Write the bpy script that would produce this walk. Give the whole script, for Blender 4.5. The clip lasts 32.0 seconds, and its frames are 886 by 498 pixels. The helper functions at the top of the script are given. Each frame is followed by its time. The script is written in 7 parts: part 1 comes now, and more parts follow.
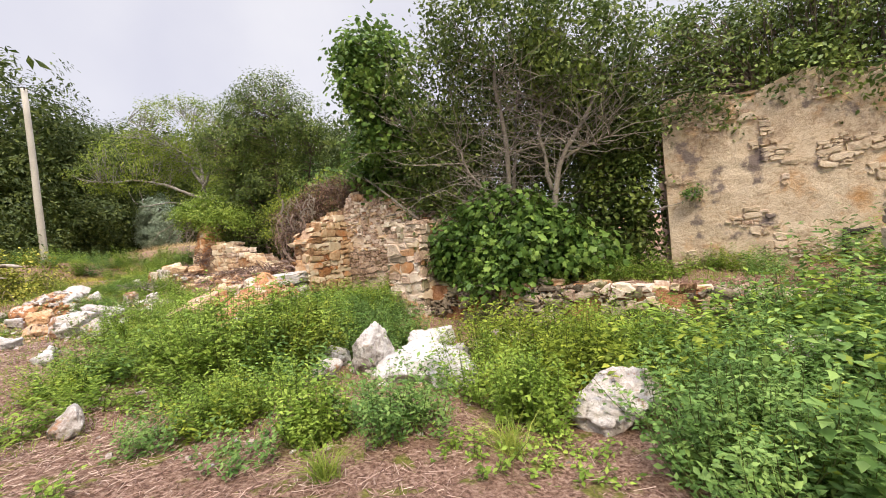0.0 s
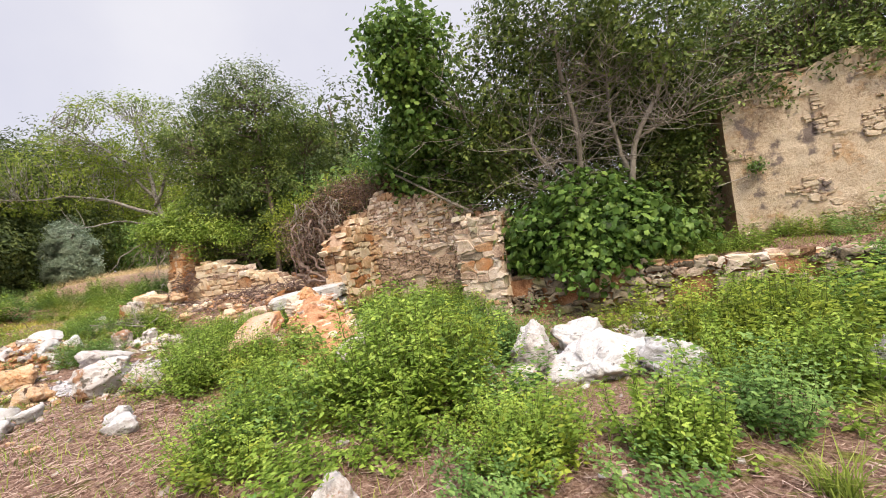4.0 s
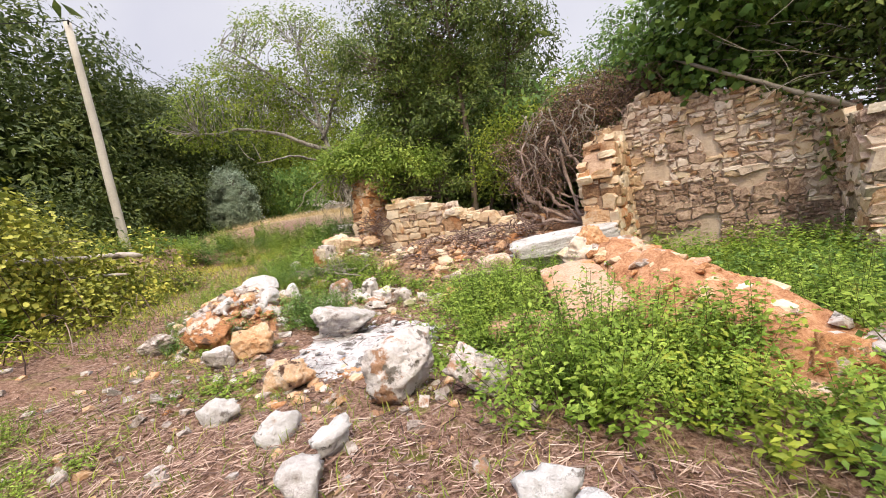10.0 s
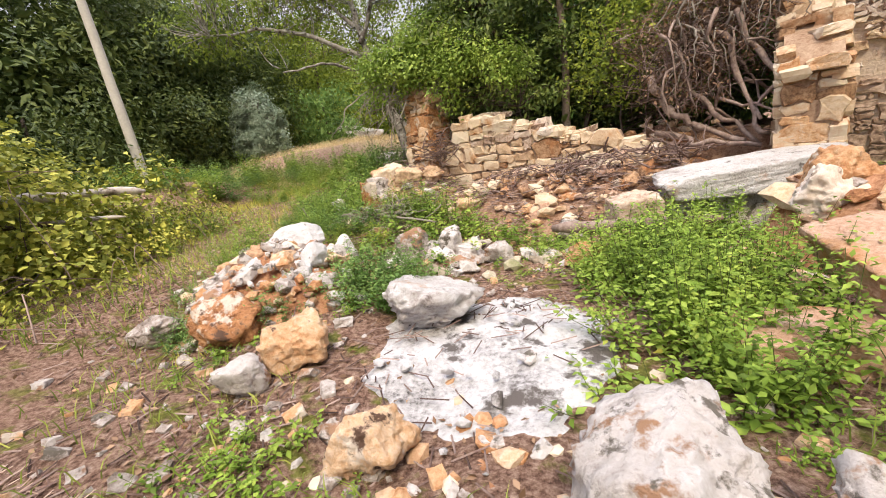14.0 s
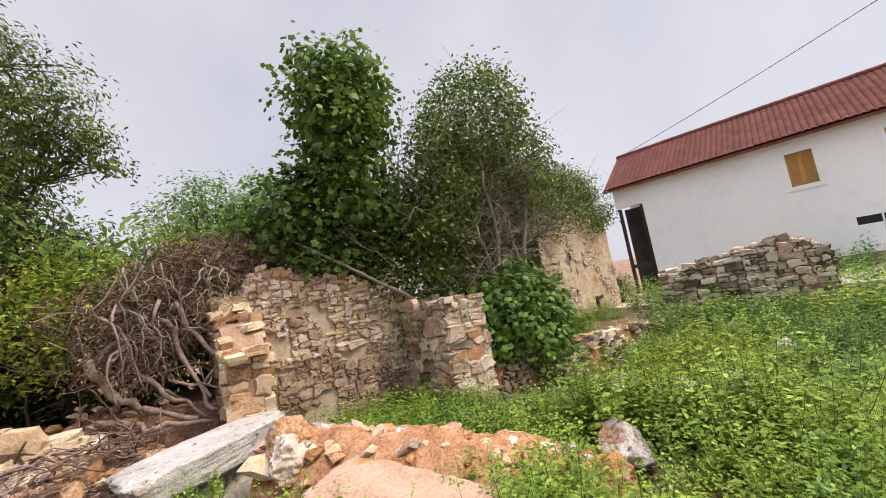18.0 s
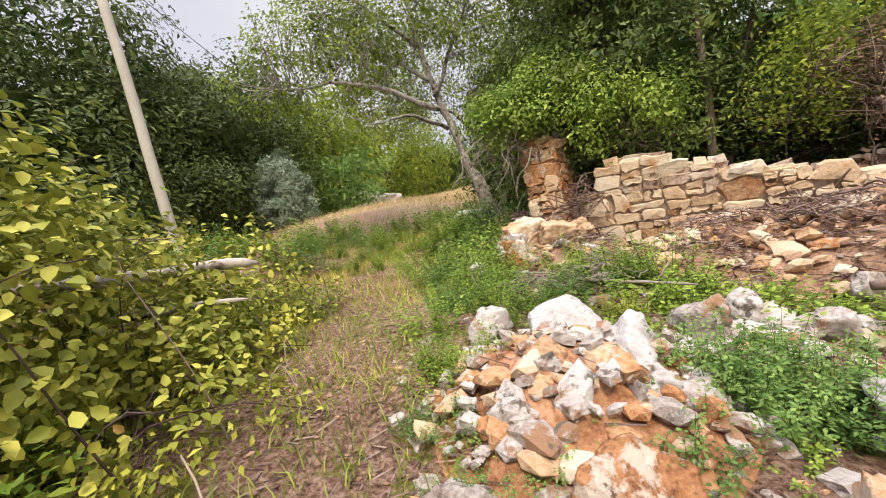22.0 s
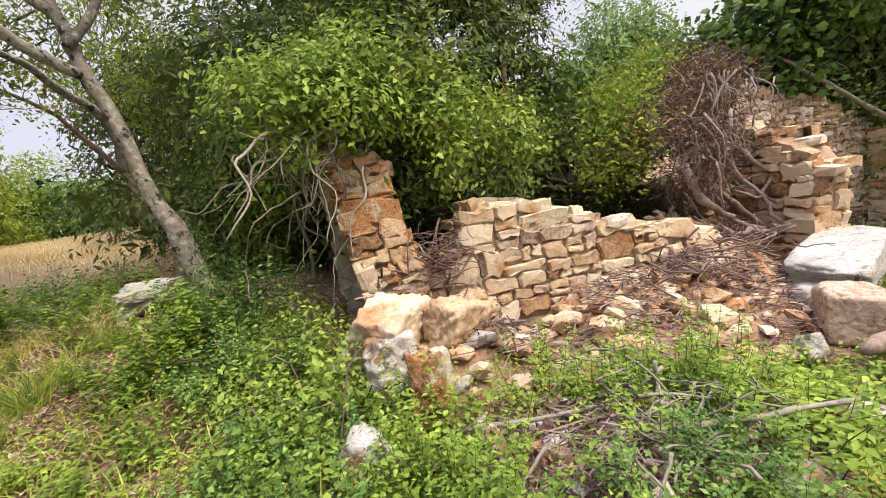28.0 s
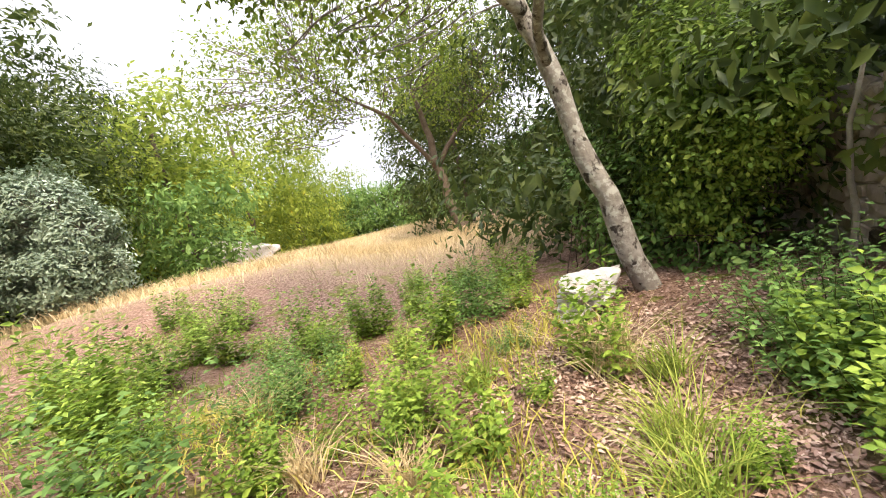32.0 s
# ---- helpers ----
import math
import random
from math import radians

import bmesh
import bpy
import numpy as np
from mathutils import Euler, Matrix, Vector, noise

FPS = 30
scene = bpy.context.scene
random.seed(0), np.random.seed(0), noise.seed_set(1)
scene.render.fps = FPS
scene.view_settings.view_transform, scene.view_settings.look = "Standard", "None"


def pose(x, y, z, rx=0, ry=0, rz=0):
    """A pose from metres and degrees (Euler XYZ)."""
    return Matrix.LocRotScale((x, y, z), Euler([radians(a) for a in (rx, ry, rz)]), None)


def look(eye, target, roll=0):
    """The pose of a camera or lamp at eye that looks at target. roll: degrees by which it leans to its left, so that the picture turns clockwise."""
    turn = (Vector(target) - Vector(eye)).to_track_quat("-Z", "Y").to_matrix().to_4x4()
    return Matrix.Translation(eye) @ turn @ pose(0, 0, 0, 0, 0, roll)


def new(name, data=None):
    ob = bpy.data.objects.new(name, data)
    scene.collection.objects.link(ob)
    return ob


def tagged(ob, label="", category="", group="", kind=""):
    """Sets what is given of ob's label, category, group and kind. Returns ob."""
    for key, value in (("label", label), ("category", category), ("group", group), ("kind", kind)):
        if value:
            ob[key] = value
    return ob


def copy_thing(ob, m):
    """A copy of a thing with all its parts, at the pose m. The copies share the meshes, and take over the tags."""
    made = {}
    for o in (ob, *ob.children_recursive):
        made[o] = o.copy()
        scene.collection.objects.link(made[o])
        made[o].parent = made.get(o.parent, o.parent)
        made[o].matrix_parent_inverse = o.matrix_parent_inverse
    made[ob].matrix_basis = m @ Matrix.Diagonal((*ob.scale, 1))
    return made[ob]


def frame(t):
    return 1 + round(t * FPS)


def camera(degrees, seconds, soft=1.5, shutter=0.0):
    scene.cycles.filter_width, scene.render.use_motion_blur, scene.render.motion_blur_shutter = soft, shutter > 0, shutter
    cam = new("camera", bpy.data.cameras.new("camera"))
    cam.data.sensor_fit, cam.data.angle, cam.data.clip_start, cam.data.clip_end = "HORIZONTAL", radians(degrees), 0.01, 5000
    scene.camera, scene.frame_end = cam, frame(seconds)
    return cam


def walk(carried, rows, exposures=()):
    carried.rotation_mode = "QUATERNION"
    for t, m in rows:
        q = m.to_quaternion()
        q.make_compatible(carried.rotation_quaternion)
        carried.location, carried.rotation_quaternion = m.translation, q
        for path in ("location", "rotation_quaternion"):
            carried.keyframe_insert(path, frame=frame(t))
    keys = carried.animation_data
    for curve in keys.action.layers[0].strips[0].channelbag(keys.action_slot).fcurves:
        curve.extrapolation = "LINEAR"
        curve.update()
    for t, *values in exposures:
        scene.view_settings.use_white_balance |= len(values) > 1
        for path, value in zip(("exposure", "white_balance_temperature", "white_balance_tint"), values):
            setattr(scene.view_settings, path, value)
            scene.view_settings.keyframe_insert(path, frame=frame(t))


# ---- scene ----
cam = camera(95.0, 32.0, soft=1.0)
METRES, EYE = 22.0, 1.4
ROWS = [
    (0.0, 0.0, 0.0, 0.0, -0.14, -1.49, 5.46),
    (0.5, -0.0189, 0.0102, -0.0008, 2.1, -5.84, 6.8),
    (1.0, -0.0373, 0.0127, -0.0011, 3.94, -7.37, 8.0),
    (1.5, -0.0594, 0.0138, 0.0013, 9.29, -6.46, 8.51),
    (2.0, -0.0883, 0.018, 0.0026, 22.65, -5.88, 12.25),
    (2.5, -0.1103, 0.0203, 0.0027, 18.95, -4.66, 12.96),
    (3.0, -0.1269, 0.0302, 0.0026, 4.88, -4.27, 12.2),
    (3.5, -0.1401, 0.0411, 0.0052, -5.3, -3.89, 10.97),
    (5.5, -0.1792, 0.0848, 0.0075, -19.99, 5.24, 9.35),
    (6.0, -0.1906, 0.0953, 0.0088, -16.28, 1.55, 9.11),
    (6.5, -0.2024, 0.1139, 0.0071, -8.05, -1.74, 9.6),
    (7.0, -0.2141, 0.1287, 0.005, -7.09, -4.37, 7.47),
    (7.5, -0.2237, 0.139, 0.0083, -13.32, -3.85, 5.47),
    (8.0, -0.2287, 0.1503, 0.0065, -10.56, -4.73, 6.68),
    (8.5, -0.2414, 0.1646, 0.0074, 2.03, -6.32, 8.82),
    (9.0, -0.2617, 0.1744, 0.006, 10.35, -5.75, 9.08),
    (9.5, -0.2767, 0.1851, 0.0074, 10.4, -4.89, 10.22),
    (10.0, -0.2893, 0.2001, 0.0087, 1.32, -5.73, 10.32),
    (10.5, -0.2998, 0.2112, 0.0092, -11.57, -5.15, 9.41),
    (11.0, -0.3068, 0.219, 0.0116, -19.0, -3.63, 9.71),
    (11.5, -0.3121, 0.2321, 0.0111, -20.1, -4.11, 10.02),
    (12.0, -0.3168, 0.2395, 0.0102, -17.65, -6.1, 10.34),
    (12.5, -0.3226, 0.2488, 0.0116, -12.81, -7.98, 10.37),
    (13.0, -0.3238, 0.2619, 0.0098, -4.87, -10.72, 9.53),
    (13.5, -0.3265, 0.2771, 0.0083, 4.3, -14.51, 9.14),
    (15.5, -0.3688, 0.3157, 0.0138, 4.03, -14.47, 13.1),
    (16.0, -0.3692, 0.3144, 0.0161, -15.46, -7.98, 10.66),
    (16.5, -0.3737, 0.3092, 0.0211, -38.94, -1.38, 10.53),
    (17.0, -0.367, 0.3043, 0.0234, -62.58, 2.0, 10.16),
    (17.5, -0.3623, 0.3029, 0.0254, -72.75, 4.33, 10.51),
    (18.0, -0.3621, 0.306, 0.0266, -67.7, 6.11, 10.29),
    (18.5, -0.365, 0.3091, 0.0265, -57.62, 7.08, 8.35),
    (19.0, -0.3694, 0.3104, 0.0254, -46.8, 6.45, 6.71),
    (19.5, -0.3751, 0.3136, 0.0247, -35.36, 4.04, 5.9),
    (20.0, -0.3853, 0.3192, 0.0225, -24.26, 1.55, 5.97),
    (20.5, -0.3979, 0.332, 0.0194, -14.82, -0.8, 6.92),
    (21.0, -0.4092, 0.3383, 0.0209, -7.45, -2.97, 8.81),
    (21.5, -0.4335, 0.3434, 0.0189, -3.55, -5.51, 11.61),
    (22.0, -0.4518, 0.3468, 0.0218, 2.8, -6.11, 12.93),
    (22.5, -0.4619, 0.3552, 0.0231, -1.77, -4.68, 13.3),
    (23.0, -0.4689, 0.3675, 0.0184, -15.22, -5.61, 11.61),
    (23.5, -0.4741, 0.3826, 0.0228, -31.54, -4.02, 9.31),
    (24.0, -0.4761, 0.3997, 0.0237, -31.14, -0.1, 10.59),
    (24.5, -0.4826, 0.4146, 0.0229, -23.65, 0.03, 11.82),
    (26.5, -0.5119, 0.4907, 0.0289, -36.55, -4.89, 11.92),
    (27.0, -0.5054, 0.4979, 0.0341, -48.49, -5.5, 9.15),
    (27.5, -0.4994, 0.5028, 0.0369, -52.78, -7.89, 9.89),
    (28.0, -0.4973, 0.5148, 0.0343, -47.24, -8.34, 9.4),
    (28.5, -0.4997, 0.536, 0.0369, -35.12, -7.57, 9.25),
    (29.0, -0.5009, 0.5513, 0.0374, -24.53, -6.05, 9.45),
    (29.5, -0.5016, 0.5693, 0.0395, -17.38, -4.26, 9.46),
    (30.0, -0.5141, 0.5888, 0.0387, -12.76, -4.14, 10.07),
    (30.5, -0.5235, 0.6026, 0.0402, -14.44, -5.06, 10.75),
    (31.0, -0.5297, 0.6185, 0.043, -20.97, -4.23, 11.16),
    (31.5, -0.5424, 0.6325, 0.0421, -23.15, -3.56, 12.15),
    (32.0, -0.557, 0.6453, 0.0456, -17.98, -3.6, 13.57),
]
walk(cam, [(t, pose(METRES * x, METRES * y, EYE + METRES * z, 90 + pitch, roll, yaw)) for t, x, y, z, yaw, pitch, roll in ROWS],
     exposures=[(0.0, 0.25), (8.0, 0.22), (16.0, 0.2), (17.5, 0.08), (19.0, 0.08), (20.5, 0.18), (24.0, 0.22), (27.0, 0.32), (28.0, 0.3), (29.0, 0.5), (30.0, 0.82), (31.0, 0.96), (32.0, 1.0)])

# ---- sky and sun: bright overcast, soft light from behind the walker ----
world = bpy.data.worlds.new("overcast_sky")
scene.world = world
world.use_nodes = True
wn, wl = world.node_tree.nodes, world.node_tree.links
wn.clear()
w_out = wn.new("ShaderNodeOutputWorld")
w_mix = wn.new("ShaderNodeMixShader")
w_mix.inputs[0].default_value = 0.86
w_sky = wn.new("ShaderNodeTexSky")
w_sky.sky_type, w_sky.sun_disc = "NISHITA", False
w_sky.sun_elevation, w_sky.sun_rotation = radians(53), radians(170)
w_b1 = wn.new("ShaderNodeBackground")
w_b1.inputs[1].default_value = 0.1
w_b2 = wn.new("ShaderNodeBackground")
w_b2.inputs[1].default_value = 0.88
w_tc = wn.new("ShaderNodeTexCoord")
w_no = wn.new("ShaderNodeTexNoise")
w_no.inputs["Scale"].default_value, w_no.inputs["Detail"].default_value = 2.2, 5
w_ra = wn.new("ShaderNodeValToRGB")
w_ra.color_ramp.elements[0].position, w_ra.color_ramp.elements[0].color = 0.3, (0.72, 0.71, 0.82, 1)
w_ra.color_ramp.elements[1].position, w_ra.color_ramp.elements[1].color = 0.7, (0.90, 0.88, 0.93, 1)
wl.new(w_tc.outputs["Generated"], w_no.inputs["Vector"])
wl.new(w_no.outputs["Fac"], w_ra.inputs["Fac"])
# an overcast sky grows brighter towards the zenith
w_sep = wn.new("ShaderNodeSeparateXYZ")
wl.new(w_tc.outputs["Generated"], w_sep.inputs[0])
w_up = wn.new("ShaderNodeMapRange")
w_up.inputs["From Min"].default_value, w_up.inputs["From Max"].default_value = 0.72, 1.0
w_up.inputs["To Min"].default_value, w_up.inputs["To Max"].default_value = 0.92, 6.6
wl.new(w_sep.outputs["Z"], w_up.inputs["Value"])
wl.new(w_up.outputs[0], w_b2.inputs[1])
wl.new(w_ra.outputs["Color"], w_b2.inputs[0])
wl.new(w_sky.outputs[0], w_b1.inputs[0])
wl.new(w_b1.outputs[0], w_mix.inputs[1])
wl.new(w_b2.outputs[0], w_mix.inputs[2])
wl.new(w_mix.outputs[0], w_out.inputs[0])

sun = new("sun", bpy.data.lights.new("sun", "SUN"))
sun.data.energy, sun.data.angle, sun.data.color = 3.0, radians(14), (1.0, 0.84, 0.58)
sun.matrix_world = look((1.5, -9, 12), (0, 0, 0))

# ---- small tools ----
rng = np.random.default_rng(7)
U, V_, ORG = np.array([0.839, -0.545]), np.array([0.545, 0.839]), np.array([-3.75, 11.3])


def ruin(u, v, z):
    """A place in the ruin's own axes: u along its front, v into it."""
    p = ORG + u * U + v * V_
    return np.array([p[0], p[1], z])


TURN_U = math.degrees(math.atan2(U[1], U[0]))


def npmesh(name, verts, tris, mat, smooth=True):
    me = bpy.data.meshes.new(name)
    verts = np.ascontiguousarray(verts, dtype=np.float32)
    tris = np.ascontiguousarray(tris, dtype=np.int32)
    k = tris.shape[1]
    me.vertices.add(len(verts))
    me.vertices.foreach_set("co", verts.ravel())
    me.loops.add(tris.size)
    me.loops.foreach_set("vertex_index", tris.ravel())
    me.polygons.add(len(tris))
    me.polygons.foreach_set("loop_start", np.arange(0, tris.size, k, dtype=np.int32))
    me.polygons.foreach_set("use_smooth", np.full(len(tris), smooth, dtype=bool))
    me.update(calc_edges=True)
    me.materials.append(mat)
    return me


def thing(name, loc, label, category, group="", kind=""):
    ob = new(name)
    ob.empty_display_size = 0.1
    ob.location = [float(c) for c in loc]
    return tagged(ob, label, category, group, kind)


def part(name, geo, mat, parent, label="", smooth=True, kind=""):
    """One mesh under a thing; geo holds world places."""
    verts, tris = geo
    at = parent.matrix_basis.translation if parent.parent is None else Vector((0, 0, 0))
    ob = new(name, npmesh(name, np.asarray(verts) - np.array(at), tris, mat, smooth))
    ob.parent = parent
    return tagged(ob, label, kind=kind)


def solo(name, geo, mat, loc, label, category, group="", kind="", smooth=True):
    """A thing that is one mesh."""
    verts, tris = geo
    ob = new(name, npmesh(name, np.asarray(verts) - np.array(loc), tris, mat, smooth))
    ob.location = [float(c) for c in loc]
    return tagged(ob, label, category, group, kind)


def join(geos):
    vs, fs, n = [], [], 0
    for v, f in geos:
        vs.append(np.asarray(v))
        fs.append(np.asarray(f) + n)
        n += len(v)
    return np.concatenate(vs), np.concatenate(fs)


def unit(a):
    return a / np.maximum(np.linalg.norm(a, axis=-1, keepdims=True), 1e-9)


def tube(pts, rad, n=6, cap=True):
    pts = np.asarray(pts, float)
    m = len(pts)
    rad = np.broadcast_to(np.asarray(rad, float), (m,))
    tan = unit(np.gradient(pts, axis=0))
    ref = np.array([0.31, 0.2, 0.93]) if abs(tan[0] @ np.array([0.31, 0.2, 0.93])) < 0.9 else np.array([1.0, 0.1, 0])
    a = unit(np.cross(tan, ref))
    b = np.cross(tan, a)
    th = np.linspace(0, 2 * np.pi, n, endpoint=False)
    ring = a[:, None] * np.cos(th)[None, :, None] + b[:, None] * np.sin(th)[None, :, None]
    v = (pts[:, None] + ring * rad[:, None, None]).reshape(-1, 3)
    i, j = np.meshgrid(np.arange(m - 1), np.arange(n), indexing="ij")
    p, q = (i * n + j).ravel(), (i * n + (j + 1) % n).ravel()
    f = np.concatenate([np.stack([p, q, q + n], 1), np.stack([p, q + n, p + n], 1)])
    if cap:
        v = np.concatenate([v, pts[:1], pts[-1:]])
        k = np.arange(n)
        e = (m - 1) * n
        f = np.concatenate([f, np.stack([np.full(n, m * n), (k + 1) % n, k], 1), np.stack([np.full(n, m * n + 1), e + k, e + (k + 1) % n], 1)])
    return v, f


def bend(pts, n, wob, r=rng):
    """A smooth, slightly crooked line of n points through a few given ones."""
    pts = np.asarray(pts, float)
    d = np.concatenate([[0], np.cumsum(np.linalg.norm(np.diff(pts, axis=0), axis=1))])
    t = np.linspace(0, d[-1], n)
    out = np.stack([np.interp(t, d, pts[:, k]) for k in range(3)], 1)
    for _ in range(2):
        out[1:-1] = (out[:-2] + 2 * out[1:-1] + out[2:]) / 4
    w = r.normal(0, wob, (n, 3))
    w[0] = 0
    w[1:-1] = (w[:-2] + w[1:-1] + w[2:]) / 2
    return out + w


def box(lo, hi, m=None):
    lo, hi = np.array(lo, float), np.array(hi, float)
    v = np.array([[(lo, hi)[i][0], (lo, hi)[j][1], (lo, hi)[k][2]] for i in (0, 1) for j in (0, 1) for k in (0, 1)])
    f = np.array([[0, 1, 3], [0, 3, 2], [4, 6, 7], [4, 7, 5], [0, 4, 5], [0, 5, 1], [2, 3, 7], [2, 7, 6], [0, 2, 6], [0, 6, 4], [1, 5, 7], [1, 7, 3]])
    if m is not None:
        m = np.array(m)
        v = v @ m[:3, :3].T + m[:3, 3]
    return v, f


# leaf outlines: base at the origin, tip along y
OVAL = (np.array([[0, 0, 0], [0.27, 0.42, 0.07], [0, 1, -0.08], [-0.27, 0.42, 0.07]]), np.array([[0, 1, 2], [0, 2, 3]]))
LANCE = (np.array([[0, 0, 0], [0.19, 0.45, 0.05], [0, 1, -0.1], [-0.19, 0.45, 0.05]]), np.array([[0, 1, 2], [0, 2, 3]]))
BROAD = (np.array([[0, 0, 0], [0.34, 0.28, 0.09], [0.27, 0.68, 0.06], [0, 1, -0.1], [-0.27, 0.68, 0.06], [-0.34, 0.28, 0.09]]),
         np.array([[0, 1, 2], [0, 2, 3], [0, 3, 4], [0, 4, 5]]))
_a = np.radians([-90, -40, 5, 38, 66, 90, 114, 142, 175, 220])
_r = np.array([0.28, 0.5, 0.42, 0.6, 0.45, 0.68, 0.45, 0.6, 0.42, 0.5])
LOBED = (np.concatenate([[[0, 0.35, 0.05]], np.stack([_r * np.cos(_a), 0.35 + _r * np.sin(_a), -0.16 * _r], 1)]),
         np.array([[0, 1 + k, 1 + (k + 1) % 10] for k in range(10)]))


def leaves(at, size, shape, up=0.7, droop=0.3, out=None, r=rng):
    """Leaves at many places at once."""
    at = np.asarray(at)
    n = len(at)
    nor = r.normal(0, 0.55, (n, 3)) + np.array([0, 0, up])
    if out is not None:
        nor = nor + out
    nor = unit(nor)
    along = r.normal(0, 1, (n, 3)) - np.array([0, 0, droop])
    along = unit(along - nor * (along * nor).sum(1, keepdims=True))
    side = np.cross(along, nor)
    s = size * r.uniform(0.6, 1.25, (n, 1, 1))
    t, f = shape
    v = at[:, None] + s * (t[None, :, :1] * side[:, None] + t[None, :, 1:2] * along[:, None] + t[None, :, 2:] * nor[:, None])
    k = len(t)
    return v.reshape(-1, 3), (f[None] + (np.arange(n) * k)[:, None, None]).reshape(-1, 3)


# ---- materials ----
def material(name):
    m = bpy.data.materials.new(name)
    m.use_nodes = True
    nt = m.node_tree
    return m, nt.nodes, nt.links, nt.nodes["Principled BSDF"]


def ramp(nodes, stops):
    r = nodes.new("ShaderNodeValToRGB")
    els = r.color_ramp.elements
    while len(els) < len(stops):
        els.new(0.5)
    for e, (p, c) in zip(els, stops):
        e.position, e.color = p, (*c, 1)
    return r


def noise_node(nodes, links, scale, detail=6, rough=0.6, src=None):
    n = nodes.new("ShaderNodeTexNoise")
    n.inputs["Scale"].default_value, n.inputs["Detail"].default_value, n.inputs["Roughness"].default_value = scale, detail, rough
    if src is not None:
        links.new(src, n.inputs["Vector"])
    return n


def mixer(nodes, links, fac, a, b, mode="MIX"):
    x = nodes.new("ShaderNodeMix")
    x.data_type, x.blend_type = "RGBA", mode
    for sock, val in ((x.inputs["Factor"], fac), (x.inputs[6], a), (x.inputs[7], b)):
        if hasattr(val, "is_output"):
            links.new(val, sock)
        else:
            sock.default_value = val if isinstance(val, float) else (*val, 1)
    return x.outputs[2]


def mineral(name, stops, big=1.6, fine=14.0, rough=0.9, bump=0.5, dist=0.02, vary=0.35, blotch=None, moss=None, island=False):
    """Stone, earth or plaster: a broad and a fine noise, stains of their own shape, fine relief."""
    m, n, l, b = material(name)
    geo = n.new("ShaderNodeNewGeometry")
    pos = geo.outputs["Position"]
    n1 = noise_node(n, l, big, 8, 0.65, pos)
    n2 = noise_node(n, l, fine, 8, 0.7, pos)
    mixv = n.new("ShaderNodeMath")
    mixv.operation = "MULTIPLY_ADD"
    l.new(n2.outputs["Fac"], mixv.inputs[0])
    mixv.inputs[1].default_value = 0.55
    half = n.new("ShaderNodeMath")
    half.operation = "MULTIPLY"
    half.inputs[1].default_value = 0.5
    l.new(n1.outputs["Fac"], half.inputs[0])
    l.new(half.outputs[0], mixv.inputs[2])
    rand = n.new("ShaderNodeObjectInfo").outputs["Random"] if not island else geo.outputs["Random Per Island"]
    shift = n.new("ShaderNodeMath")
    shift.operation = "MULTIPLY_ADD"
    l.new(rand, shift.inputs[0])
    shift.inputs[1].default_value = vary
    sub = n.new("ShaderNodeMath")
    sub.operation = "SUBTRACT"
    l.new(mixv.outputs[0], sub.inputs[0])
    sub.inputs[1].default_value = vary / 2
    l.new(sub.outputs[0], shift.inputs[2])
    r = ramp(n, stops)
    l.new(shift.outputs[0], r.inputs["Fac"])
    col = r.outputs["Color"]
    for spec in (blotch, moss):
        if spec:
            c, sc, lo, hi = spec
            nb = noise_node(n, l, sc, 6, 0.65, pos)
            rb = ramp(n, [(lo, (0, 0, 0)), (hi, (1, 1, 1))])
            l.new(nb.outputs["Fac"], rb.inputs["Fac"])
            col = mixer(n, l, rb.outputs["Color"], col, c)
    l.new(col, b.inputs["Base Color"])
    b.inputs["Roughness"].default_value = rough
    b.inputs["Specular IOR Level"].default_value = 0.25
    bp = n.new("ShaderNodeBump")
    bp.inputs["Strength"].default_value, bp.inputs["Distance"].default_value = bump, dist
    l.new(mixv.outputs[0], bp.inputs["Height"])
    l.new(bp.outputs[0], b.inputs["Normal"])
    return m


def foliage(name, dark, mid, light, rough=0.5, trans=0.34, gloss=0.2, dry=None, speck=0.5):
    """Leaves: each leaf its own green, broad patches toned like lit and shaded clumps, some light passing through."""
    m, n, l, b = material(name)
    geo = n.new("ShaderNodeNewGeometry")
    stops = [(0.0, tuple(0.6 * c for c in dark)), (0.45, mid), (0.9, tuple(1.15 * c for c in light))]
    if dry:
        stops.append((0.965, dry))
    r = ramp(n, stops)
    # broad noise paints the light and shade of clumps into the colour
    n1 = noise_node(n, l, 1.9, 4, 0.6, geo.outputs["Position"])
    ma = n.new("ShaderNodeMath")
    ma.operation = "MULTIPLY_ADD"
    l.new(geo.outputs["Random Per Island"], ma.inputs[0])
    ma.inputs[1].default_value = speck
    mb = n.new("ShaderNodeMath")
    mb.operation = "MULTIPLY_ADD"
    l.new(n1.outputs["Fac"], mb.inputs[0])
    mb.inputs[1].default_value, mb.inputs[2].default_value = 1.35, -0.17 - speck / 2
    l.new(mb.outputs[0], ma.inputs[2])
    l.new(ma.outputs[0], r.inputs["Fac"])
    l.new(r.outputs["Color"], b.inputs["Base Color"])
    b.inputs["Roughness"].default_value = rough
    b.inputs["Specular IOR Level"].default_value = gloss
    t = n.new("ShaderNodeBsdfTranslucent")
    l.new(mixer(n, l, 0.5, r.outputs["Color"], (0.17, 0.26, 0.07), "MIX"), t.inputs["Color"])
    mx = n.new("ShaderNodeMixShader")
    mx.inputs[0].default_value = trans
    l.new(b.outputs[0], mx.inputs[1])
    l.new(t.outputs[0], mx.inputs[2])
    l.new(mx.outputs[0], n["Material Output"].inputs["Surface"])
    return m


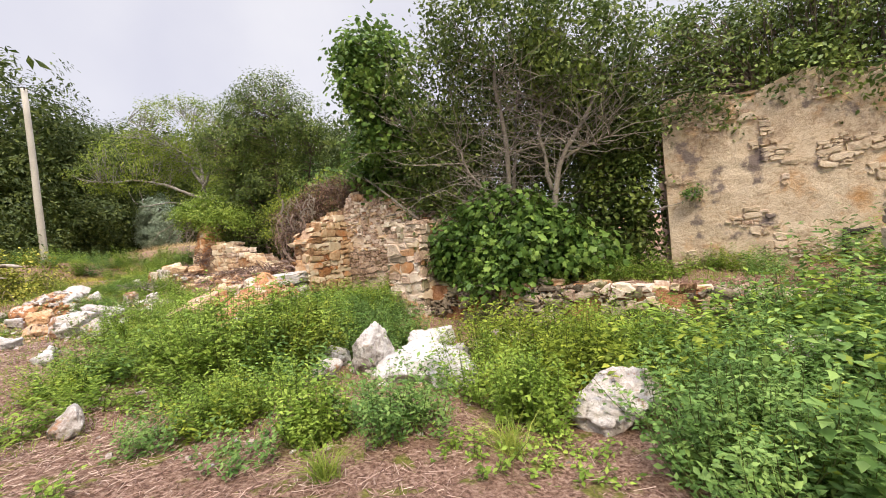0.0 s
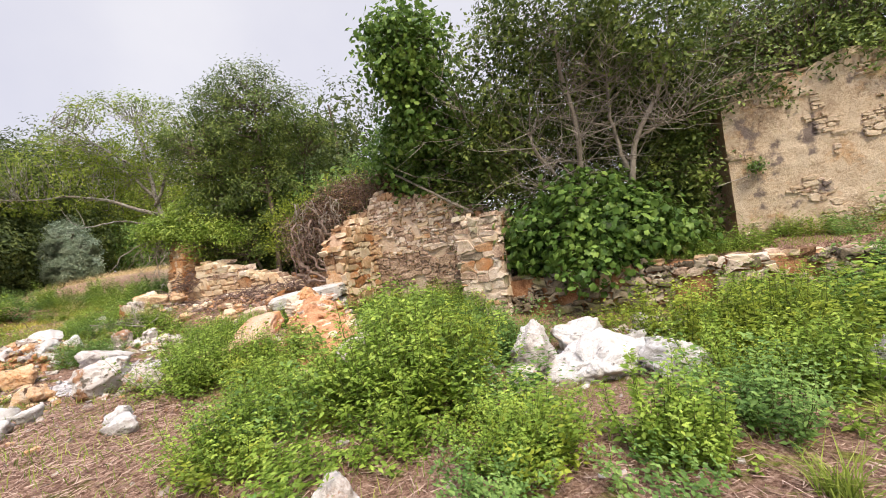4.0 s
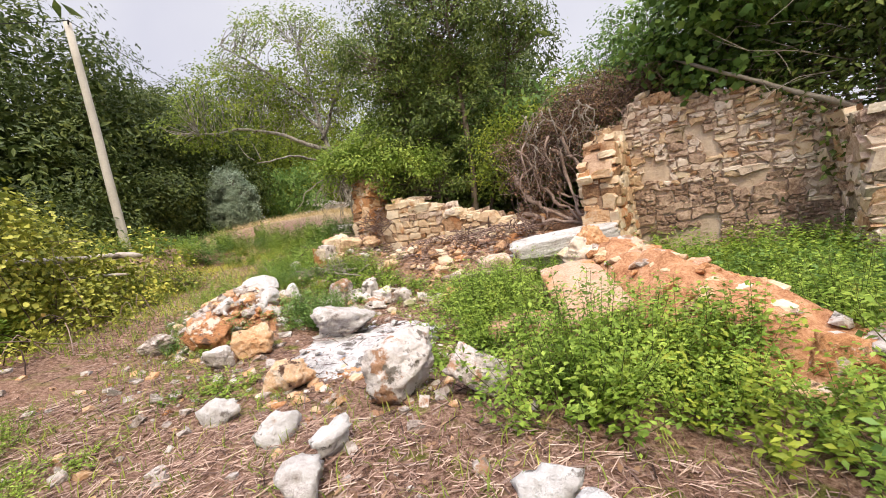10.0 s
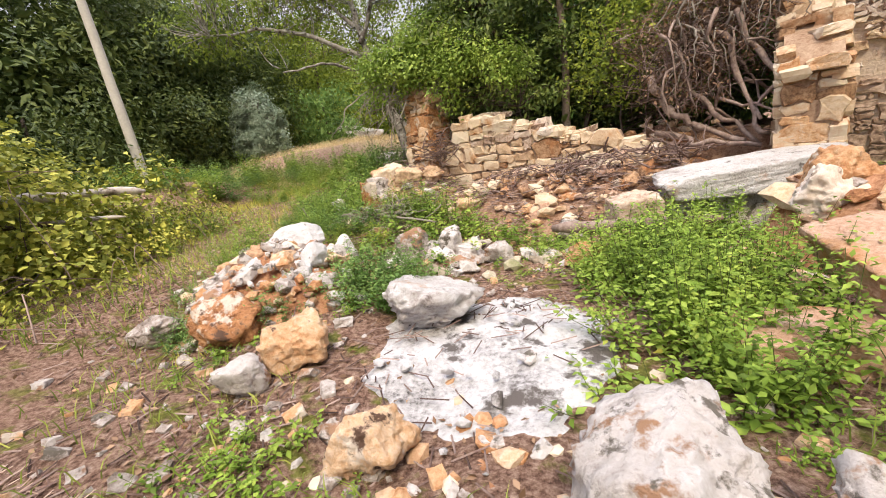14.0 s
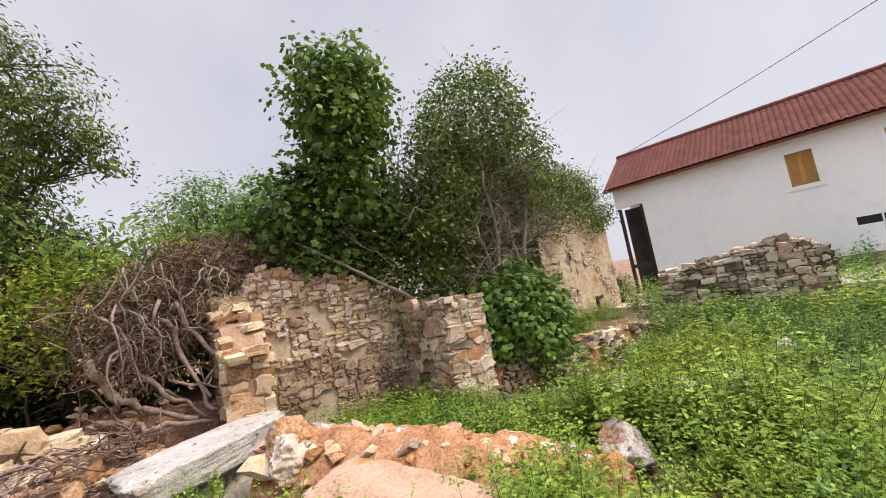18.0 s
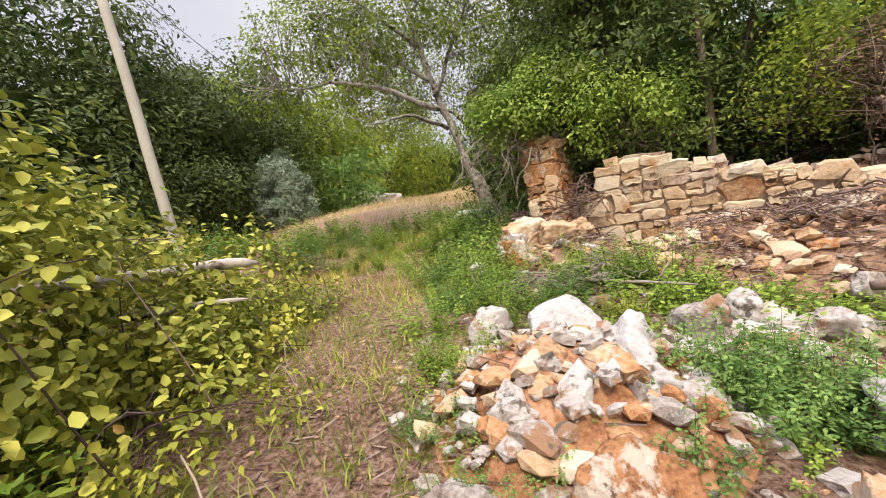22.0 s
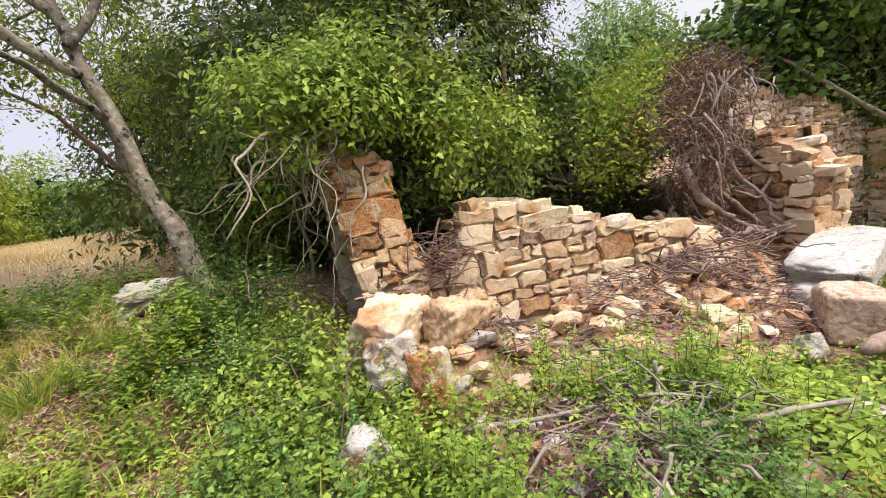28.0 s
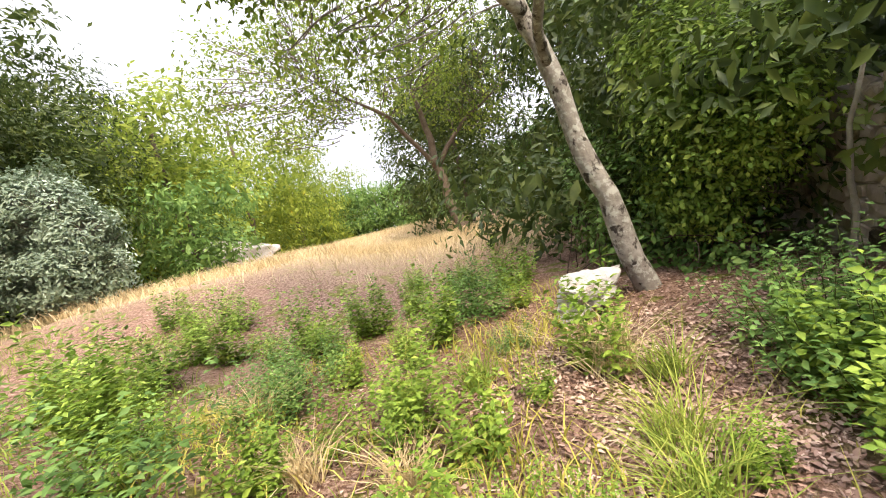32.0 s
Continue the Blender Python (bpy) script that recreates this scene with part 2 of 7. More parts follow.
M_STONE = mineral("warm_limestone", [(0.26, (0.15, 0.08, 0.045)), (0.40, (0.44, 0.27, 0.16)), (0.54, (0.60, 0.45, 0.31)), (0.76, (0.72, 0.62, 0.50))], 3.6, 26, vary=0.46, bump=0.9, dist=0.03,
                  blotch=((0.50, 0.22, 0.09), 1.7, 0.56, 0.70))
M_PALE = mineral("pale_ruin_stone", [(0.27, (0.19, 0.12, 0.09)), (0.42, (0.49, 0.36, 0.28)), (0.55, (0.64, 0.52, 0.44)), (0.76, (0.76, 0.68, 0.61))], 3.0, 24, vary=0.32, bump=0.9, dist=0.03,
                 blotch=((0.15, 0.10, 0.075), 4.5, 0.58, 0.66), moss=((0.24, 0.18, 0.10), 1.3, 0.59, 0.72))
M_GREY = mineral("weathered_grey_stone", [(0.3, (0.07, 0.055, 0.04)), (0.48, (0.26, 0.21, 0.16)), (0.62, (0.42, 0.36, 0.28)), (0.8, (0.60, 0.54, 0.46))], 3.0, 22, vary=0.4,
                 moss=((0.14, 0.16, 0.04), 1.1, 0.55, 0.68))
M_WHITE = mineral("white_limestone", [(0.30, (0.10, 0.075, 0.06)), (0.41, (0.34, 0.28, 0.25)), (0.52, (0.56, 0.51, 0.49)), (0.72, (0.70, 0.67, 0.67))], 3.4, 24, vary=0.16, bump=1.0, dist=0.06,
                  blotch=((0.36, 0.21, 0.13), 2.6, 0.555, 0.60), moss=((0.16, 0.14, 0.12), 6.5, 0.57, 0.63))
M_CHALK = mineral("chalk_white_limestone", [(0.30, (0.15, 0.12, 0.11)), (0.41, (0.42, 0.38, 0.37)), (0.53, (0.56, 0.54, 0.54)), (0.72, (0.68, 0.67, 0.69))], 3.0, 22, vary=0.1, bump=1.0, dist=0.06,
                  blotch=((0.45, 0.30, 0.20), 1.9, 0.60, 0.68), moss=((0.20, 0.18, 0.17), 5.5, 0.61, 0.66))
M_ORANGE = mineral("orange_stone", [(0.28, (0.17, 0.07, 0.035)), (0.43, (0.46, 0.22, 0.10)), (0.56, (0.60, 0.37, 0.21)), (0.76, (0.72, 0.56, 0.42))], 3.0, 24, vary=0.3, bump=1.0, dist=0.05,
                   blotch=((0.62, 0.53, 0.45), 3.2, 0.57, 0.62), moss=((0.12, 0.07, 0.05), 6.0, 0.60, 0.66))
M_SLAB = mineral("pink_slab_stone", [(0.29, (0.20, 0.09, 0.055)), (0.42, (0.47, 0.27, 0.18)), (0.55, (0.60, 0.40, 0.295)), (0.77, (0.70, 0.55, 0.465))], 3.4, 34, vary=0.1, bump=1.0, dist=0.05,
                 blotch=((0.50, 0.25, 0.11), 2.2, 0.54, 0.64))
M_MORTAR = mineral("lime_mortar", [(0.3, (0.08, 0.045, 0.03)), (0.48, (0.28, 0.175, 0.115)), (0.7, (0.50, 0.37, 0.27))], 3.0, 26, vary=0.1, bump=0.8, dist=0.03)
M_LIME = mineral("pale_lime_mortar", [(0.3, (0.17, 0.11, 0.08)), (0.45, (0.48, 0.36, 0.275)), (0.7, (0.68, 0.57, 0.47))], 3.0, 26, vary=0.1, bump=0.9, dist=0.04)
M_CREAM = mineral("cream_limestone", [(0.26, (0.26, 0.15, 0.09)), (0.40, (0.54, 0.38, 0.25)), (0.54, (0.66, 0.52, 0.37)), (0.76, (0.76, 0.67, 0.54))], 3.4, 26, vary=0.34, bump=0.9, dist=0.03,
                  blotch=((0.20, 0.12, 0.08), 4.0, 0.59, 0.66), moss=((0.50, 0.27, 0.13), 1.8, 0.58, 0.68))
M_REDEARTH = mineral("red_earth", [(0.32, (0.08, 0.03, 0.016)), (0.46, (0.32, 0.145, 0.072)), (0.58, (0.51, 0.275, 0.155)), (0.78, (0.64, 0.44, 0.31))], 6, 30, vary=0.1, bump=0.9, dist=0.05)
M_DEBRIS = mineral("brown_debris", [(0.32, (0.06, 0.03, 0.02)), (0.46, (0.235, 0.13, 0.085)), (0.58, (0.41, 0.26, 0.18)), (0.78, (0.60, 0.46, 0.36))], 6, 30, vary=0.1, bump=0.9, dist=0.05)
M_DAUB = mineral("earthen_daub", [(0.25, (0.30, 0.24, 0.21)), (0.5, (0.54, 0.46, 0.42)), (0.75, (0.70, 0.62, 0.58))], 1.5, 12, vary=0.1, bump=0.9, dist=0.03)
M_ASH = mineral("wood_ash", [(0.34, (0.07, 0.065, 0.065)), (0.42, (0.36, 0.345, 0.35)), (0.51, (0.54, 0.525, 0.54)), (0.68, (0.70, 0.69, 0.71))], 3.0, 26, vary=0.05, bump=1.0, dist=0.05,
                blotch=((0.12, 0.105, 0.10), 3.4, 0.55, 0.62))
M_PLASTER = mineral("old_plaster", [(0.30, (0.13, 0.09, 0.07)), (0.40, (0.38, 0.28, 0.20)), (0.50, (0.56, 0.45, 0.34)), (0.72, (0.68, 0.59, 0.49))], 1.6, 16, vary=0.05, bump=1.0, dist=0.05,
                    blotch=((0.50, 0.29, 0.14), 1.1, 0.54, 0.66), moss=((0.20, 0.16, 0.15), 1.5, 0.57, 0.64))
M_WHITEWASH = mineral("whitewash", [(0.2, (0.66, 0.67, 0.70)), (0.5, (0.80, 0.81, 0.84)), (0.8, (0.85, 0.86, 0.88))], 0.5, 3, vary=0.02, bump=0.1)
M_TILE = mineral("clay_tile", [(0.3, (0.045, 0.018, 0.016)), (0.5, (0.135, 0.045, 0.037)), (0.75, (0.23, 0.09, 0.068))], 1.2, 8, vary=0.1, island=True)
M_TAR = mineral("painted_plinth", [(0.3, (0.16, 0.12, 0.09)), (0.7, (0.28, 0.22, 0.17))], 0.8, 5, vary=0.05)
M_ROAD = mineral("pale_road", [(0.3, (0.40, 0.34, 0.29)), (0.7, (0.60, 0.53, 0.46))], 0.8, 20, vary=0.05)
M_BARK = mineral("dark_bark", [(0.25, (0.035, 0.025, 0.018)), (0.5, (0.12, 0.09, 0.07)), (0.75, (0.24, 0.2, 0.16))], 4, 30, vary=0.15, bump=0.9, dist=0.02)
M_LICHEN = mineral("lichened_bark", [(0.25, (0.07, 0.06, 0.055)), (0.48, (0.24, 0.215, 0.195)), (0.7, (0.42, 0.395, 0.365))], 3, 18, vary=0.1, bump=1.0, dist=0.03,
                   blotch=((0.46, 0.45, 0.42), 13, 0.52, 0.60), moss=((0.05, 0.04, 0.035), 8, 0.55, 0.62))
M_DEADWOOD = mineral("bleached_deadwood", [(0.25, (0.2, 0.15, 0.13)), (0.5, (0.50, 0.44, 0.41)), (0.75, (0.68, 0.63, 0.60))], 2.5, 16, vary=0.1,
                     blotch=((0.10, 0.07, 0.055), 2.2, 0.53, 0.62))
M_ROOT = mineral("grey_root", [(0.28, (0.06, 0.04, 0.03)), (0.5, (0.23, 0.165, 0.14)), (0.75, (0.46, 0.37, 0.33))], 4, 24, vary=0.15, bump=0.8, island=True)
M_CANE = mineral("dry_cane", [(0.2, (0.045, 0.027, 0.023)), (0.5, (0.14, 0.09, 0.078)), (0.8, (0.36, 0.27, 0.24))], 4, 24, vary=0.6, island=True)
M_TWIG = mineral("pale_twig", [(0.2, (0.12, 0.10, 0.085)), (0.5, (0.24, 0.21, 0.18)), (0.8, (0.42, 0.38, 0.34))], 4, 24, vary=0.4, island=True)
M_STRAW = mineral("straw_litter", [(0.15, (0.09, 0.05, 0.04)), (0.45, (0.27, 0.17, 0.14)), (0.7, (0.43, 0.30, 0.25)), (0.9, (0.60, 0.47, 0.40))], 3, 24, vary=0.7, island=True)
M_STEM = mineral("green_stem", [(0.3, (0.06, 0.07, 0.025)), (0.7, (0.14, 0.17, 0.05))], 4, 24, vary=0.3)
M_DARK = mineral("dark_timber", [(0.3, (0.02, 0.018, 0.016)), (0.7, (0.06, 0.05, 0.045))], 2, 12, vary=0.1)
M_SHUTTER = mineral("ochre_shutter_paint", [(0.3, (0.36, 0.19, 0.05)), (0.7, (0.50, 0.29, 0.09))], 3, 20, rough=0.5, vary=0.05)
M_SIGN = mineral("dark_sign", [(0.3, (0.012, 0.014, 0.02)), (0.7, (0.03, 0.03, 0.04))], 2, 12, rough=0.4, vary=0.05)
M_STEEL = mineral("galvanised_steel", [(0.3, (0.3, 0.31, 0.33)), (0.7, (0.42, 0.43, 0.45))], 2, 30, rough=0.45, vary=0.05)
M_POLE = mineral("weathered_pole", [(0.3, (0.40, 0.37, 0.33)), (0.7, (0.60, 0.57, 0.52))], 1.5, 20, vary=0.05)
M_WIRE = mineral("black_wire", [(0.3, (0.01, 0.01, 0.01)), (0.7, (0.03, 0.03, 0.03))], 2, 12, vary=0.05)

L_WOOD = foliage("woodland_leaf", (0.016, 0.027, 0.009), (0.055, 0.083, 0.022), (0.19, 0.225, 0.052), trans=0.16, gloss=0.2, speck=0.2)
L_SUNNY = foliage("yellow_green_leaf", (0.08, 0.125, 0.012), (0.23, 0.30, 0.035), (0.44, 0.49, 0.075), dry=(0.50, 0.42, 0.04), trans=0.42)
L_WALNUT = foliage("walnut_leaf", (0.06, 0.10, 0.012), (0.19, 0.26, 0.035), (0.42, 0.48, 0.08), trans=0.42, speck=0.4)
L_LAUREL = foliage("laurel_leaf", (0.02, 0.038, 0.011), (0.085, 0.13, 0.032), (0.33, 0.41, 0.10), rough=0.45, gloss=0.22, trans=0.18, speck=0.3)
L_FIG = foliage("fig_leaf", (0.028, 0.062, 0.014), (0.085, 0.165, 0.034), (0.24, 0.36, 0.08), rough=0.45, trans=0.26)
L_WEED = foliage("weed_leaf", (0.06, 0.115, 0.018), (0.195, 0.305, 0.042), (0.41, 0.52, 0.10), dry=(0.5, 0.45, 0.09))
L_WEEDD = foliage("dark_weed_leaf", (0.05, 0.105, 0.028), (0.13, 0.24, 0.06), (0.29, 0.42, 0.12))
L_BRAMBLE = foliage("bramble_leaf", (0.05, 0.07, 0.010), (0.25, 0.275, 0.04), (0.58, 0.54, 0.11), dry=(0.58, 0.36, 0.11), trans=0.2)
L_VINE = foliage("vine_leaf", (0.085, 0.15, 0.018), (0.22, 0.33, 0.055), (0.46, 0.55, 0.12))
L_OLIVE = foliage("silver_leaf", (0.13, 0.18, 0.12), (0.24, 0.31, 0.225), (0.40, 0.47, 0.38), trans=0.2)
L_DRY = foliage("dead_leaf", (0.08, 0.045, 0.03), (0.22, 0.13, 0.085), (0.40, 0.27, 0.18), rough=0.8, trans=0.1, gloss=0.1)
L_LITTER = foliage("leaf_litter", (0.12, 0.065, 0.05), (0.31, 0.195, 0.155), (0.56, 0.41, 0.34), rough=0.8, trans=0.05, gloss=0.1)
L_GRASS = foliage("green_grass", (0.11, 0.17, 0.025), (0.25, 0.33, 0.055), (0.46, 0.48, 0.11))
L_YELLOW = foliage("yellowed_grass", (0.30, 0.26, 0.04), (0.50, 0.45, 0.09), (0.72, 0.64, 0.20), trans=0.3, gloss=0.15)
L_HAY = foliage("dry_grass", (0.42, 0.30, 0.16), (0.60, 0.46, 0.27), (0.76, 0.64, 0.42), trans=0.15, gloss=0.15)

# ---- the lie of the land ----
HEIGHTS = np.array([
    (0, 0, -0.15), (4, -1, -0.3), (2, 4, -0.55), (-1, 6.5, -0.62), (-2, 4.3, -0.25), (-4, 2.5, -0.05), (-4, 6.5, -0.02), (-7.4, 6.8, 0.22),
    (-7, 9, 0.15), (-6.4, 11, 0.15), (-9.6, 9.3, 0.42), (-9.3, 12.6, 0.74), (-7.8, 12.6, 0.5), (-11.2, 11, 0.78), (-12.4, 14.4, 1.05), (-10, 17.2, 1.2), (-9.3, 17.4, 1.38),
    (-8.2, 25, 1.95), (-13, 8.8, 0.85), (-15, 15, 1.9), (-14, 25, 2.4), (-16, 36, 2.6), (-8, 3, 0.0), (-13, 4, 0.7), (-7, 38, 2.6),
    (6, 4, -0.5), (12, 0, 0.3), (-2.2, 9.8, -0.35), (3, 6, -0.6), (-60, 60, 4), (60, 10, 1), (0, -60, -1), (10, 70, 3)])


def smooth01(x):
    x = np.clip(x, 0, 1)
    return x * x * (3 - 2 * x)


def lie(x, y):
    x, y = np.atleast_1d(np.asarray(x, float)), np.atleast_1d(np.asarray(y, float))
    d2 = (x[:, None] - HEIGHTS[None, :, 0]) ** 2 + (y[:, None] - HEIGHTS[None, :, 1]) ** 2
    w = 1 / (d2 + 0.8) ** 2
    z = (w * HEIGHTS[None, :, 2]).sum(1) / w.sum(1)
    u = (x - ORG[0]) * U[0] + (y - ORG[1]) * U[1]
    v = (x - ORG[0]) * V_[0] + (y - ORG[1]) * V_[1]
    # terrace behind the dry-stone wall, and the bank behind the ruin
    k = smooth01((v - 0.35) / 0.25) * smooth01((u - 3.6) / 0.4) * smooth01((16 - u) / 2)
    z = z * (1 - k) + 0.28 * k
    k = smooth01((v - 1.75) / 0.3) * smooth01((u + 0.3) / 0.4) * smooth01((8 - u) / 2) * smooth01((9 - v) / 4)
    z = z * (1 - k) + np.maximum(z, 1.5) * k
    k = smooth01((v - 0.45) / 0.4) * smooth01((u + 6.0) / 0.3) * smooth01((0 - u) / 0.3) * smooth01((7 - v) / 3)
    z = z * (1 - k) + np.maximum(z, 0.95) * k
    z = z + 0.03 * np.sin(1.9 * x + 1.3 * y) * np.cos(1.1 * x - 2.3 * y) + 0.015 * np.sin(5.1 * x - 3.7 * y)
    return z


def lie1(x, y):
    return float(lie(x, y)[0])


def ground_mesh():
    n = 200
    s = np.linspace(-1, 1, n)
    g = 16 * s + 900 * s ** 9
    gx, gy = np.meshgrid(g - 5, g + 11, indexing="ij")
    x, y = gx.ravel(), gy.ravel()
    z = np.concatenate([lie(x[i:i + 20000], y[i:i + 20000]) for i in range(0, len(x), 20000)])
    i, j = np.meshgrid(np.arange(n - 1), np.arange(n - 1), indexing="ij")
    a = (i * n + j).ravel()
    f = np.concatenate([np.stack([a, a + n, a + n + 1], 1), np.stack([a, a + n + 1, a + 1], 1)])
    return np.stack([x, y, z], 1), f


def ground_material():
    m, n, l, b = material("trodden_ground")
    pos = n.new("ShaderNodeNewGeometry").outputs["Position"]
    fine = noise_node(n, l, 26, 10, 0.75, pos)
    mid = noise_node(n, l, 3.2, 8, 0.65, pos)
    big = noise_node(n, l, 0.55, 5, 0.6, pos)
    mulch = ramp(n, [(0.34, (0.045, 0.026, 0.018)), (0.46, (0.21, 0.12, 0.088)), (0.57, (0.40, 0.265, 0.205)), (0.72, (0.63, 0.48, 0.40))])
    l.new(fine.outputs["Fac"], mulch.inputs["Fac"])
    green = ramp(n, [(0.3, (0.06, 0.06, 0.015)), (0.5, (0.17, 0.17, 0.04)), (0.7, (0.34, 0.32, 0.10))])
    l.new(fine.outputs["Fac"], green.inputs["Fac"])
    hay = ramp(n, [(0.3, (0.30, 0.21, 0.12)), (0.5, (0.50, 0.38, 0.24)), (0.7, (0.66, 0.55, 0.38))])
    l.new(fine.outputs["Fac"], hay.inputs["Fac"])
    # green patches
    gm = ramp(n, [(0.54, (0, 0, 0)), (0.61, (1, 1, 1))])
    l.new(mid.outputs["Fac"], gm.inputs["Fac"])
    c = mixer(n, l, gm.outputs["Color"], mulch.outputs["Color"], green.outputs["Color"])
    # bare reddish soil
    sm = ramp(n, [(0.56, (0, 0, 0)), (0.68, (1, 1, 1))])
    l.new(big.outputs["Fac"], sm.inputs["Fac"])
    c = mixer(n, l, sm.outputs["Color"], c, mixer(n, l, 0.5, mulch.outputs["Color"], (0.40, 0.24, 0.17)))
    # hay meadow in the north-west
    at = n.new("ShaderNodeAttribute")
    at.attribute_name = "meadow"
    c = mixer(n, l, at.outputs["Fac"], c, hay.outputs["Color"])
    l.new(c, b.inputs["Base Color"])
    b.inputs["Roughness"].default_value = 0.95
    b.inputs["Specular IOR Level"].default_value = 0.15
    bp = n.new("ShaderNodeBump")
    bp.inputs["Strength"].default_value, bp.inputs["Distance"].default_value = 1.0, 0.05
    l.new(fine.outputs["Fac"], bp.inputs["Height"])
    l.new(bp.outputs[0], b.inputs["Normal"])
    return m


def meadow(x, y):
    return smooth01((y - 20.4 + 0.25 * (x + 10)) / 3.2) * smooth01((-x - 3) / 3)


gv, gf = ground_mesh()
ground = new("ground", npmesh("ground", gv, gf, ground_material()))
tagged(ground, "trodden pinkish soil with straw litter rising to a dry hay meadow", "ground", kind="structure")
att = ground.data.attributes.new("meadow", "FLOAT", "POINT")
att.data.foreach_set("value", meadow(gv[:, 0], gv[:, 1]).astype(np.float32))

# ---- stones and boulders ----
def rock_geo(size, seed, planes=17, sub=4, rough=0.1, flat=0.62, blocky=False):
    """A boulder: a ball cut by random planes, its edges worn, its skin broken."""
    bm = bmesh.new()
    bmesh.ops.create_icosphere(bm, subdivisions=sub + (1 if blocky else 0), radius=1.0)
    v = np.array([p.co[:] for p in bm.verts])
    f = np.array([[p.index for p in q.verts] for q in bm.faces])
    bm.free()
    r = np.random.default_rng(seed)
    nor = unit(r.normal(0, 1, (planes, 3)))
    off = r.uniform(flat - 0.12, flat + 0.2, planes)
    if blocky:
        ax = np.array([[1, 0, 0], [-1, 0, 0], [0, 1, 0], [0, -1, 0], [0, 0, 1], [0, 0, -1.0]]) + r.normal(0, 0.05, (6, 3))
        nor, off = np.concatenate([unit(ax), nor]), np.concatenate([np.full(6, 0.58), r.uniform(0.74, 0.92, planes)])
    d = v @ nor.T
    k = 55.0
    q = np.where(d > 0.05, off / np.maximum(d, 0.05), 4)
    rad = -np.log(np.exp(-k * np.minimum(q, 4)).sum(1) + np.exp(-k * 1.0)) / k
    o = r.uniform(-50, 50, 3)
    skin = np.array([noise.fractal(Vector(p * 1.6 + o), 0.7, 2.2, 6) - 0.9 * abs(noise.noise(Vector(p * 3.1 + o))) - 0.55 * abs(noise.noise(Vector(p * 7.3 + o))) + 0.25 * noise.cell(Vector(p * 4.5 + o)) for p in v])
    v = v * (rad * (1 + rough * skin))[:, None]
    lo, hi = v.min(0), v.max(0)
    return (v - (lo + hi) / 2) / (hi - lo) * np.array(size), f


def turned(geo, m):
    v, f = geo
    m = np.array(m)
    return v @ m[:3, :3].T + m[:3, 3], f


def stone_library(count, seed):
    """Rough-squared wall stones of unit size, 48 triangles each."""
    r = np.random.default_rng(seed)
    grid = [(i, j, k) for i in (-1, 0, 1) for j in (-1, 0, 1) for k in (-1, 0, 1) if (i, j, k) != (0, 0, 0)]
    index = {g: n for n, g in enumerate(grid)}
    quads = []
    for ax in range(3):
        for s in (-1, 1):
            o = [a for a in range(3) if a != ax]
            for i in (-1, 0):
                for j in (-1, 0):
                    q = []
                    for di, dj in ((0, 0), (1, 0), (1, 1), (0, 1)):
                        g = [0, 0, 0]
                        g[ax], g[o[0]], g[o[1]] = s, i + di, j + dj
                        q.append(index[tuple(g)])
                    quads.append(q if (s > 0) == (ax != 1) else q[::-1])
    tris = np.array([t for q in quads for t in ((q[0], q[1], q[2]), (q[0], q[2], q[3]))])
    out = []
    for _ in range(count):
        v = np.array(grid, float)
        k = np.abs(v).sum(1)
        v = v * np.where(k == 3, r.uniform(0.84, 1.02, len(v)), np.where(k == 2, r.uniform(0.92, 1.02, len(v)), 1.0))[:, None] * 0.5
        v += r.normal(0, 0.05, v.shape)
        v[:, 0] += v[:, 2] * r.uniform(-0.18, 0.18)
        v[:, 2] += v[:, 0] * r.uniform(-0.10, 0.10)
        out.append((v, tris))
    return out


STONE_GEO = stone_library(14, 3)
CHUNK_GEO = [rock_geo((1, 1, 1), 500 + k, 11, 1, 0.12, 0.6) for k in range(12)]
STONE_MESH = {}


def stone_piece(parent, at, size, turn, mat, r, name="stone", lean=(0, 0), lib=None):
    lib = STONE_GEO if lib is None else lib
    k = int(r.integers(len(lib)))
    key = (k, mat.name, len(lib))
    if key not in STONE_MESH:
        STONE_MESH[key] = npmesh("stone", *lib[k], mat, False)
    ob = new(name, STONE_MESH[key])
    ob.parent = parent
    m = pose(at[0], at[1], at[2], lean[0], lean[1], turn)
    ob.matrix_basis = m @ Matrix.Diagonal((size[0], size[1], size[2], 1))
    return ob


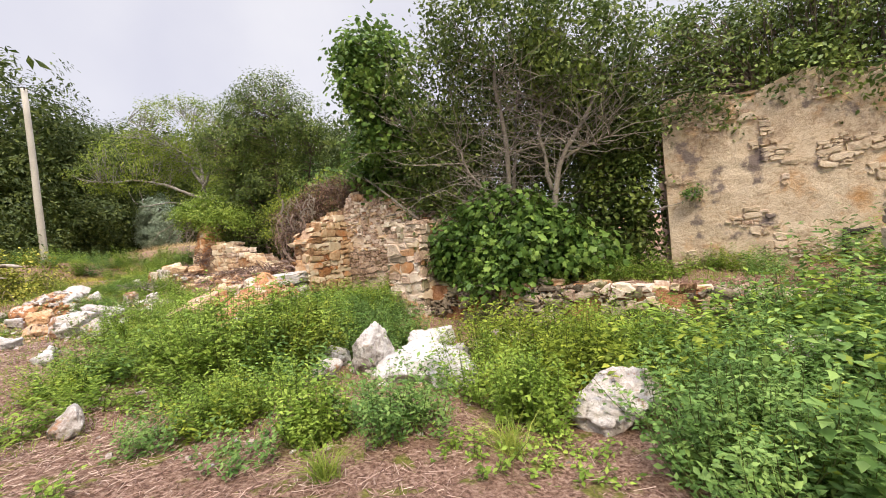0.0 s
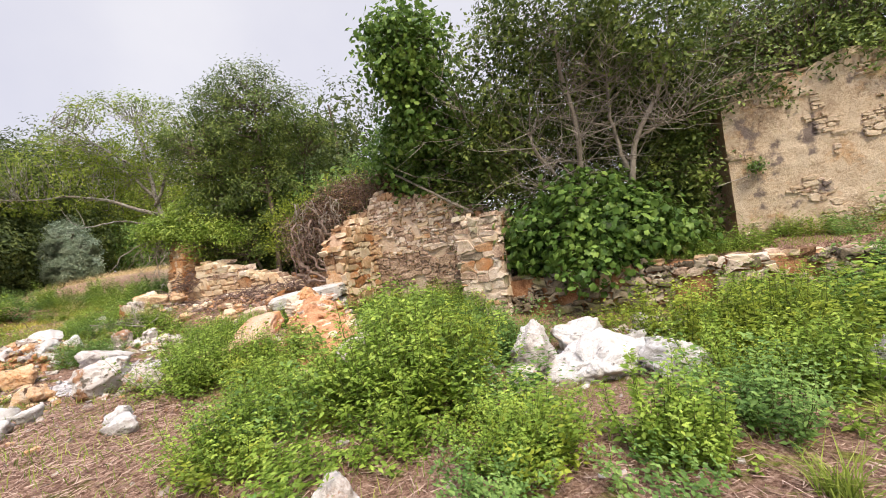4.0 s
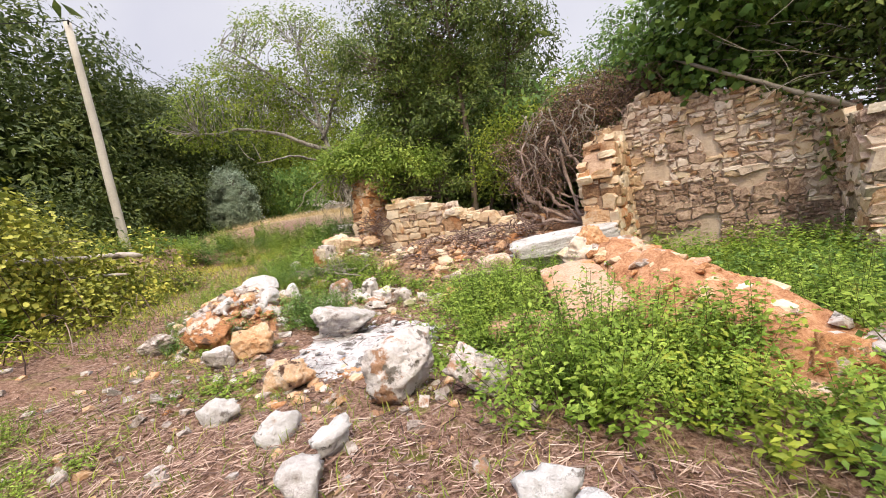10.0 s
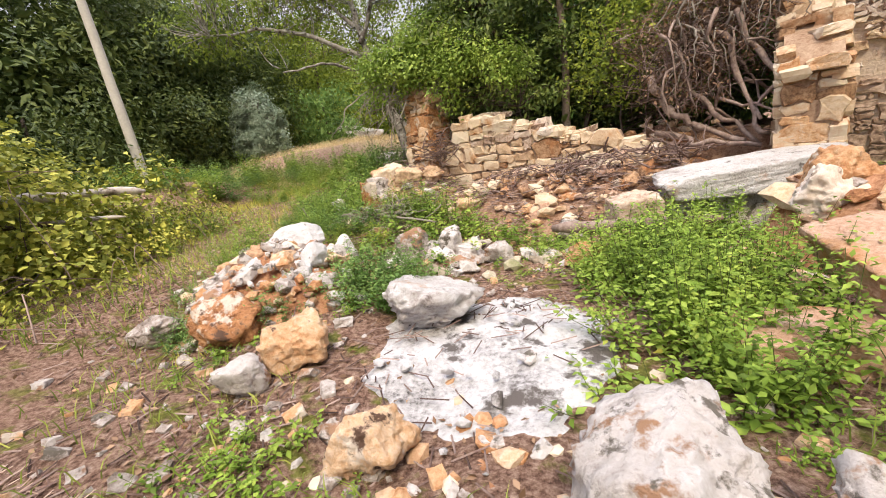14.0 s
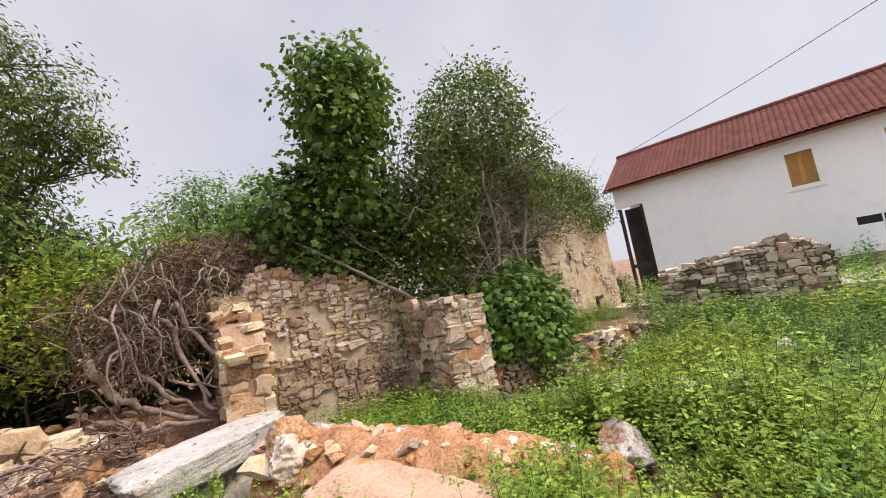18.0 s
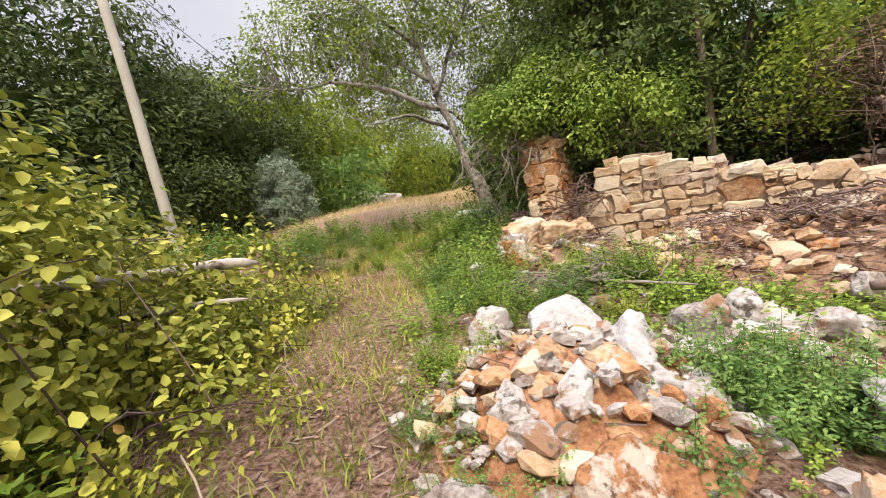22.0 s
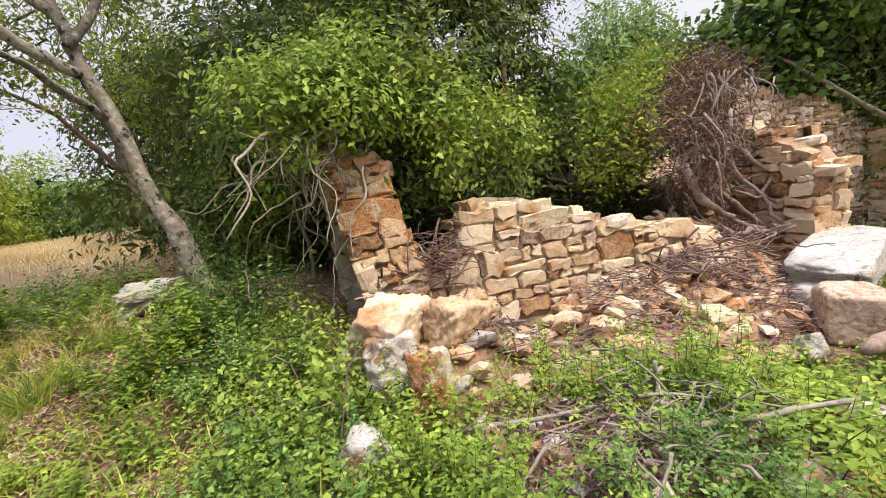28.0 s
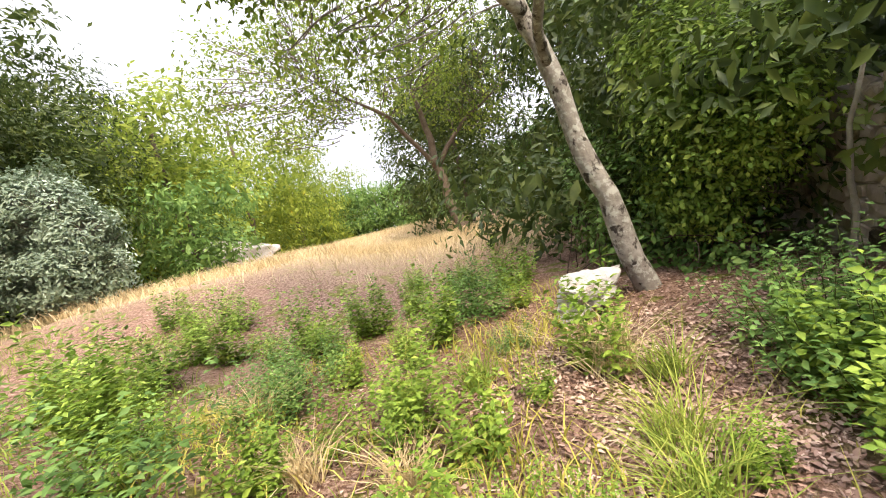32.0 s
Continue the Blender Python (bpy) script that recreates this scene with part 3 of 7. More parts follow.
def cells(width, top, base, r, rmin, rmax, flatness=1.35):
    """Irregular rubble: stones as cells round scattered centres of unlike size; yields centre and outline."""
    zmax, zmin = max(top(s) for s in np.linspace(0, width, 40)), min(base(s) for s in np.linspace(0, width, 40))
    pts, rad = np.zeros((0, 2)), np.zeros(0)
    hz = (zmax - zmin) * flatness
    for big in range(3):
        lo, hi = ((0.7, 1.0), (0.35, 0.7), (0.0, 0.4))[big]
        for _ in range(int(width * hz / (rmin * rmin) * (0.35, 1.2, 3.0)[big])):
            p = np.array([r.uniform(0, width), r.uniform(0, hz)])
            q = rmin + (rmax - rmin) * r.uniform(lo, hi)
            if len(pts) == 0 or np.all(np.hypot(*(pts - p).T) > 0.9 * (rad + q)):
                pts, rad = np.vstack([pts, p]), np.append(rad, q)
    for i, p in enumerate(pts):
        c = (p[0], zmin + p[1] / flatness)
        if c[1] > top(c[0]) - 0.02 or c[1] < base(c[0]):
            continue
        poly = [np.array(a) for a in ((0.0, -0.2), (width, -0.2), (width, hz + 0.2), (0.0, hz + 0.2))]
        for j in np.argsort(np.hypot(*(pts - p).T))[1:18]:
            n = pts[j] - p
            lim = (pts[j] @ pts[j] - p @ p - rad[j] ** 2 + rad[i] ** 2) / 2
            out = []
            for a, b in zip(poly, poly[1:] + poly[:1]):
                da, db = a @ n - lim, b @ n - lim
                if da <= 0:
                    out.append(a)
                if da * db < 0:
                    out.append(a + (b - a) * da / (da - db))
            poly = out
            if len(poly) < 3:
                break
        poly = [a for a, b in zip(poly, poly[1:] + poly[:1]) if np.hypot(*(a - b)) > 0.02]
        if len(poly) < 3:
            continue
        poly = np.array(poly)
        poly[:, 1] = zmin + poly[:, 1] / flatness
        yield poly.mean(0), poly - poly.mean(0)


def blocks(width, top, base, r, rmin, rmax, skew=1.0):
    """Squared rubble: a wall split again and again into uneven blocks; yields centre and outline."""
    zmax, zmin = max(top(s) for s in np.linspace(0, width, 40)), min(base(s) for s in np.linspace(0, width, 40))
    stack, out = [(0.0, width, zmin, zmax + 0.05)], []
    while stack:
        a, b, c, d = stack.pop()
        w, h = b - a, d - c
        lim = rmin + (rmax - rmin) * r.uniform(0, 1) ** 1.6
        if w > 3.6 * lim or h > 1.9 * lim or w > 4.2 * h:
            if w > 1.9 * h * r.uniform(0.8, 1.25):
                q = a + w * r.uniform(0.3, 0.7)
                stack += [(a, q, c, d), (q, b, c, d)]
            else:
                q = c + h * r.uniform(0.3, 0.7)
                stack += [(a, b, c, q), (a, b, q, d)]
        else:
            out.append((a, b, c, d))
    for a, b, c, d in out:
        m = np.array([(a + b) / 2, (c + d) / 2])
        if m[1] > top(min(max(m[0], 0), width)) - 0.02 or m[1] < base(min(max(m[0], 0), width)):
            continue
        w, h = b - a, d - c
        j = 0.14 * min(w, h)
        p = np.array([(a, c + h * 0.2), (a + w * 0.12, c), (a + w * r.uniform(0.35, 0.65), c), (b - w * 0.1, c), (b, c + h * 0.25), (b, d - h * 0.2), (b - w * 0.12, d), (a + w * r.uniform(0.35, 0.65), d), (a + w * 0.1, d), (a, d - h * 0.22)])
        p = p + r.normal(0, j, p.shape) * 0.8 * skew + r.normal(0, 0.006, 2) * skew
        k = r.normal(0, 0.075) * skew
        q = p - m
        q = np.stack([q[:, 0] - k * q[:, 1], q[:, 1] + k * q[:, 0]], 1)
        yield m, q


def cell_stone(poly, r, joint=0.008, proud=0.03):
    """A split stone with that outline: worn edges, a slightly hollow or swollen face."""
    n = len(poly)
    size = np.hypot(*poly.T).mean()
    scale = lambda q: poly * np.maximum(0.3, 1 - q / np.maximum(np.hypot(*poly.T), 0.02))[:, None]
    out = r.uniform(0.2, 1.0) * proud
    rings = []
    for q, y in ((joint, 0.13), (joint, 0.012 - out * 0.5), (joint + 0.09 * size + 0.004, -out - 0.006)):
        p = scale(q) + r.normal(0, 0.004, (n, 2))
        tilt = p @ r.normal(0, 0.09, 2) if y < 0 else 0
        rings.append(np.stack([p[:, 0], np.full(n, y) + tilt + r.normal(0, 0.004, n), p[:, 1]], 1))
    v = np.concatenate(rings + [np.array([[0, -out - r.uniform(-0.004, 0.02), 0]])])
    f = []
    for k in range(n):
        m = (k + 1) % n
        f += [(k, m, n + m), (k, n + m, n + k), (n + k, n + m, 2 * n + m), (n + k, 2 * n + m, 2 * n + k), (2 * n + k, 2 * n + m, 3 * n)]
    return v, np.array(f)


def masonry(wall, m, width, top, base, mats, r, rmin, rmax, limit, keep=None, proud=0.03, round_stones=False, skew=1.0):
    """Face a wall with single stones; m puts x along the face, -y out of it."""
    back, joined = wall.matrix_basis.translation, []
    for c, poly in cells(width, top, base, r, rmin, rmax) if round_stones else blocks(width, top, base, r, rmin, rmax, skew):
        if keep and not keep(c[0], c[1]):
            continue
        g = cell_stone(poly, r, proud=proud)
        mat = mats[int(r.choice(len(mats), p=[0.7, 0.2, 0.1])) if len(mats) == 3 else int(r.integers(len(mats)))]
        mm = Matrix.Translation(-back) @ m @ Matrix.Translation((c[0], 0, c[1]))
        if limit > 0:
            ob = new("stone", npmesh("stone", *g, mat, False))
            ob.parent, ob.matrix_basis = wall, mm
            limit -= 1
        else:
            joined.append(turned(g, m @ Matrix.Translation((c[0], 0, c[1]))))
    if joined:
        part("upper_stones", join(joined), mats[0], wall, kind="stuff", smooth=False)
    return limit


WALLS = []


def rubble_wall(name, a, turn, length, thick, top, base, label, mats, seed, sides=("front",), limit=300, lean=None, **kw):
    """A mortared rubble wall that starts at a and runs along turn (degrees); its front is the side to its right."""
    r = np.random.default_rng(seed)
    m = pose(a[0], a[1], 0, 0, 0, turn)
    if lean:
        kx, ky, z0 = lean
        m = m @ Matrix(((1, 0, kx, -kx * z0), (0, 1, ky, -ky * z0), (0, 0, 1, 0), (0, 0, 0, 1)))
    wall = thing(name, (0, 0, 0), label, "wall", kind="structure")
    n = max(8, int(length / 0.12))
    ss = np.linspace(0, length, n)
    jag = 0.05 * np.sin(ss * 9 + seed) + r.normal(0, 0.02, n)
    zt, zb = np.array([top(s) for s in ss]) - 0.07 + jag * 0.4, np.array([base(s) for s in ss]) - 0.25
    zt = np.maximum(zt, zb + 0.05)
    rows = []
    for y in (0.035, thick - 0.035):
        for zz in (zb, zt):
            rows.append(np.stack([ss, np.full(n, y), zz], 1))
    v = np.concatenate(rows)
    f = []
    for i in range(n - 1):
        fb, ft, bb, bt = i, n + i, 2 * n + i, 3 * n + i
        f += [(fb, fb + 1, ft + 1), (fb, ft + 1, ft), (bb, bt + 1, bb + 1), (bb, bt, bt + 1), (ft, ft + 1, bt + 1), (ft, bt + 1, bt)]
    f += [(0, n, 3 * n), (0, 3 * n, 2 * n), (n - 1, 3 * n - 1, 4 * n - 1), (n - 1, 4 * n - 1, 2 * n - 1)]
    part("mortar_core", turned((v, np.array(f)), m), kw.get("mortar", M_MORTAR), wall, smooth=False)
    WALLS.append((wall, m, length, thick, top, base, mats, sides, limit, seed, kw))
    return wall


def lay_stones():
    for wall, m, length, thick, top, base, mats, sides, limit, seed, kw in WALLS:
        r = np.random.default_rng(seed + 100)
        turn = math.degrees(math.atan2(m[1][0], m[0][0]))
        for side in sides:
            if side == "front":
                face, w, t, b = m, length, top, base
            elif side == "back":
                face, w, t, b = m @ Matrix.Translation((length, thick, 0)) @ Matrix.Rotation(math.pi, 4, "Z"), length, (lambda s: top(length - s)), (lambda s: base(length - s))
            elif side == "end":
                face, w, t, b = m @ Matrix.Translation((length, 0, 0)) @ Matrix.Rotation(math.pi / 2, 4, "Z"), thick, (lambda s: top(length)), (lambda s: base(length))
            else:
                face, w, t, b = m @ Matrix.Translation((0, thick, 0)) @ Matrix.Rotation(-math.pi / 2, 4, "Z"), thick, (lambda s: top(0)), (lambda s: base(0))
            limit = masonry(wall, face, w, t, b, mats, r, kw.get("rmin", 0.07), kw.get("rmax", 0.17), limit, kw.get("keep"), kw.get("proud", 0.045), kw.get("round_stones", False), kw.get("skew", 1.0))
        # stones lying on the broken top
        s = 0.0
        while s < length:
            w = r.uniform(0.12, 0.36)
            for y in (0.14, thick - 0.15):
                if r.random() < 0.8:
                    p = m @ Vector((s + w / 2, y + r.normal(0, 0.03), top(min(s + w / 2, length)) - 0.04 + r.normal(0, 0.025)))
                    mat = mats[int(r.integers(len(mats)))]
                    stone_piece(wall, p, (w * 0.95, r.uniform(0.18, 0.32), r.uniform(0.07, 0.17)), turn + r.normal(0, 10), mat, r, lean=(r.normal(0, 4), r.normal(0, 5)))
            s += w


def piecewise(*pts):
    xs, zs = [p[0] for p in pts], [p[1] for p in pts]
    return lambda s: float(np.interp(s, xs, zs))


def boulder(at, size, seed, mat, label, turn=0, tilt=(0, 0), sink=0.15, name="boulder", group="", planes=13, rough=0.13, sub=4, z=None, flat=0.62, blocky=False):
    g = rock_geo(size, seed, planes + 5, sub + (1 if max(size) > 0.45 and not blocky else 0), rough, flat, blocky)
    zz = lie1(at[0], at[1]) + size[2] * (0.5 - sink) if z is None else z
    m = pose(0, 0, 0, tilt[0], tilt[1], turn)
    ob = new(name, npmesh(name, *turned(g, m), mat))
    ob.location = (at[0], at[1], zz)
    return tagged(ob, label, "rock", group)


# ---- the ruin ----
TF = TURN_U
# front wall from the tall end pier down to rubble
a0 = ruin(-5.99, -0.12, 0)
rubble_wall("wall_pier", a0, TF, 0.54, 0.66, piecewise((0, 2.72), (0.4, 2.66), (0.58, 2.45)), piecewise((0, 0.75), (0.58, 0.7)), "tall broken end pier of orange stone and earth", [M_ORANGE, M_STONE, M_CREAM], 18,
            sides=("front", "start", "end"), limit=150, rmin=0.07, rmax=0.17, proud=0.05, skew=1.2, lean=(-0.14, 0.33, 1.55))
rubble_wall("wall_front", ruin(-5.44, 0, 0), TF, 4.01, 0.66, piecewise((0, 1.5), (0.3, 1.48), (0.55, 1.78), (0.76, 1.98), (1.41, 1.86), (2.31, 1.52), (3.21, 1.26), (4.01, 0.85)),
            piecewise((0, 0.75), (4.01, 0.4)), "broken cream limestone rubble wall sinking into debris", [M_CREAM, M_STONE, M_PALE], 11,
            sides=("front",), rmin=0.075, rmax=0.23, skew=0.9, mortar=M_LIME, proud=0.035)
# side wall running back from the pier
a1 = ruin(-6.2, 3.6, 0)
rubble_wall("wall_side", a1, TF - 90, 2.94, 0.6, piecewise((0, 2.6), (2.94, 2.75)), piecewise((0, 0.9), (2.94, 0.75)), "grey plastered side wall half hidden by climbers",
            [M_DAUB, M_GREY], 12, sides=("front", "end"), limit=120, rmin=0.05, rmax=0.13, mortar=M_DAUB, proud=0.012, round_stones=True)
# cross wall with the jamb
a2 = ruin(-0.42, 1.4, 0)
rubble_wall("wall_jamb", a2, TF - 90, 1.5, 0.55, piecewise((0, 2.6), (0.5, 2.32), (0.9, 2.2), (1.25, 2.05), (1.5, 1.7)), piecewise((0, 0.2), (1.5, 0.2)),
            "stepped orange stone jamb of a ruined doorway", [M_STONE, M_ORANGE, M_CREAM], 13, sides=("back", "end", "front"), rmin=0.080, rmax=0.200, skew=1.0)
# back wall
a3 = ruin(-0.4, 1.4, 0)
rubble_wall("wall_back", a3, TF, 3.6, 0.55, piecewise((0, 2.5), (0.35, 2.6), (0.8, 3.02), (1.3, 2.85), (1.8, 2.74), (2.5, 2.6), (3.6, 2.05)), piecewise((0, -0.2), (3.6, -0.4)),
            "pale rubble back wall of a ruined room", [M_PALE, M_CREAM, M_STONE], 14, sides=("front",), rmin=0.038, rmax=0.14, mortar=M_LIME, proud=0.024, skew=1.5, limit=300,
            keep=lambda s, z: z > 2.25 or noise.noise(Vector((s * 1.5, 3.0, z * 1.9))) < 0.24)
# return wall that ends in a pillar
rubble_wall("wall_pillar", ruin(3.02, 1.4, 0), TF - 90, 1.55, 0.92, piecewise((0, 2.0), (0.6, 1.78), (1.0, 1.82), (1.55, 1.86)), piecewise((0, -0.5), (1.55, -0.6)),
            "pale stone return wall ending in a squared pillar", [M_PALE, M_STONE, M_GREY], 15, sides=("front", "end", "back"), rmin=0.060, rmax=0.200, proud=0.035, skew=1.15, mortar=M_LIME)
# low dry-stone retaining wall
rubble_wall("wall_terrace", ruin(3.95, 0.12, 0), TF, 9.0, 0.5, piecewise((0, 0.42), (2, 0.36), (3.6, 0.33), (5, 0.22), (6.5, 0.1), (9, 0.2)), piecewise((0, -0.8), (9, -0.8)),
            "low mossy dry-stone terrace wall", [M_GREY, M_PALE, M_STONE], 16, sides=("front",), rmin=0.04, rmax=0.15, proud=0.1, skew=2.2, mortar=M_REDEARTH,
            keep=lambda s, z: noise.noise(Vector((s * 1.3, 7.0, z * 2.1))) < 0.2)
# garden wall by the road
rubble_wall("wall_garden", (5.9, 5.4), math.degrees(math.atan2(-3.7, -0.85)), 3.9, 0.5, piecewise((0, 1.35), (1.4, 1.55), (2.8, 1.85), (3.3, 1.75), (3.9, 1.45)), piecewise((0, 0.0), (3.9, 0.0)),
            "old grey garden wall with plants on top", [M_GREY, M_PALE], 17, sides=("front", "end"), limit=160, rmin=0.06, rmax=0.2, proud=0.08)

# tall plastered wall of the neighbouring ruin
def plaster_wall():
    w = thing("wall_plastered", ruin(8.66, 2.4, 0), "tall old wall with flaking cream plaster over rubble", "wall", kind="structure")
    m = pose(*ruin(8.66, 2.35, 0), 0, 0, TF + 7)
    nx, nz = 90, 60
    ln, hi = 4.6, 3.75
    xs, zs = np.linspace(0, ln, nx), np.linspace(-0.3, hi, nz)
    gx, gz = np.meshgrid(xs, zs, indexing="ij")
    dy = np.array([0.05 * noise.fractal(Vector((p * 0.9, 3.1, q * 0.9)), 0.9, 2.0, 4) + 0.03 * noise.noise(Vector((p * 4, 9, q * 6))) for p, q in zip(gx.ravel(), gz.ravel())])
    gz = gz + 0.12 * np.sin(gx * 3.3) * (gz > hi - 0.1)
    v = np.stack([gx.ravel(), -np.abs(dy), gz.ravel()], 1)
    i, j = np.meshgrid(np.arange(nx - 1), np.arange(nz - 1), indexing="ij")
    q = (i * nz + j).ravel()
    f = np.concatenate([np.stack([q, q + nz, q + nz + 1], 1), np.stack([q, q + nz + 1, q + 1], 1)])
    part("plaster_face", turned((v, f), m), M_PLASTER, w)
    part("rubble_core", turned(box((0, 0.0, -0.3), (ln, 3.2, hi - 0.08)), m), M_MORTAR, w, smooth=False)
    return w, m


plaster, PM = plaster_wall()
def plaster_gaps():
    r = np.random.default_rng(90)
    bare = lambda s, z: noise.fractal(Vector((s * 0.8, 1.0, z * 1.1)), 0.8, 2.0, 4) > 0.30
    masonry(plaster, PM @ Matrix.Translation((0, -0.045, 0)), 4.6, lambda s: 3.75, lambda s: -0.1, [M_PLASTER, M_PLASTER, M_PALE], r, 0.045, 0.13, 260, bare, 0.006)


lintel = thing("timber_stump", ruin(11.4, 2.6, 0.3), "dark weathered post against the plastered wall", "post")
part("post", tube(bend([ruin(11.4, 2.62, 0.2), ruin(11.4, 2.62, 0.9)], 6, 0.006), [0.075, 0.07, 0.07, 0.065, 0.06, 0.05], 8), M_DARK, lintel)
part("bracket", tube(bend([ruin(11.4, 2.62, 0.82), ruin(11.75, 2.62, 0.86)], 4, 0.004), 0.05, 7), M_DARK, lintel)

# ---- white farmhouse by the road ----
HM = Matrix.Translation((12.2, 5.85, 0.35)) @ Matrix(((-0.34, 0.94, 0, 0), (-0.94, -0.34, 0, 0), (0, 0, 1, 0), (0, 0, 0, 1)))


def farmhouse():
    h = thing("farmhouse", (12.2, 5.85, 0.35), "long whitewashed farmhouse with a red clay tile roof", "house")
    hi, ln, dp = 4.85, 18.0, 6.0
    wins = [(6.1, 6.85, 3.08, 4.28), (8.62, 9.38, 3.08, 4.28), (12.6, 13.4, 3.08, 4.28)]
    # front wall pieced round the windows
    pieces = []
    xs = [1.15] + [c for w in wins for c in w[:2]] + [ln]
    for i in range(0, len(xs) - 1):
        if i % 2 == 0:
            pieces.append(box((xs[i], 0, 0), (xs[i + 1], 0.4, hi)))
        else:
            w = wins[i // 2]
            pieces.append(box((w[0], 0, 0), (w[1], 0.4, w[2])))
            pieces.append(box((w[0], 0, w[3]), (w[1], 0.4, hi)))
    pieces += [box((ln - 0.4, 0.4, 0), (ln, dp, hi)), box((0, dp - 0.4, 0), (ln - 0.4, dp, hi)), box((0, 2.2, 0), (1.15, 2.5, hi)), box((0.0, 0.05, 3.95), (1.15, 0.4, hi))]
    for pc in pieces:
        part("wall", turned(pc, HM), M_WHITEWASH, h, "whitewashed rendered wall", smooth=False)
    part("plinth", turned(box((1.15, -0.04, -0.4), (ln, -0.003, 0.42)), HM), M_TAR, h, "dark painted plinth", smooth=False)
    # posts, a rail, and a full-height dark panel 0.9 m back
    part("open_bay", turned(join([box((0.05, 0.15, 0), (0.17, 0.3, 3.9)), box((1.0, 0.1, 0), (1.14, 0.3, 3.9)), box((0.1, 0.1, 1.15), (1.1, 0.32, 1.32)), box((0.1, 0.9, 0.0), (1.1, 1.0, 3.9))]), HM), M_DARK, h, "dark timber-framed bay with a dark panel set back in it", smooth=False)
    for w in wins:
        win = part("window", turned(join([box((w[0] - 0.16, -0.03, w[2] - 0.14), (w[0], 0.0, w[3] + 0.16)), box((w[1], -0.03, w[2] - 0.14), (w[1] + 0.16, 0.0, w[3] + 0.16)),
                                          box((w[0], -0.03, w[3]), (w[1], 0.0, w[3] + 0.16)), box((w[0], -0.03, w[2] - 0.14), (w[1], 0.0, w[2]))]), HM), M_WHITEWASH, h, "window with a white surround", smooth=False)
        c = (w[0] + w[1]) / 2
        for lo, up in ((w[0], c), (c, w[1])):
            sh = [box((lo, 0.05, w[2]), (lo + 0.07, 0.1, w[3])), box((up - 0.07, 0.05, w[2]), (up, 0.1, w[3])), box((lo, 0.05, w[2]), (up, 0.1, w[2] + 0.08)), box((lo, 0.05, w[3] - 0.08), (up, 0.1, w[3]))]
            z = w[2] + 0.1
            while z < w[3] - 0.1:
                sh.append(turned(box((lo + 0.06, -0.02, 0), (up - 0.06, -0.005, 0.075)), pose(0, 0.09, z, -24)))
                z += 0.06
            s = new("shutter", npmesh("shutter", *turned(join(sh), HM @ pose(0, 0, 0)), M_SHUTTER, False))
            s.parent = win
            s.data.transform(Matrix.Translation(-h.location))
            tagged(s, "ochre slatted wooden shutter")
    # roof: boards and rows of barrel tiles
    tiles = []
    run, rise = dp / 2 + 0.3, 2.0
    cols, rows = int((ln + 0.5) / 0.2), 15
    th = np.linspace(0, np.pi, 5)
    slope = math.atan2(rise, run)
    sl = math.hypot(run, rise) / rows
    arc = np.stack([0.1 - 0.104 * np.cos(th), np.zeros(5), 0.06 * np.sin(th)], 1)
    tv = np.concatenate([arc, arc + np.array([0, sl * 1.08, -0.02])])
    tf = np.array([t for k in range(4) for t in ((k, k + 1, k + 6), (k, k + 6, k + 5))])
    cs, sn = math.cos(slope), math.sin(slope)
    for c in range(cols):
        for r_ in range(rows):
            v = tv + np.array([-0.25 + c * 0.2, r_ * sl, 0.02 + rng.uniform(0, 0.012)])
            tiles.append((np.stack([v[:, 0], -0.3 + v[:, 1] * cs - v[:, 2] * sn, hi - 0.02 + v[:, 1] * sn + v[:, 2] * cs], 1), tf))
    part("roof_tiles", turned(join(tiles), HM), M_TILE, h, "weathered red barrel tiles", kind="stuff")
    a, b = -0.3, run - 0.3
    rv = np.array([[-0.3, a, hi - 0.04], [ln + 0.3, a, hi - 0.04], [ln + 0.3, b, hi + rise], [-0.3, b, hi + rise], [ln + 0.3, dp + 0.3, hi - 0.04], [-0.3, dp + 0.3, hi - 0.04]])
    rv = np.concatenate([rv, rv - np.array([0, 0, 0.1])])
    rf = np.array([[0, 1, 2], [0, 2, 3], [3, 2, 4], [3, 4, 5], [6, 8, 7], [6, 9, 8], [9, 10, 8], [9, 11, 10], [0, 6, 7], [0, 7, 1], [5, 4, 10], [5, 10, 11], [0, 3, 9], [0, 9, 6], [3, 5, 11], [3, 11, 9], [1, 7, 8], [1, 8, 2], [2, 8, 10], [2, 10, 4]])
    part("roof", turned((rv, rf), HM), M_TILE, h, smooth=False)
    part("ridge_tiles", turned(tube(np.array([[x, b, hi + rise + 0.03] for x in np.linspace(-0.3, ln + 0.3, 40)]), 0.13 + 0.012 * (np.arange(40) % 2), 8), HM), M_TILE, h)
    return h


farmhouse()
road_v = np.array([HM @ Vector(p) for p in ((-6, -4.4, -0.02), (40, -4.4, -0.02), (40, -0.05, 0.02), (-6, -0.05, 0.02), (-6, -4.4, -0.5), (40, -4.4, -0.5), (40, -0.05, -0.5), (-6, -0.05, -0.5))])
road = new("road", npmesh("road", road_v, np.array([[0, 1, 2], [0, 2, 3], [0, 4, 5], [0, 5, 1], [0, 3, 7], [0, 7, 4], [1, 5, 6], [1, 6, 2], [3, 2, 6], [3, 6, 7]]), M_ROAD, False))
tagged(road, "pale sandy road beside the farmhouse", "road", kind="structure")

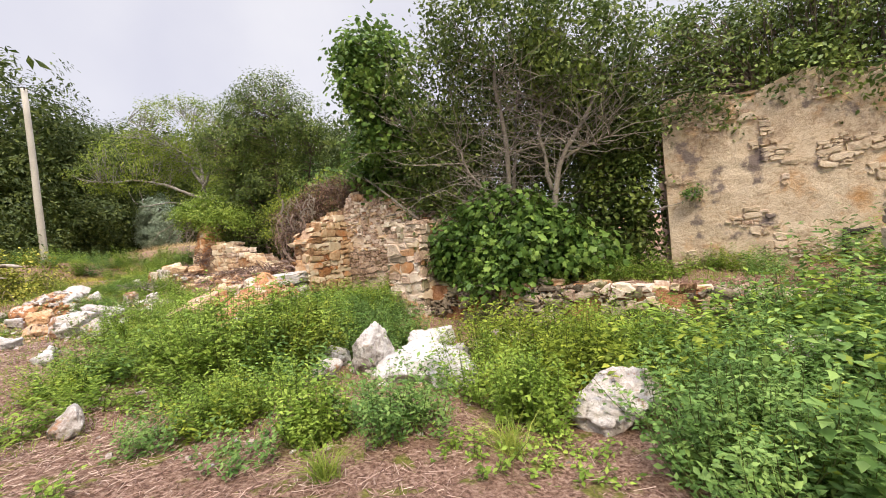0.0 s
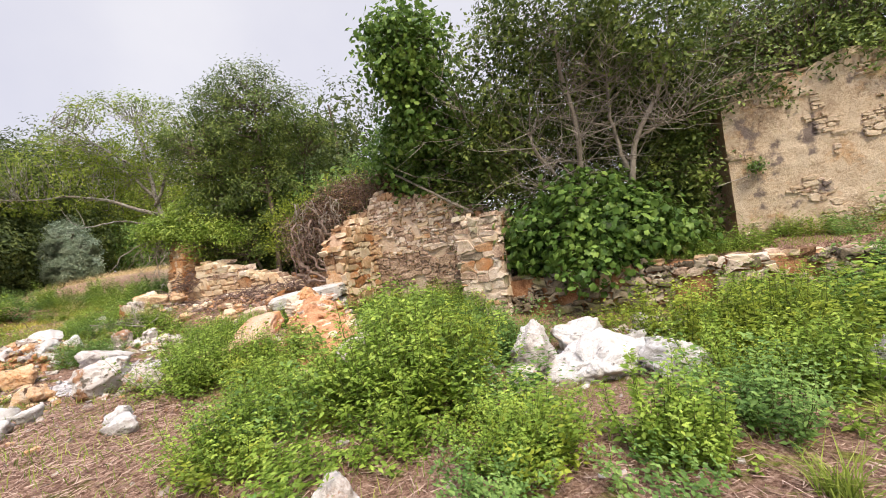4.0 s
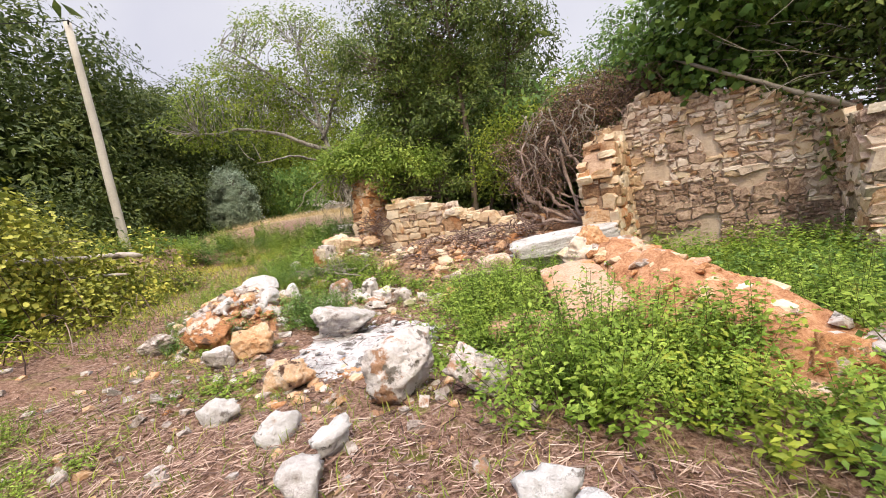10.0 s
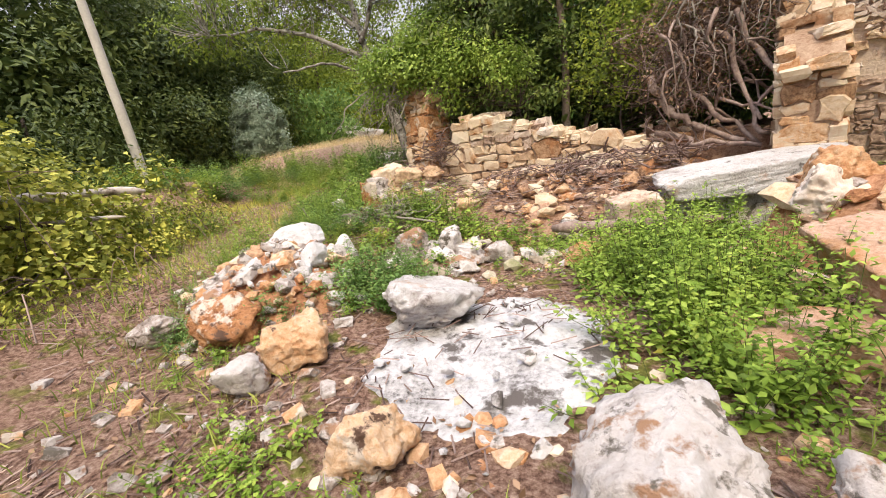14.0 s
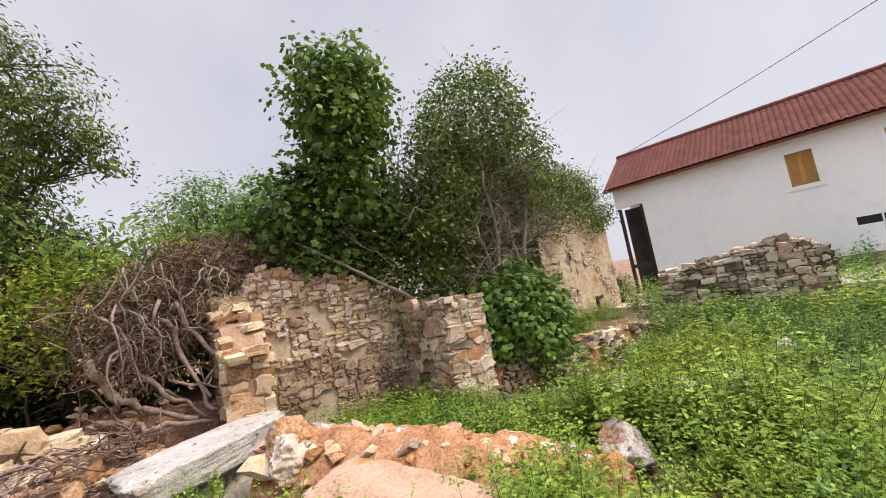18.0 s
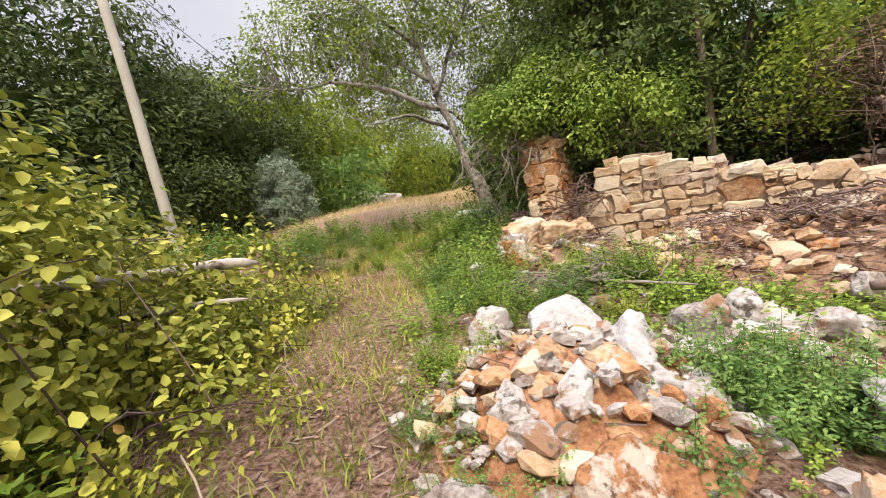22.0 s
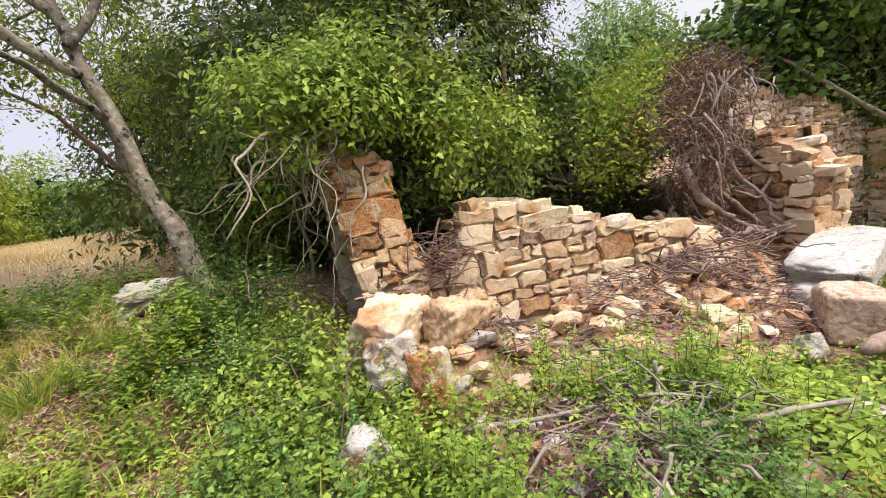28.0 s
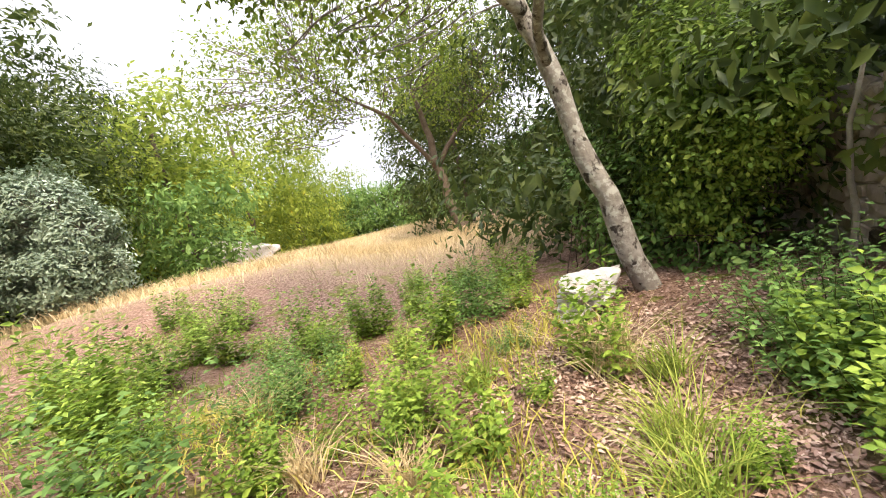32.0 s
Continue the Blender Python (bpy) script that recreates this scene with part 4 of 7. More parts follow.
sign = thing("road_sign", (6.45, -0.2, lie1(6.45, -0.2)), "small dark road sign on a steel post", "sign")
part("post", tube([(6.45, -0.2, lie1(6.45, -0.2) - 0.1), (6.43, -0.25, 2.0)], 0.024, 10), M_STEEL, sign)
SG = pose(6.5, -0.12, 1.86, 0, 0, math.degrees(math.atan2(-0.53, -0.25)))
part("panel", turned(box((-0.36, -0.012, -0.11), (0.26, 0.012, 0.11)), SG), M_SIGN, sign, "dark blank panel", smooth=False)
part("clamp", turned(box((-0.05, 0.012, -0.05), (0.05, 0.045, 0.05)), SG), M_STEEL, sign, smooth=False)

# ---- utility pole, cable ----
pole = thing("utility_pole", (-17.6, 18.0, lie1(-17.6, 18.0)), "tall pale weathered wooden utility pole", "pole")
part("shaft", tube(bend([(-17.6, 18.0, lie1(-17.6, 18.0) - 0.3), (-17.62, 18.02, 9.7)], 8, 0.01), np.linspace(0.15, 0.11, 8), 10), M_POLE, pole)
part("insulator", tube([(-17.62, 18.02, 9.6), (-17.5, 17.9, 9.6), (-17.45, 17.86, 9.68)], 0.025, 6), M_DARK, pole)


def cable(a, b, sag, label):
    t = np.linspace(0, 1, 24)
    p = np.array(a)[None] * (1 - t)[:, None] + np.array(b)[None] * t[:, None]
    p[:, 2] -= sag * 4 * t * (1 - t)
    return solo("overhead_cable", tube(p, 0.014, 4), M_WIRE, a, label, "cable")


cable((-17.46, 17.87, 9.66), (-46, 2, 10), 1.0, "thin black overhead cable running to the pole")
cable((-17.46, 17.87, 9.66), (-22, 62, 12), 1.2, "thin black overhead cable crossing the meadow")
cable(tuple(HM @ Vector((0.2, 2.7, 6.9))), (3.5, -13, 11.6), 0.3, "thin black cable above the farmhouse roof")

# ---- boulders, slabs and rubble ----
white = "rough white limestone boulder among weeds"
boulder((1.55, 3.95), (1.0, 0.75, 0.62), 21, M_WHITE, white, 20)
boulder((-1.25, 6.35), (0.72, 0.62, 0.95), 22, M_CHALK, "upright white limestone block with rusty stains", 30, sink=0.18, planes=10)
boulder((-0.35, 6.75), (1.0, 0.8, 0.66), 23, M_CHALK, white, 70)
boulder((-0.5, 5.9), (1.5, 1.05, 0.62), 24, M_CHALK, white, 10)
boulder((0.12, 6.1), (0.6, 0.5, 0.5), 25, M_CHALK, white, 120)
boulder((0.0, 5.2), (0.8, 0.6, 0.5), 26, M_CHALK, white, -30)
boulder((1.0, 6.9), (0.75, 0.5, 0.42), 27, M_WHITE, white, 40)
boulder((-1.95, 6.75), (0.5, 0.4, 0.4), 28, M_CHALK, white, 15)
boulder((-1.75, 5.6), (0.45, 0.4, 0.35), 29, M_WHITE, white, 75)
boulder((4.0, 4.3), (1.3, 0.8, 0.6), 30, M_WHITE, white, -15)
boulder((1.5, 6.8), (0.4, 0.3, 0.3), 31, M_WHITE, white, 5)
boulder((-3.75, 3.85), (0.32, 0.28, 0.34), 32, M_WHITE, "small white stone on the straw", 5)
boulder((-6.97, 7.52), (0.72, 0.6, 0.56), 33, M_WHITE, "big white limestone boulder with brown lichen", 35, (0, -12), sink=0.12, planes=9, flat=0.7)
boulder((-6.38, 7.32), (0.52, 0.38, 0.38), 34, M_WHITE, "white limestone boulder on trampled straw", -30, (0, 14), sink=0.15)
boulder((-8.12, 7.95), (0.5, 0.36, 0.34), 35, M_ORANGE, "yellowish rounded limestone rock", 25, sink=0.12)
boulder((-9.5, 9.1), (0.56, 0.42, 0.44), 36, M_ORANGE, "orange limestone block against a rubble heap", 40, (0, 10), sink=0.1, planes=9)
boulder((-8.82, 8.8), (0.48, 0.4, 0.34), 37, M_ORANGE, "orange-pink limestone rock beside paler stones", 80, sink=0.12)
boulder((-9.05, 8.45), (0.32, 0.28, 0.26), 38, M_WHITE, "pale pink stone beside an orange rock", 10)
boulder((-10.3, 9.25), (0.5, 0.36, 0.28), 39, M_WHITE, "flat pale stone in the grass", 10)
boulder((-8.0, 9.4), (0.85, 0.7, 0.46), 40, M_CHALK, "whitish smoke-stained boulder in a bed of ash", 50, (8, 10), sink=0.14, planes=9)
boulder((-9.45, 10.35), (0.58, 0.4, 0.32), 41, M_CHALK, "smooth white boulder crowning a rubble heap", 20, z=0.93, planes=8, rough=0.06)
boulder((-9.18, 10.0), (0.36, 0.34, 0.36), 42, M_CHALK, "white block on a rubble heap", 60, z=0.76)
boulder((-9.0, 10.4), (0.3, 0.26, 0.34), 43, M_CHALK, "white block on a rubble heap", 15, z=0.72)
boulder((-9.95, 11.0), (0.42, 0.36, 0.34), 44, M_WHITE, "rounded white stone beside a rubble heap", 15)
boulder((-6.5, 11.45), (0.3, 0.24, 0.34), 45, M_WHITE, "small upright white stone in weeds", 15)
boulder((-6.55, 10.45), (0.5, 0.3, 0.28), 46, M_ORANGE, "rounded orange stone under a log", 10)
boulder((-7.75, 12.45), (0.42, 0.3, 0.28), 47, M_ORANGE, "orange stone below the front wall", 30)
boulder((-7.4, 10.75), (0.34, 0.3, 0.3), 48, M_WHITE, "white limestone stone in the weeds", 30)
boulder((-7.95, 10.95), (0.32, 0.3, 0.34), 49, M_WHITE, "white limestone stone in the weeds", 80)
boulder((-8.35, 10.75), (0.45, 0.36, 0.42), 50, M_WHITE, "white limestone rock in the weeds", 120)
boulder((-9.85, 17.5), (0.95, 0.55, 0.5), 51, M_CHALK, "white limestone rock at the foot of a tree", 15, planes=9)
boulder((-10.05, 17.35), (0.52, 0.3, 0.16), 52, M_CHALK, "flat white stone lying on a rock", 15, z=1.52, planes=9)
boulder((-15.5, 33.0), (4.0, 1.8, 1.7), 53, M_CHALK, "low pale rock outcrop in the meadow", 15, sink=0.22)
boulder((-9.42, 12.68), (0.36, 0.15, 0.14), 54, M_WHITE, "flat white stone on the bank", 55, (0, -20))
boulder((-9.95, 13.05), (0.4, 0.26, 0.3), 55, M_WHITE, "white stone among leaves", 100)
boulder((-8.75, 12.1), (0.5, 0.3, 0.24), 56, M_WHITE, "grey-white stone half buried", 10)
boulder((-8.85, 11.45), (0.5, 0.22, 0.14), 57, M_WHITE, "long flat white stone on the bank", -25)
for k, (px, py) in enumerate([(-8.5, 7.5), (-7.82, 7.05), (-7.35, 6.78), (-7.42, 6.42), (-6.15, 6.2), (-6.0, 5.95)]):
    boulder((px, py), (0.36, 0.26, 0.24), 60 + k, M_CHALK, "small white stone on straw litter", 37 * k, sink=0.2, sub=3, rough=0.22, planes=9, flat=0.52, group="small white stones")
boulder((-9.15, 13.75), (0.6, 0.5, 0.46), 70, M_STONE, "cream and orange block at the foot of the pier", 20, (8, -10), z=1.18, blocky=True, planes=8)
boulder((-9.35, 13.55), (0.5, 0.4, 0.4), 71, M_WHITE, "white stone below the pier", 60, (0, 12), z=1.05, blocky=True, planes=8)
boulder((-8.75, 13.45), (0.5, 0.4, 0.4), 72, M_CREAM, "fallen wall block below the pier", 5, (10, 14), z=1.12, blocky=True, planes=8)
boulder((-8.35, 13.6), (0.55, 0.4, 0.34), 73, M_STONE, "fallen wall stone below the pier", 65, z=1.12)
boulder((-9.4, 13.1), (0.28, 0.25, 0.5), 74, M_ORANGE, "upright broken orange stone on the bank", 30, (0, 8), z=0.98, blocky=True, planes=8)

boulder((-9.22, 9.78), (0.28, 0.34, 0.52), 75, M_CHALK, "upright white block at the corner of a rubble heap", 12, (4, 5), z=0.56, blocky=True, planes=7)
boulder((-9.3, 9.5), (0.3, 0.26, 0.3), 76, M_ORANGE, "squared orange block in a rubble heap", 25, (0, 6), z=0.4, blocky=True, planes=7)
boulder((-9.6, 9.85), (0.42, 0.3, 0.1), 77, M_PALE, "flat pale stone on a rubble heap", 40, (6, 4), z=0.72, blocky=True, planes=7)
boulder((-9.85, 10.0), (0.38, 0.26, 0.1), 78, M_CREAM, "flat cream stone on a rubble heap", -15, (-5, 6), z=0.68, blocky=True, planes=7)

# big leaning slab and ledge below it
boulder((-5.2, 8.5), (1.45, 0.66, 0.26), 80, M_SLAB, "large pinkish stone slab leaning on a rubble ridge", -93, (9, 12), z=0.48, name="stone_slab", planes=14, rough=0.07, blocky=True)
boulder((-5.75, 8.55), (0.9, 0.5, 0.24), 81, M_SLAB, "flat pink stone below the slab", -20, z=0.2, name="stone_slab", planes=6, rough=0.04, blocky=True)
boulder((-4.64, 11.22), (1.8, 0.72, 0.3), 82, M_CHALK, "long white threshold slab before the doorway", -11, (5, -4), z=0.69, name="threshold_slab", planes=9, rough=0.05, blocky=True)
boulder((-4.72, 11.3), (1.95, 0.62, 0.62), 88, M_WHITE, "rough white footing under the threshold slab", -11, z=0.28, name="threshold_footing", planes=9, rough=0.06, blocky=True)
boulder((-5.85, 11.2), (0.55, 0.5, 0.5), 83, M_PALE, "pale block beside the threshold slab", 10, z=0.42, planes=6, blocky=True, rough=0.05)
boulder((-3.6, 6.95), (0.62, 0.5, 0.42), 84, M_WHITE, "white stone at the low end of a rubble ridge", 20, z=0.22)
boulder((-3.95, 7.1), (0.55, 0.5, 0.4), 85, M_ORANGE, "orange stone at the low end of a rubble ridge", 60, z=0.12)
boulder((-4.5, 10.2), (0.7, 0.55, 0.5), 86, M_ORANGE, "dark orange stone on top of a rubble ridge", 60, z=0.75)
boulder((-4.75, 10.0), (0.5, 0.4, 0.5), 87, M_PALE, "pale stone on top of a rubble ridge", 10, z=0.65)


def ridge():
    """The fallen cross wall: a spine of red earth and stone."""
    w = thing("rubble_ridge", (-4.2, 8.7, lie1(-4.2, 8.7)), "collapsed wall of red earth and broken stone", "rubble")
    n, k = 60, 25
    t = np.linspace(0, 1, n)
    cx, cy = np.interp(t, [0, 0.5, 1], [-4.35, -4.25, -3.85]), np.interp(t, [0, 1], [10.5, 6.9])
    top = np.interp(t, [0, 0.15, 0.5, 0.8, 1], [0.72, 0.78, 0.66, 0.38, 0.05])
    s = np.linspace(-1, 1, k)
    v = []
    for i in range(n):
        for q in s:
            x, y = cx[i] + q * 0.72, cy[i] + 0.1 * q
            b = lie1(x, y) - 0.1
            f = max(0.0, 1 - abs(q) ** 2.6)
            z = b + (top[i] - b) * f
            z += f * (0.10 * noise.fractal(Vector((x * 2.4, y * 2.4, 1.7)), 0.7, 2.2, 5) + 0.03 * noise.cell(Vector((x * 7, y * 7, 2))))
            v.append((x + 0.05 * noise.noise(Vector((x * 3, y * 3, 8))), y, z))
    i, j = np.meshgrid(np.arange(n - 1), np.arange(k - 1), indexing="ij")
    a = (i * k + j).ravel()
    f = np.concatenate([np.stack([a, a + 1, a + k + 1], 1), np.stack([a, a + k + 1, a + k], 1)])
    part("earth_core", (np.array(v), f), M_REDEARTH, w)
    r = np.random.default_rng(5)
    for _ in range(120):
        q = r.uniform(0, 1)
        off = r.normal(0, 0.32)
        x, y = np.interp(q, [0, 0.5, 1], [-4.35, -4.25, -3.85]) + off, 10.5 - 3.6 * q
        z = np.interp(q, [0, 0.15, 0.5, 0.8, 1], [0.72, 0.78, 0.66, 0.38, 0.05])
        b = lie1(x, y)
        z = b + (z - b) * max(0, 1 - (abs(off) / 0.74) ** 2.6) - 0.02
        sz = r.uniform(0.07, 0.2) if r.random() < 0.8 else r.uniform(0.2, 0.36)
        p = Vector((x, y, z)) - w.location
        stone_piece(w, p, (sz * 1.35, sz, sz * 0.6), r.uniform(0, 180), (M_SLAB, M_ORANGE, M_STONE, M_ORANGE, M_WHITE)[int(r.integers(5))], r, lean=(r.normal(0, 14), r.normal(0, 14)), lib=CHUNK_GEO)


ridge()


HEAPS = []


def surface(x, y):
    """The ground with the heaps on it."""
    z = lie(x, y)
    for at, rad, high in HEAPS:
        q = np.hypot((np.asarray(x) - at[0]) / rad[0], (np.asarray(y) - at[1]) / rad[1])
        z = np.maximum(z, lie(x, y) - 0.04 + high * 1.12 * np.maximum(0, 1 - q ** 1.7))
    return z


def heap(name, at, rad, high, count, label, mats, seed, core, smin=0.08, smax=0.26):
    HEAPS.append((at, rad, high))
    w = thing(name, (at[0], at[1], lie1(*at)), label, "rubble")
    n, k = 36, 72
    v = []
    for i in range(n):
        for j in range(k):
            q, th = i / (n - 1), 2 * np.pi * j / k
            x, y = at[0] + rad[0] * q * math.cos(th), at[1] + rad[1] * q * math.sin(th)
            f = max(0, 1 - q ** 1.7)
            v.append((x, y, lie1(x, y) - 0.06 + high * f * (1 + 0.3 * noise.noise(Vector((x * 2.5, y * 2.5, seed)))) + 0.05 * (1 - q) * noise.fractal(Vector((x * 6, y * 6, seed)), 0.7, 2.1, 4)))
    i, j = np.meshgrid(np.arange(n - 1), np.arange(k), indexing="ij")
    a, b = (i * k + j).ravel(), (i * k + (j + 1) % k).ravel()
    f = np.concatenate([np.stack([a, a + k, b + k], 1), np.stack([a, b + k, b], 1)])
    part("earth_core", (np.array(v), f), core, w)
    r = np.random.default_rng(seed)
    for _ in range(count):
        q, th = r.uniform(0, 1) ** 0.6, r.uniform(0, 2 * np.pi)
        x, y = at[0] + rad[0] * q * math.cos(th), at[1] + rad[1] * q * math.sin(th)
        z = lie1(x, y) - 0.02 + high * max(0, 1 - q ** 1.7)
        sz = r.uniform(smin, smax) * (1.1 - 0.4 * q)
        stone_piece(w, Vector((x, y, z)) - w.location, (sz * 1.35, sz, sz * 0.7), r.uniform(0, 180), mats[int(r.integers(len(mats)))], r, lean=(r.normal(0, 18), r.normal(0, 18)), lib=CHUNK_GEO)
    return w


heap("rubble_heap", (-9.55, 10.0), (0.95, 1.0), 0.5, 150, "heap of white and orange broken stone and earth", [M_WHITE, M_ORANGE, M_STONE], 31, M_REDEARTH, 0.07, 0.25)
heap("rubble_heap", (-5.4, 12.3), (1.8, 0.95), 0.7, 200, "spill of broken stone and sticks from the front wall", [M_STONE, M_ORANGE, M_STONE], 32, M_DEBRIS, 0.06, 0.34)
heap("rubble_heap", (-8.6, 13.4), (1.1, 0.7), 0.42, 140, "fallen stones at the foot of the end pier", [M_STONE, M_WHITE, M_ORANGE], 33, M_DEBRIS, 0.06, 0.24)
heap("rubble_heap", (-7.6, 10.8), (1.1, 0.5), 0.08, 60, "scatter of white stones in the weeds", [M_WHITE, M_WHITE, M_GREY], 34, M_MORTAR, 0.1, 0.3)
heap("rubble_heap", (-0.2, 6.4), (1.9, 1.0), 0.1, 120, "broken white stone round the boulders", [M_WHITE, M_GREY, M_WHITE], 35, M_MORTAR, 0.08, 0.28)
heap("rubble_heap", (-6.7, 12.85), (1.6, 0.85), 0.5, 160, "loose stones and earth below the front wall", [M_STONE, M_ORANGE, M_CREAM], 36, M_DEBRIS, 0.06, 0.3)
heap("rubble_heap", (-8.95, 12.05), (0.95, 0.65), 0.14, 60, "low spread of red earth, sticks and white stones", [M_WHITE, M_ORANGE, M_STONE], 41, M_DEBRIS, 0.05, 0.18)
heap("ash_bed", (-7.55, 8.95), (1.15, 1.3), 0.13, 34, "bed of white wood ash with charred bits", [M_ASH, M_ASH, M_WHITE], 37, M_ASH, 0.03, 0.11)
heap("rubble_heap", (-8.95, 13.9), (0.75, 0.5), 0.5, 60, "broken stones heaped against the pier", [M_STONE, M_ORANGE, M_STONE], 39, M_DEBRIS, 0.08, 0.24)
heap("rubble_heap", (-5.0, 12.9), (0.9, 0.5), 0.5, 60, "broken stone under the roots", [M_STONE, M_ORANGE], 40, M_DEBRIS, 0.08, 0.24)
heap("scattered_stones", (-7.6, 7.9), (1.6, 1.0), 0.03, 110, "small stones scattered on the soil", [M_WHITE, M_ORANGE, M_STONE], 38, M_REDEARTH, 0.05, 0.13)

# logs and dead branches
def log(pts, r0, r1, label, mat=M_DEADWOOD, name="log", n=12):
    n = max(n, 16)
    p = bend(pts, n, 0.006)
    taper = np.linspace(r0, r1, n) * rng.uniform(0.82, 1.18, n)
    taper[0], taper[-1] = taper[0] * 0.7, taper[-1] * 0.3
    return solo(name, tube(p, taper, 10), mat, p[0], label, "log")


log([(-6.75, 11.15, 0.42), (-5.3, 10.4, 0.45)], 0.065, 0.05, "weathered grey-brown log lying across stones", M_ROOT)
log([(-13.9, 10.7, 2.0), (-12.2, 11.8, 1.74)], 0.085, 0.05, "bleached dead branch lying over brambles", name="branch")
log([(-13.5, 10.7, 1.62), (-12.05, 11.2, 1.46)], 0.04, 0.025, "thin bleached branch over brambles", name="branch")
log([(-8.95, 11.9, 0.82), (-8.1, 11.2, 0.72)], 0.02, 0.012, "dry stick on the bank", M_TWIG, name="stick")
log([(-9.6, 12.9, 0.85), (-8.9, 12.3, 0.8)], 0.016, 0.01, "dry stick on the bank", M_TWIG, name="stick")
log([(-8.2, 5.6, 0.22), (-9.4, 6.1, 0.36)], 0.03, 0.02, "dry stick on the straw", M_BARK, "stick")
log([(-1.5, 11.2, 2.15), (-0.3, 11.7, 2.35), (-2.4, 13.2, 4.1)], 0.03, 0.02, "grey fallen branch hanging over the back wall", M_TWIG, "branch")
log([(-0.55, 10.4, 1.95), (-2.1, 11.9, 3.4)], 0.04, 0.025, "pale fallen branch leaning on the back wall", M_TWIG, "branch")


def brush(name, at, rad, count, length, thick, label, seed, mat=M_CANE):
    """A loose pile of dry sticks."""
    r = np.random.default_rng(seed)
    w = thing(name, at, label, "sticks")
    for _ in range(count):
        p = np.array(at) + r.normal(0, 0.5, 3) * np.array(rad)
        d = unit(r.normal(0, 1, 3) * np.array([1, 1, 0.45])) * length * r.uniform(0.4, 1.1) / 2
        part("stick", tube(bend([p - d, p + r.normal(0, 0.06 * length, 3), p + d], 7, 0.03 * length, r), np.linspace(1.2, 0.5, 7) * thick * r.uniform(0.5, 1.4), 5), mat, w)


brush("stick_pile", (-8.12, 14.05, 1.5), (0.36, 0.26, 0.34), 90, 0.55, 0.009, "tangle of dry sticks caught between pier and wall", 401)
brush("stick_pile", (-5.1, 12.15, 1.0), (0.7, 0.4, 0.16), 80, 0.6, 0.01, "dry sticks strewn over the rubble spill", 402)
brush("stick_pile", (-6.3, 12.5, 0.95), (0.7, 0.4, 0.16), 60, 0.5, 0.009, "dry sticks strewn below the front wall", 403)
brush("stick_pile", (-8.9, 12.0, 0.85), (0.7, 0.5, 0.08), 60, 0.5, 0.008, "grey sticks lying on the low earth heap", 404, M_TWIG)
brush("brush_pile", (-8.9, 3.8, lie1(-8.9, 3.8) + 0.2), (1.0, 0.8, 0.3), 110, 1.0, 0.012, "low pile of pale dry brushwood at the clearing's edge", 405, M_TWIG)
brush("brush_pile", (-10.6, 4.9, lie1(-10.6, 4.9) + 0.25), (1.0, 0.8, 0.35), 90, 1.1, 0.012, "low pile of pale dry brushwood at the clearing's edge", 406, M_TWIG)


def dead_tree(base, trunk, arms, label):
    w = thing("dead_tree", base, label, "tree")
    p = bend(trunk, 14, 0.025)
    part("trunk", tube(p, np.linspace(0.2, 0.12, 14) * rng.uniform(0.85, 1.15, 14), 10), M_DEADWOOD, w, "bleached barkless trunk")
    for pts, r0 in arms:
        q = bend(pts, 10, 0.04)
        part("limb", tube(q, np.linspace(r0, 0.03, 10) * rng.uniform(0.8, 1.25, 10), 8), M_DEADWOOD, w)
        for k in range(3):
            i = int(rng.integers(3, 9))
            e = q[i] + np.array([rng.normal(0, 0.35), rng.normal(0, 0.35), rng.uniform(0.1, 0.6)])
            part("twig", tube(bend([q[i], e], 5, 0.03), np.linspace(0.02, 0.006, 5), 5), M_DEADWOOD, w)


dead_tree((-12.4, 7.3, lie1(-12.4, 7.3)), [(-12.45, 7.32, 0.4), (-12.5, 7.4, 1.3), (-12.5, 7.27, 2.5), (-12.45, 7.12, 3.5), (-12.5, 7.14, 4.5)],
          [([(-12.5, 7.14, 4.3), (-12.4, 7.5, 5.1), (-12.5, 7.89, 5.77), (-12.3, 8.1, 6.3), (-12.5, 8.68, 6.97), (-12.4, 9.0, 7.5), (-12.5, 9.6, 8.2)], 0.12), ([(-12.5, 7.14, 4.4), (-12.6, 6.88, 5.0), (-12.4, 6.75, 5.66)], 0.085),
           ([(-12.5, 7.89, 5.77), (-12.6, 8.0, 6.5), (-12.5, 8.22, 7.23)], 0.045), ([(-12.5, 7.3, 2.0), (-12.2, 6.9, 2.5), (-12.0, 6.6, 2.7)], 0.05)], "bleached bare dead tree with forked limbs")
dead_tree((-13.0, 6.7, lie1(-13.0, 6.7)), [(-12.9, 6.7, 0.6), (-12.7, 6.3, 2.4), (-12.55, 5.96, 3.46), (-12.5, 5.65, 4.09)],
          [([(-12.5, 5.65, 4.0), (-12.5, 5.63, 5.0), (-12.6, 5.44, 5.56), (-12.4, 5.36, 6.0), (-12.5, 5.42, 6.6)], 0.09), ([(-12.5, 5.63, 4.9), (-12.4, 5.85, 5.3), (-12.5, 5.94, 5.7)], 0.05),
           ([(-12.5, 5.5, 5.4), (-12.6, 5.2, 5.55), (-12.5, 4.9, 5.6)], 0.05), ([(-12.5, 5.65, 4.1), (-12.6, 5.18, 4.49), (-12.5, 4.77, 4.75)], 0.08)], "leaning bleached dead tree with bare arms")

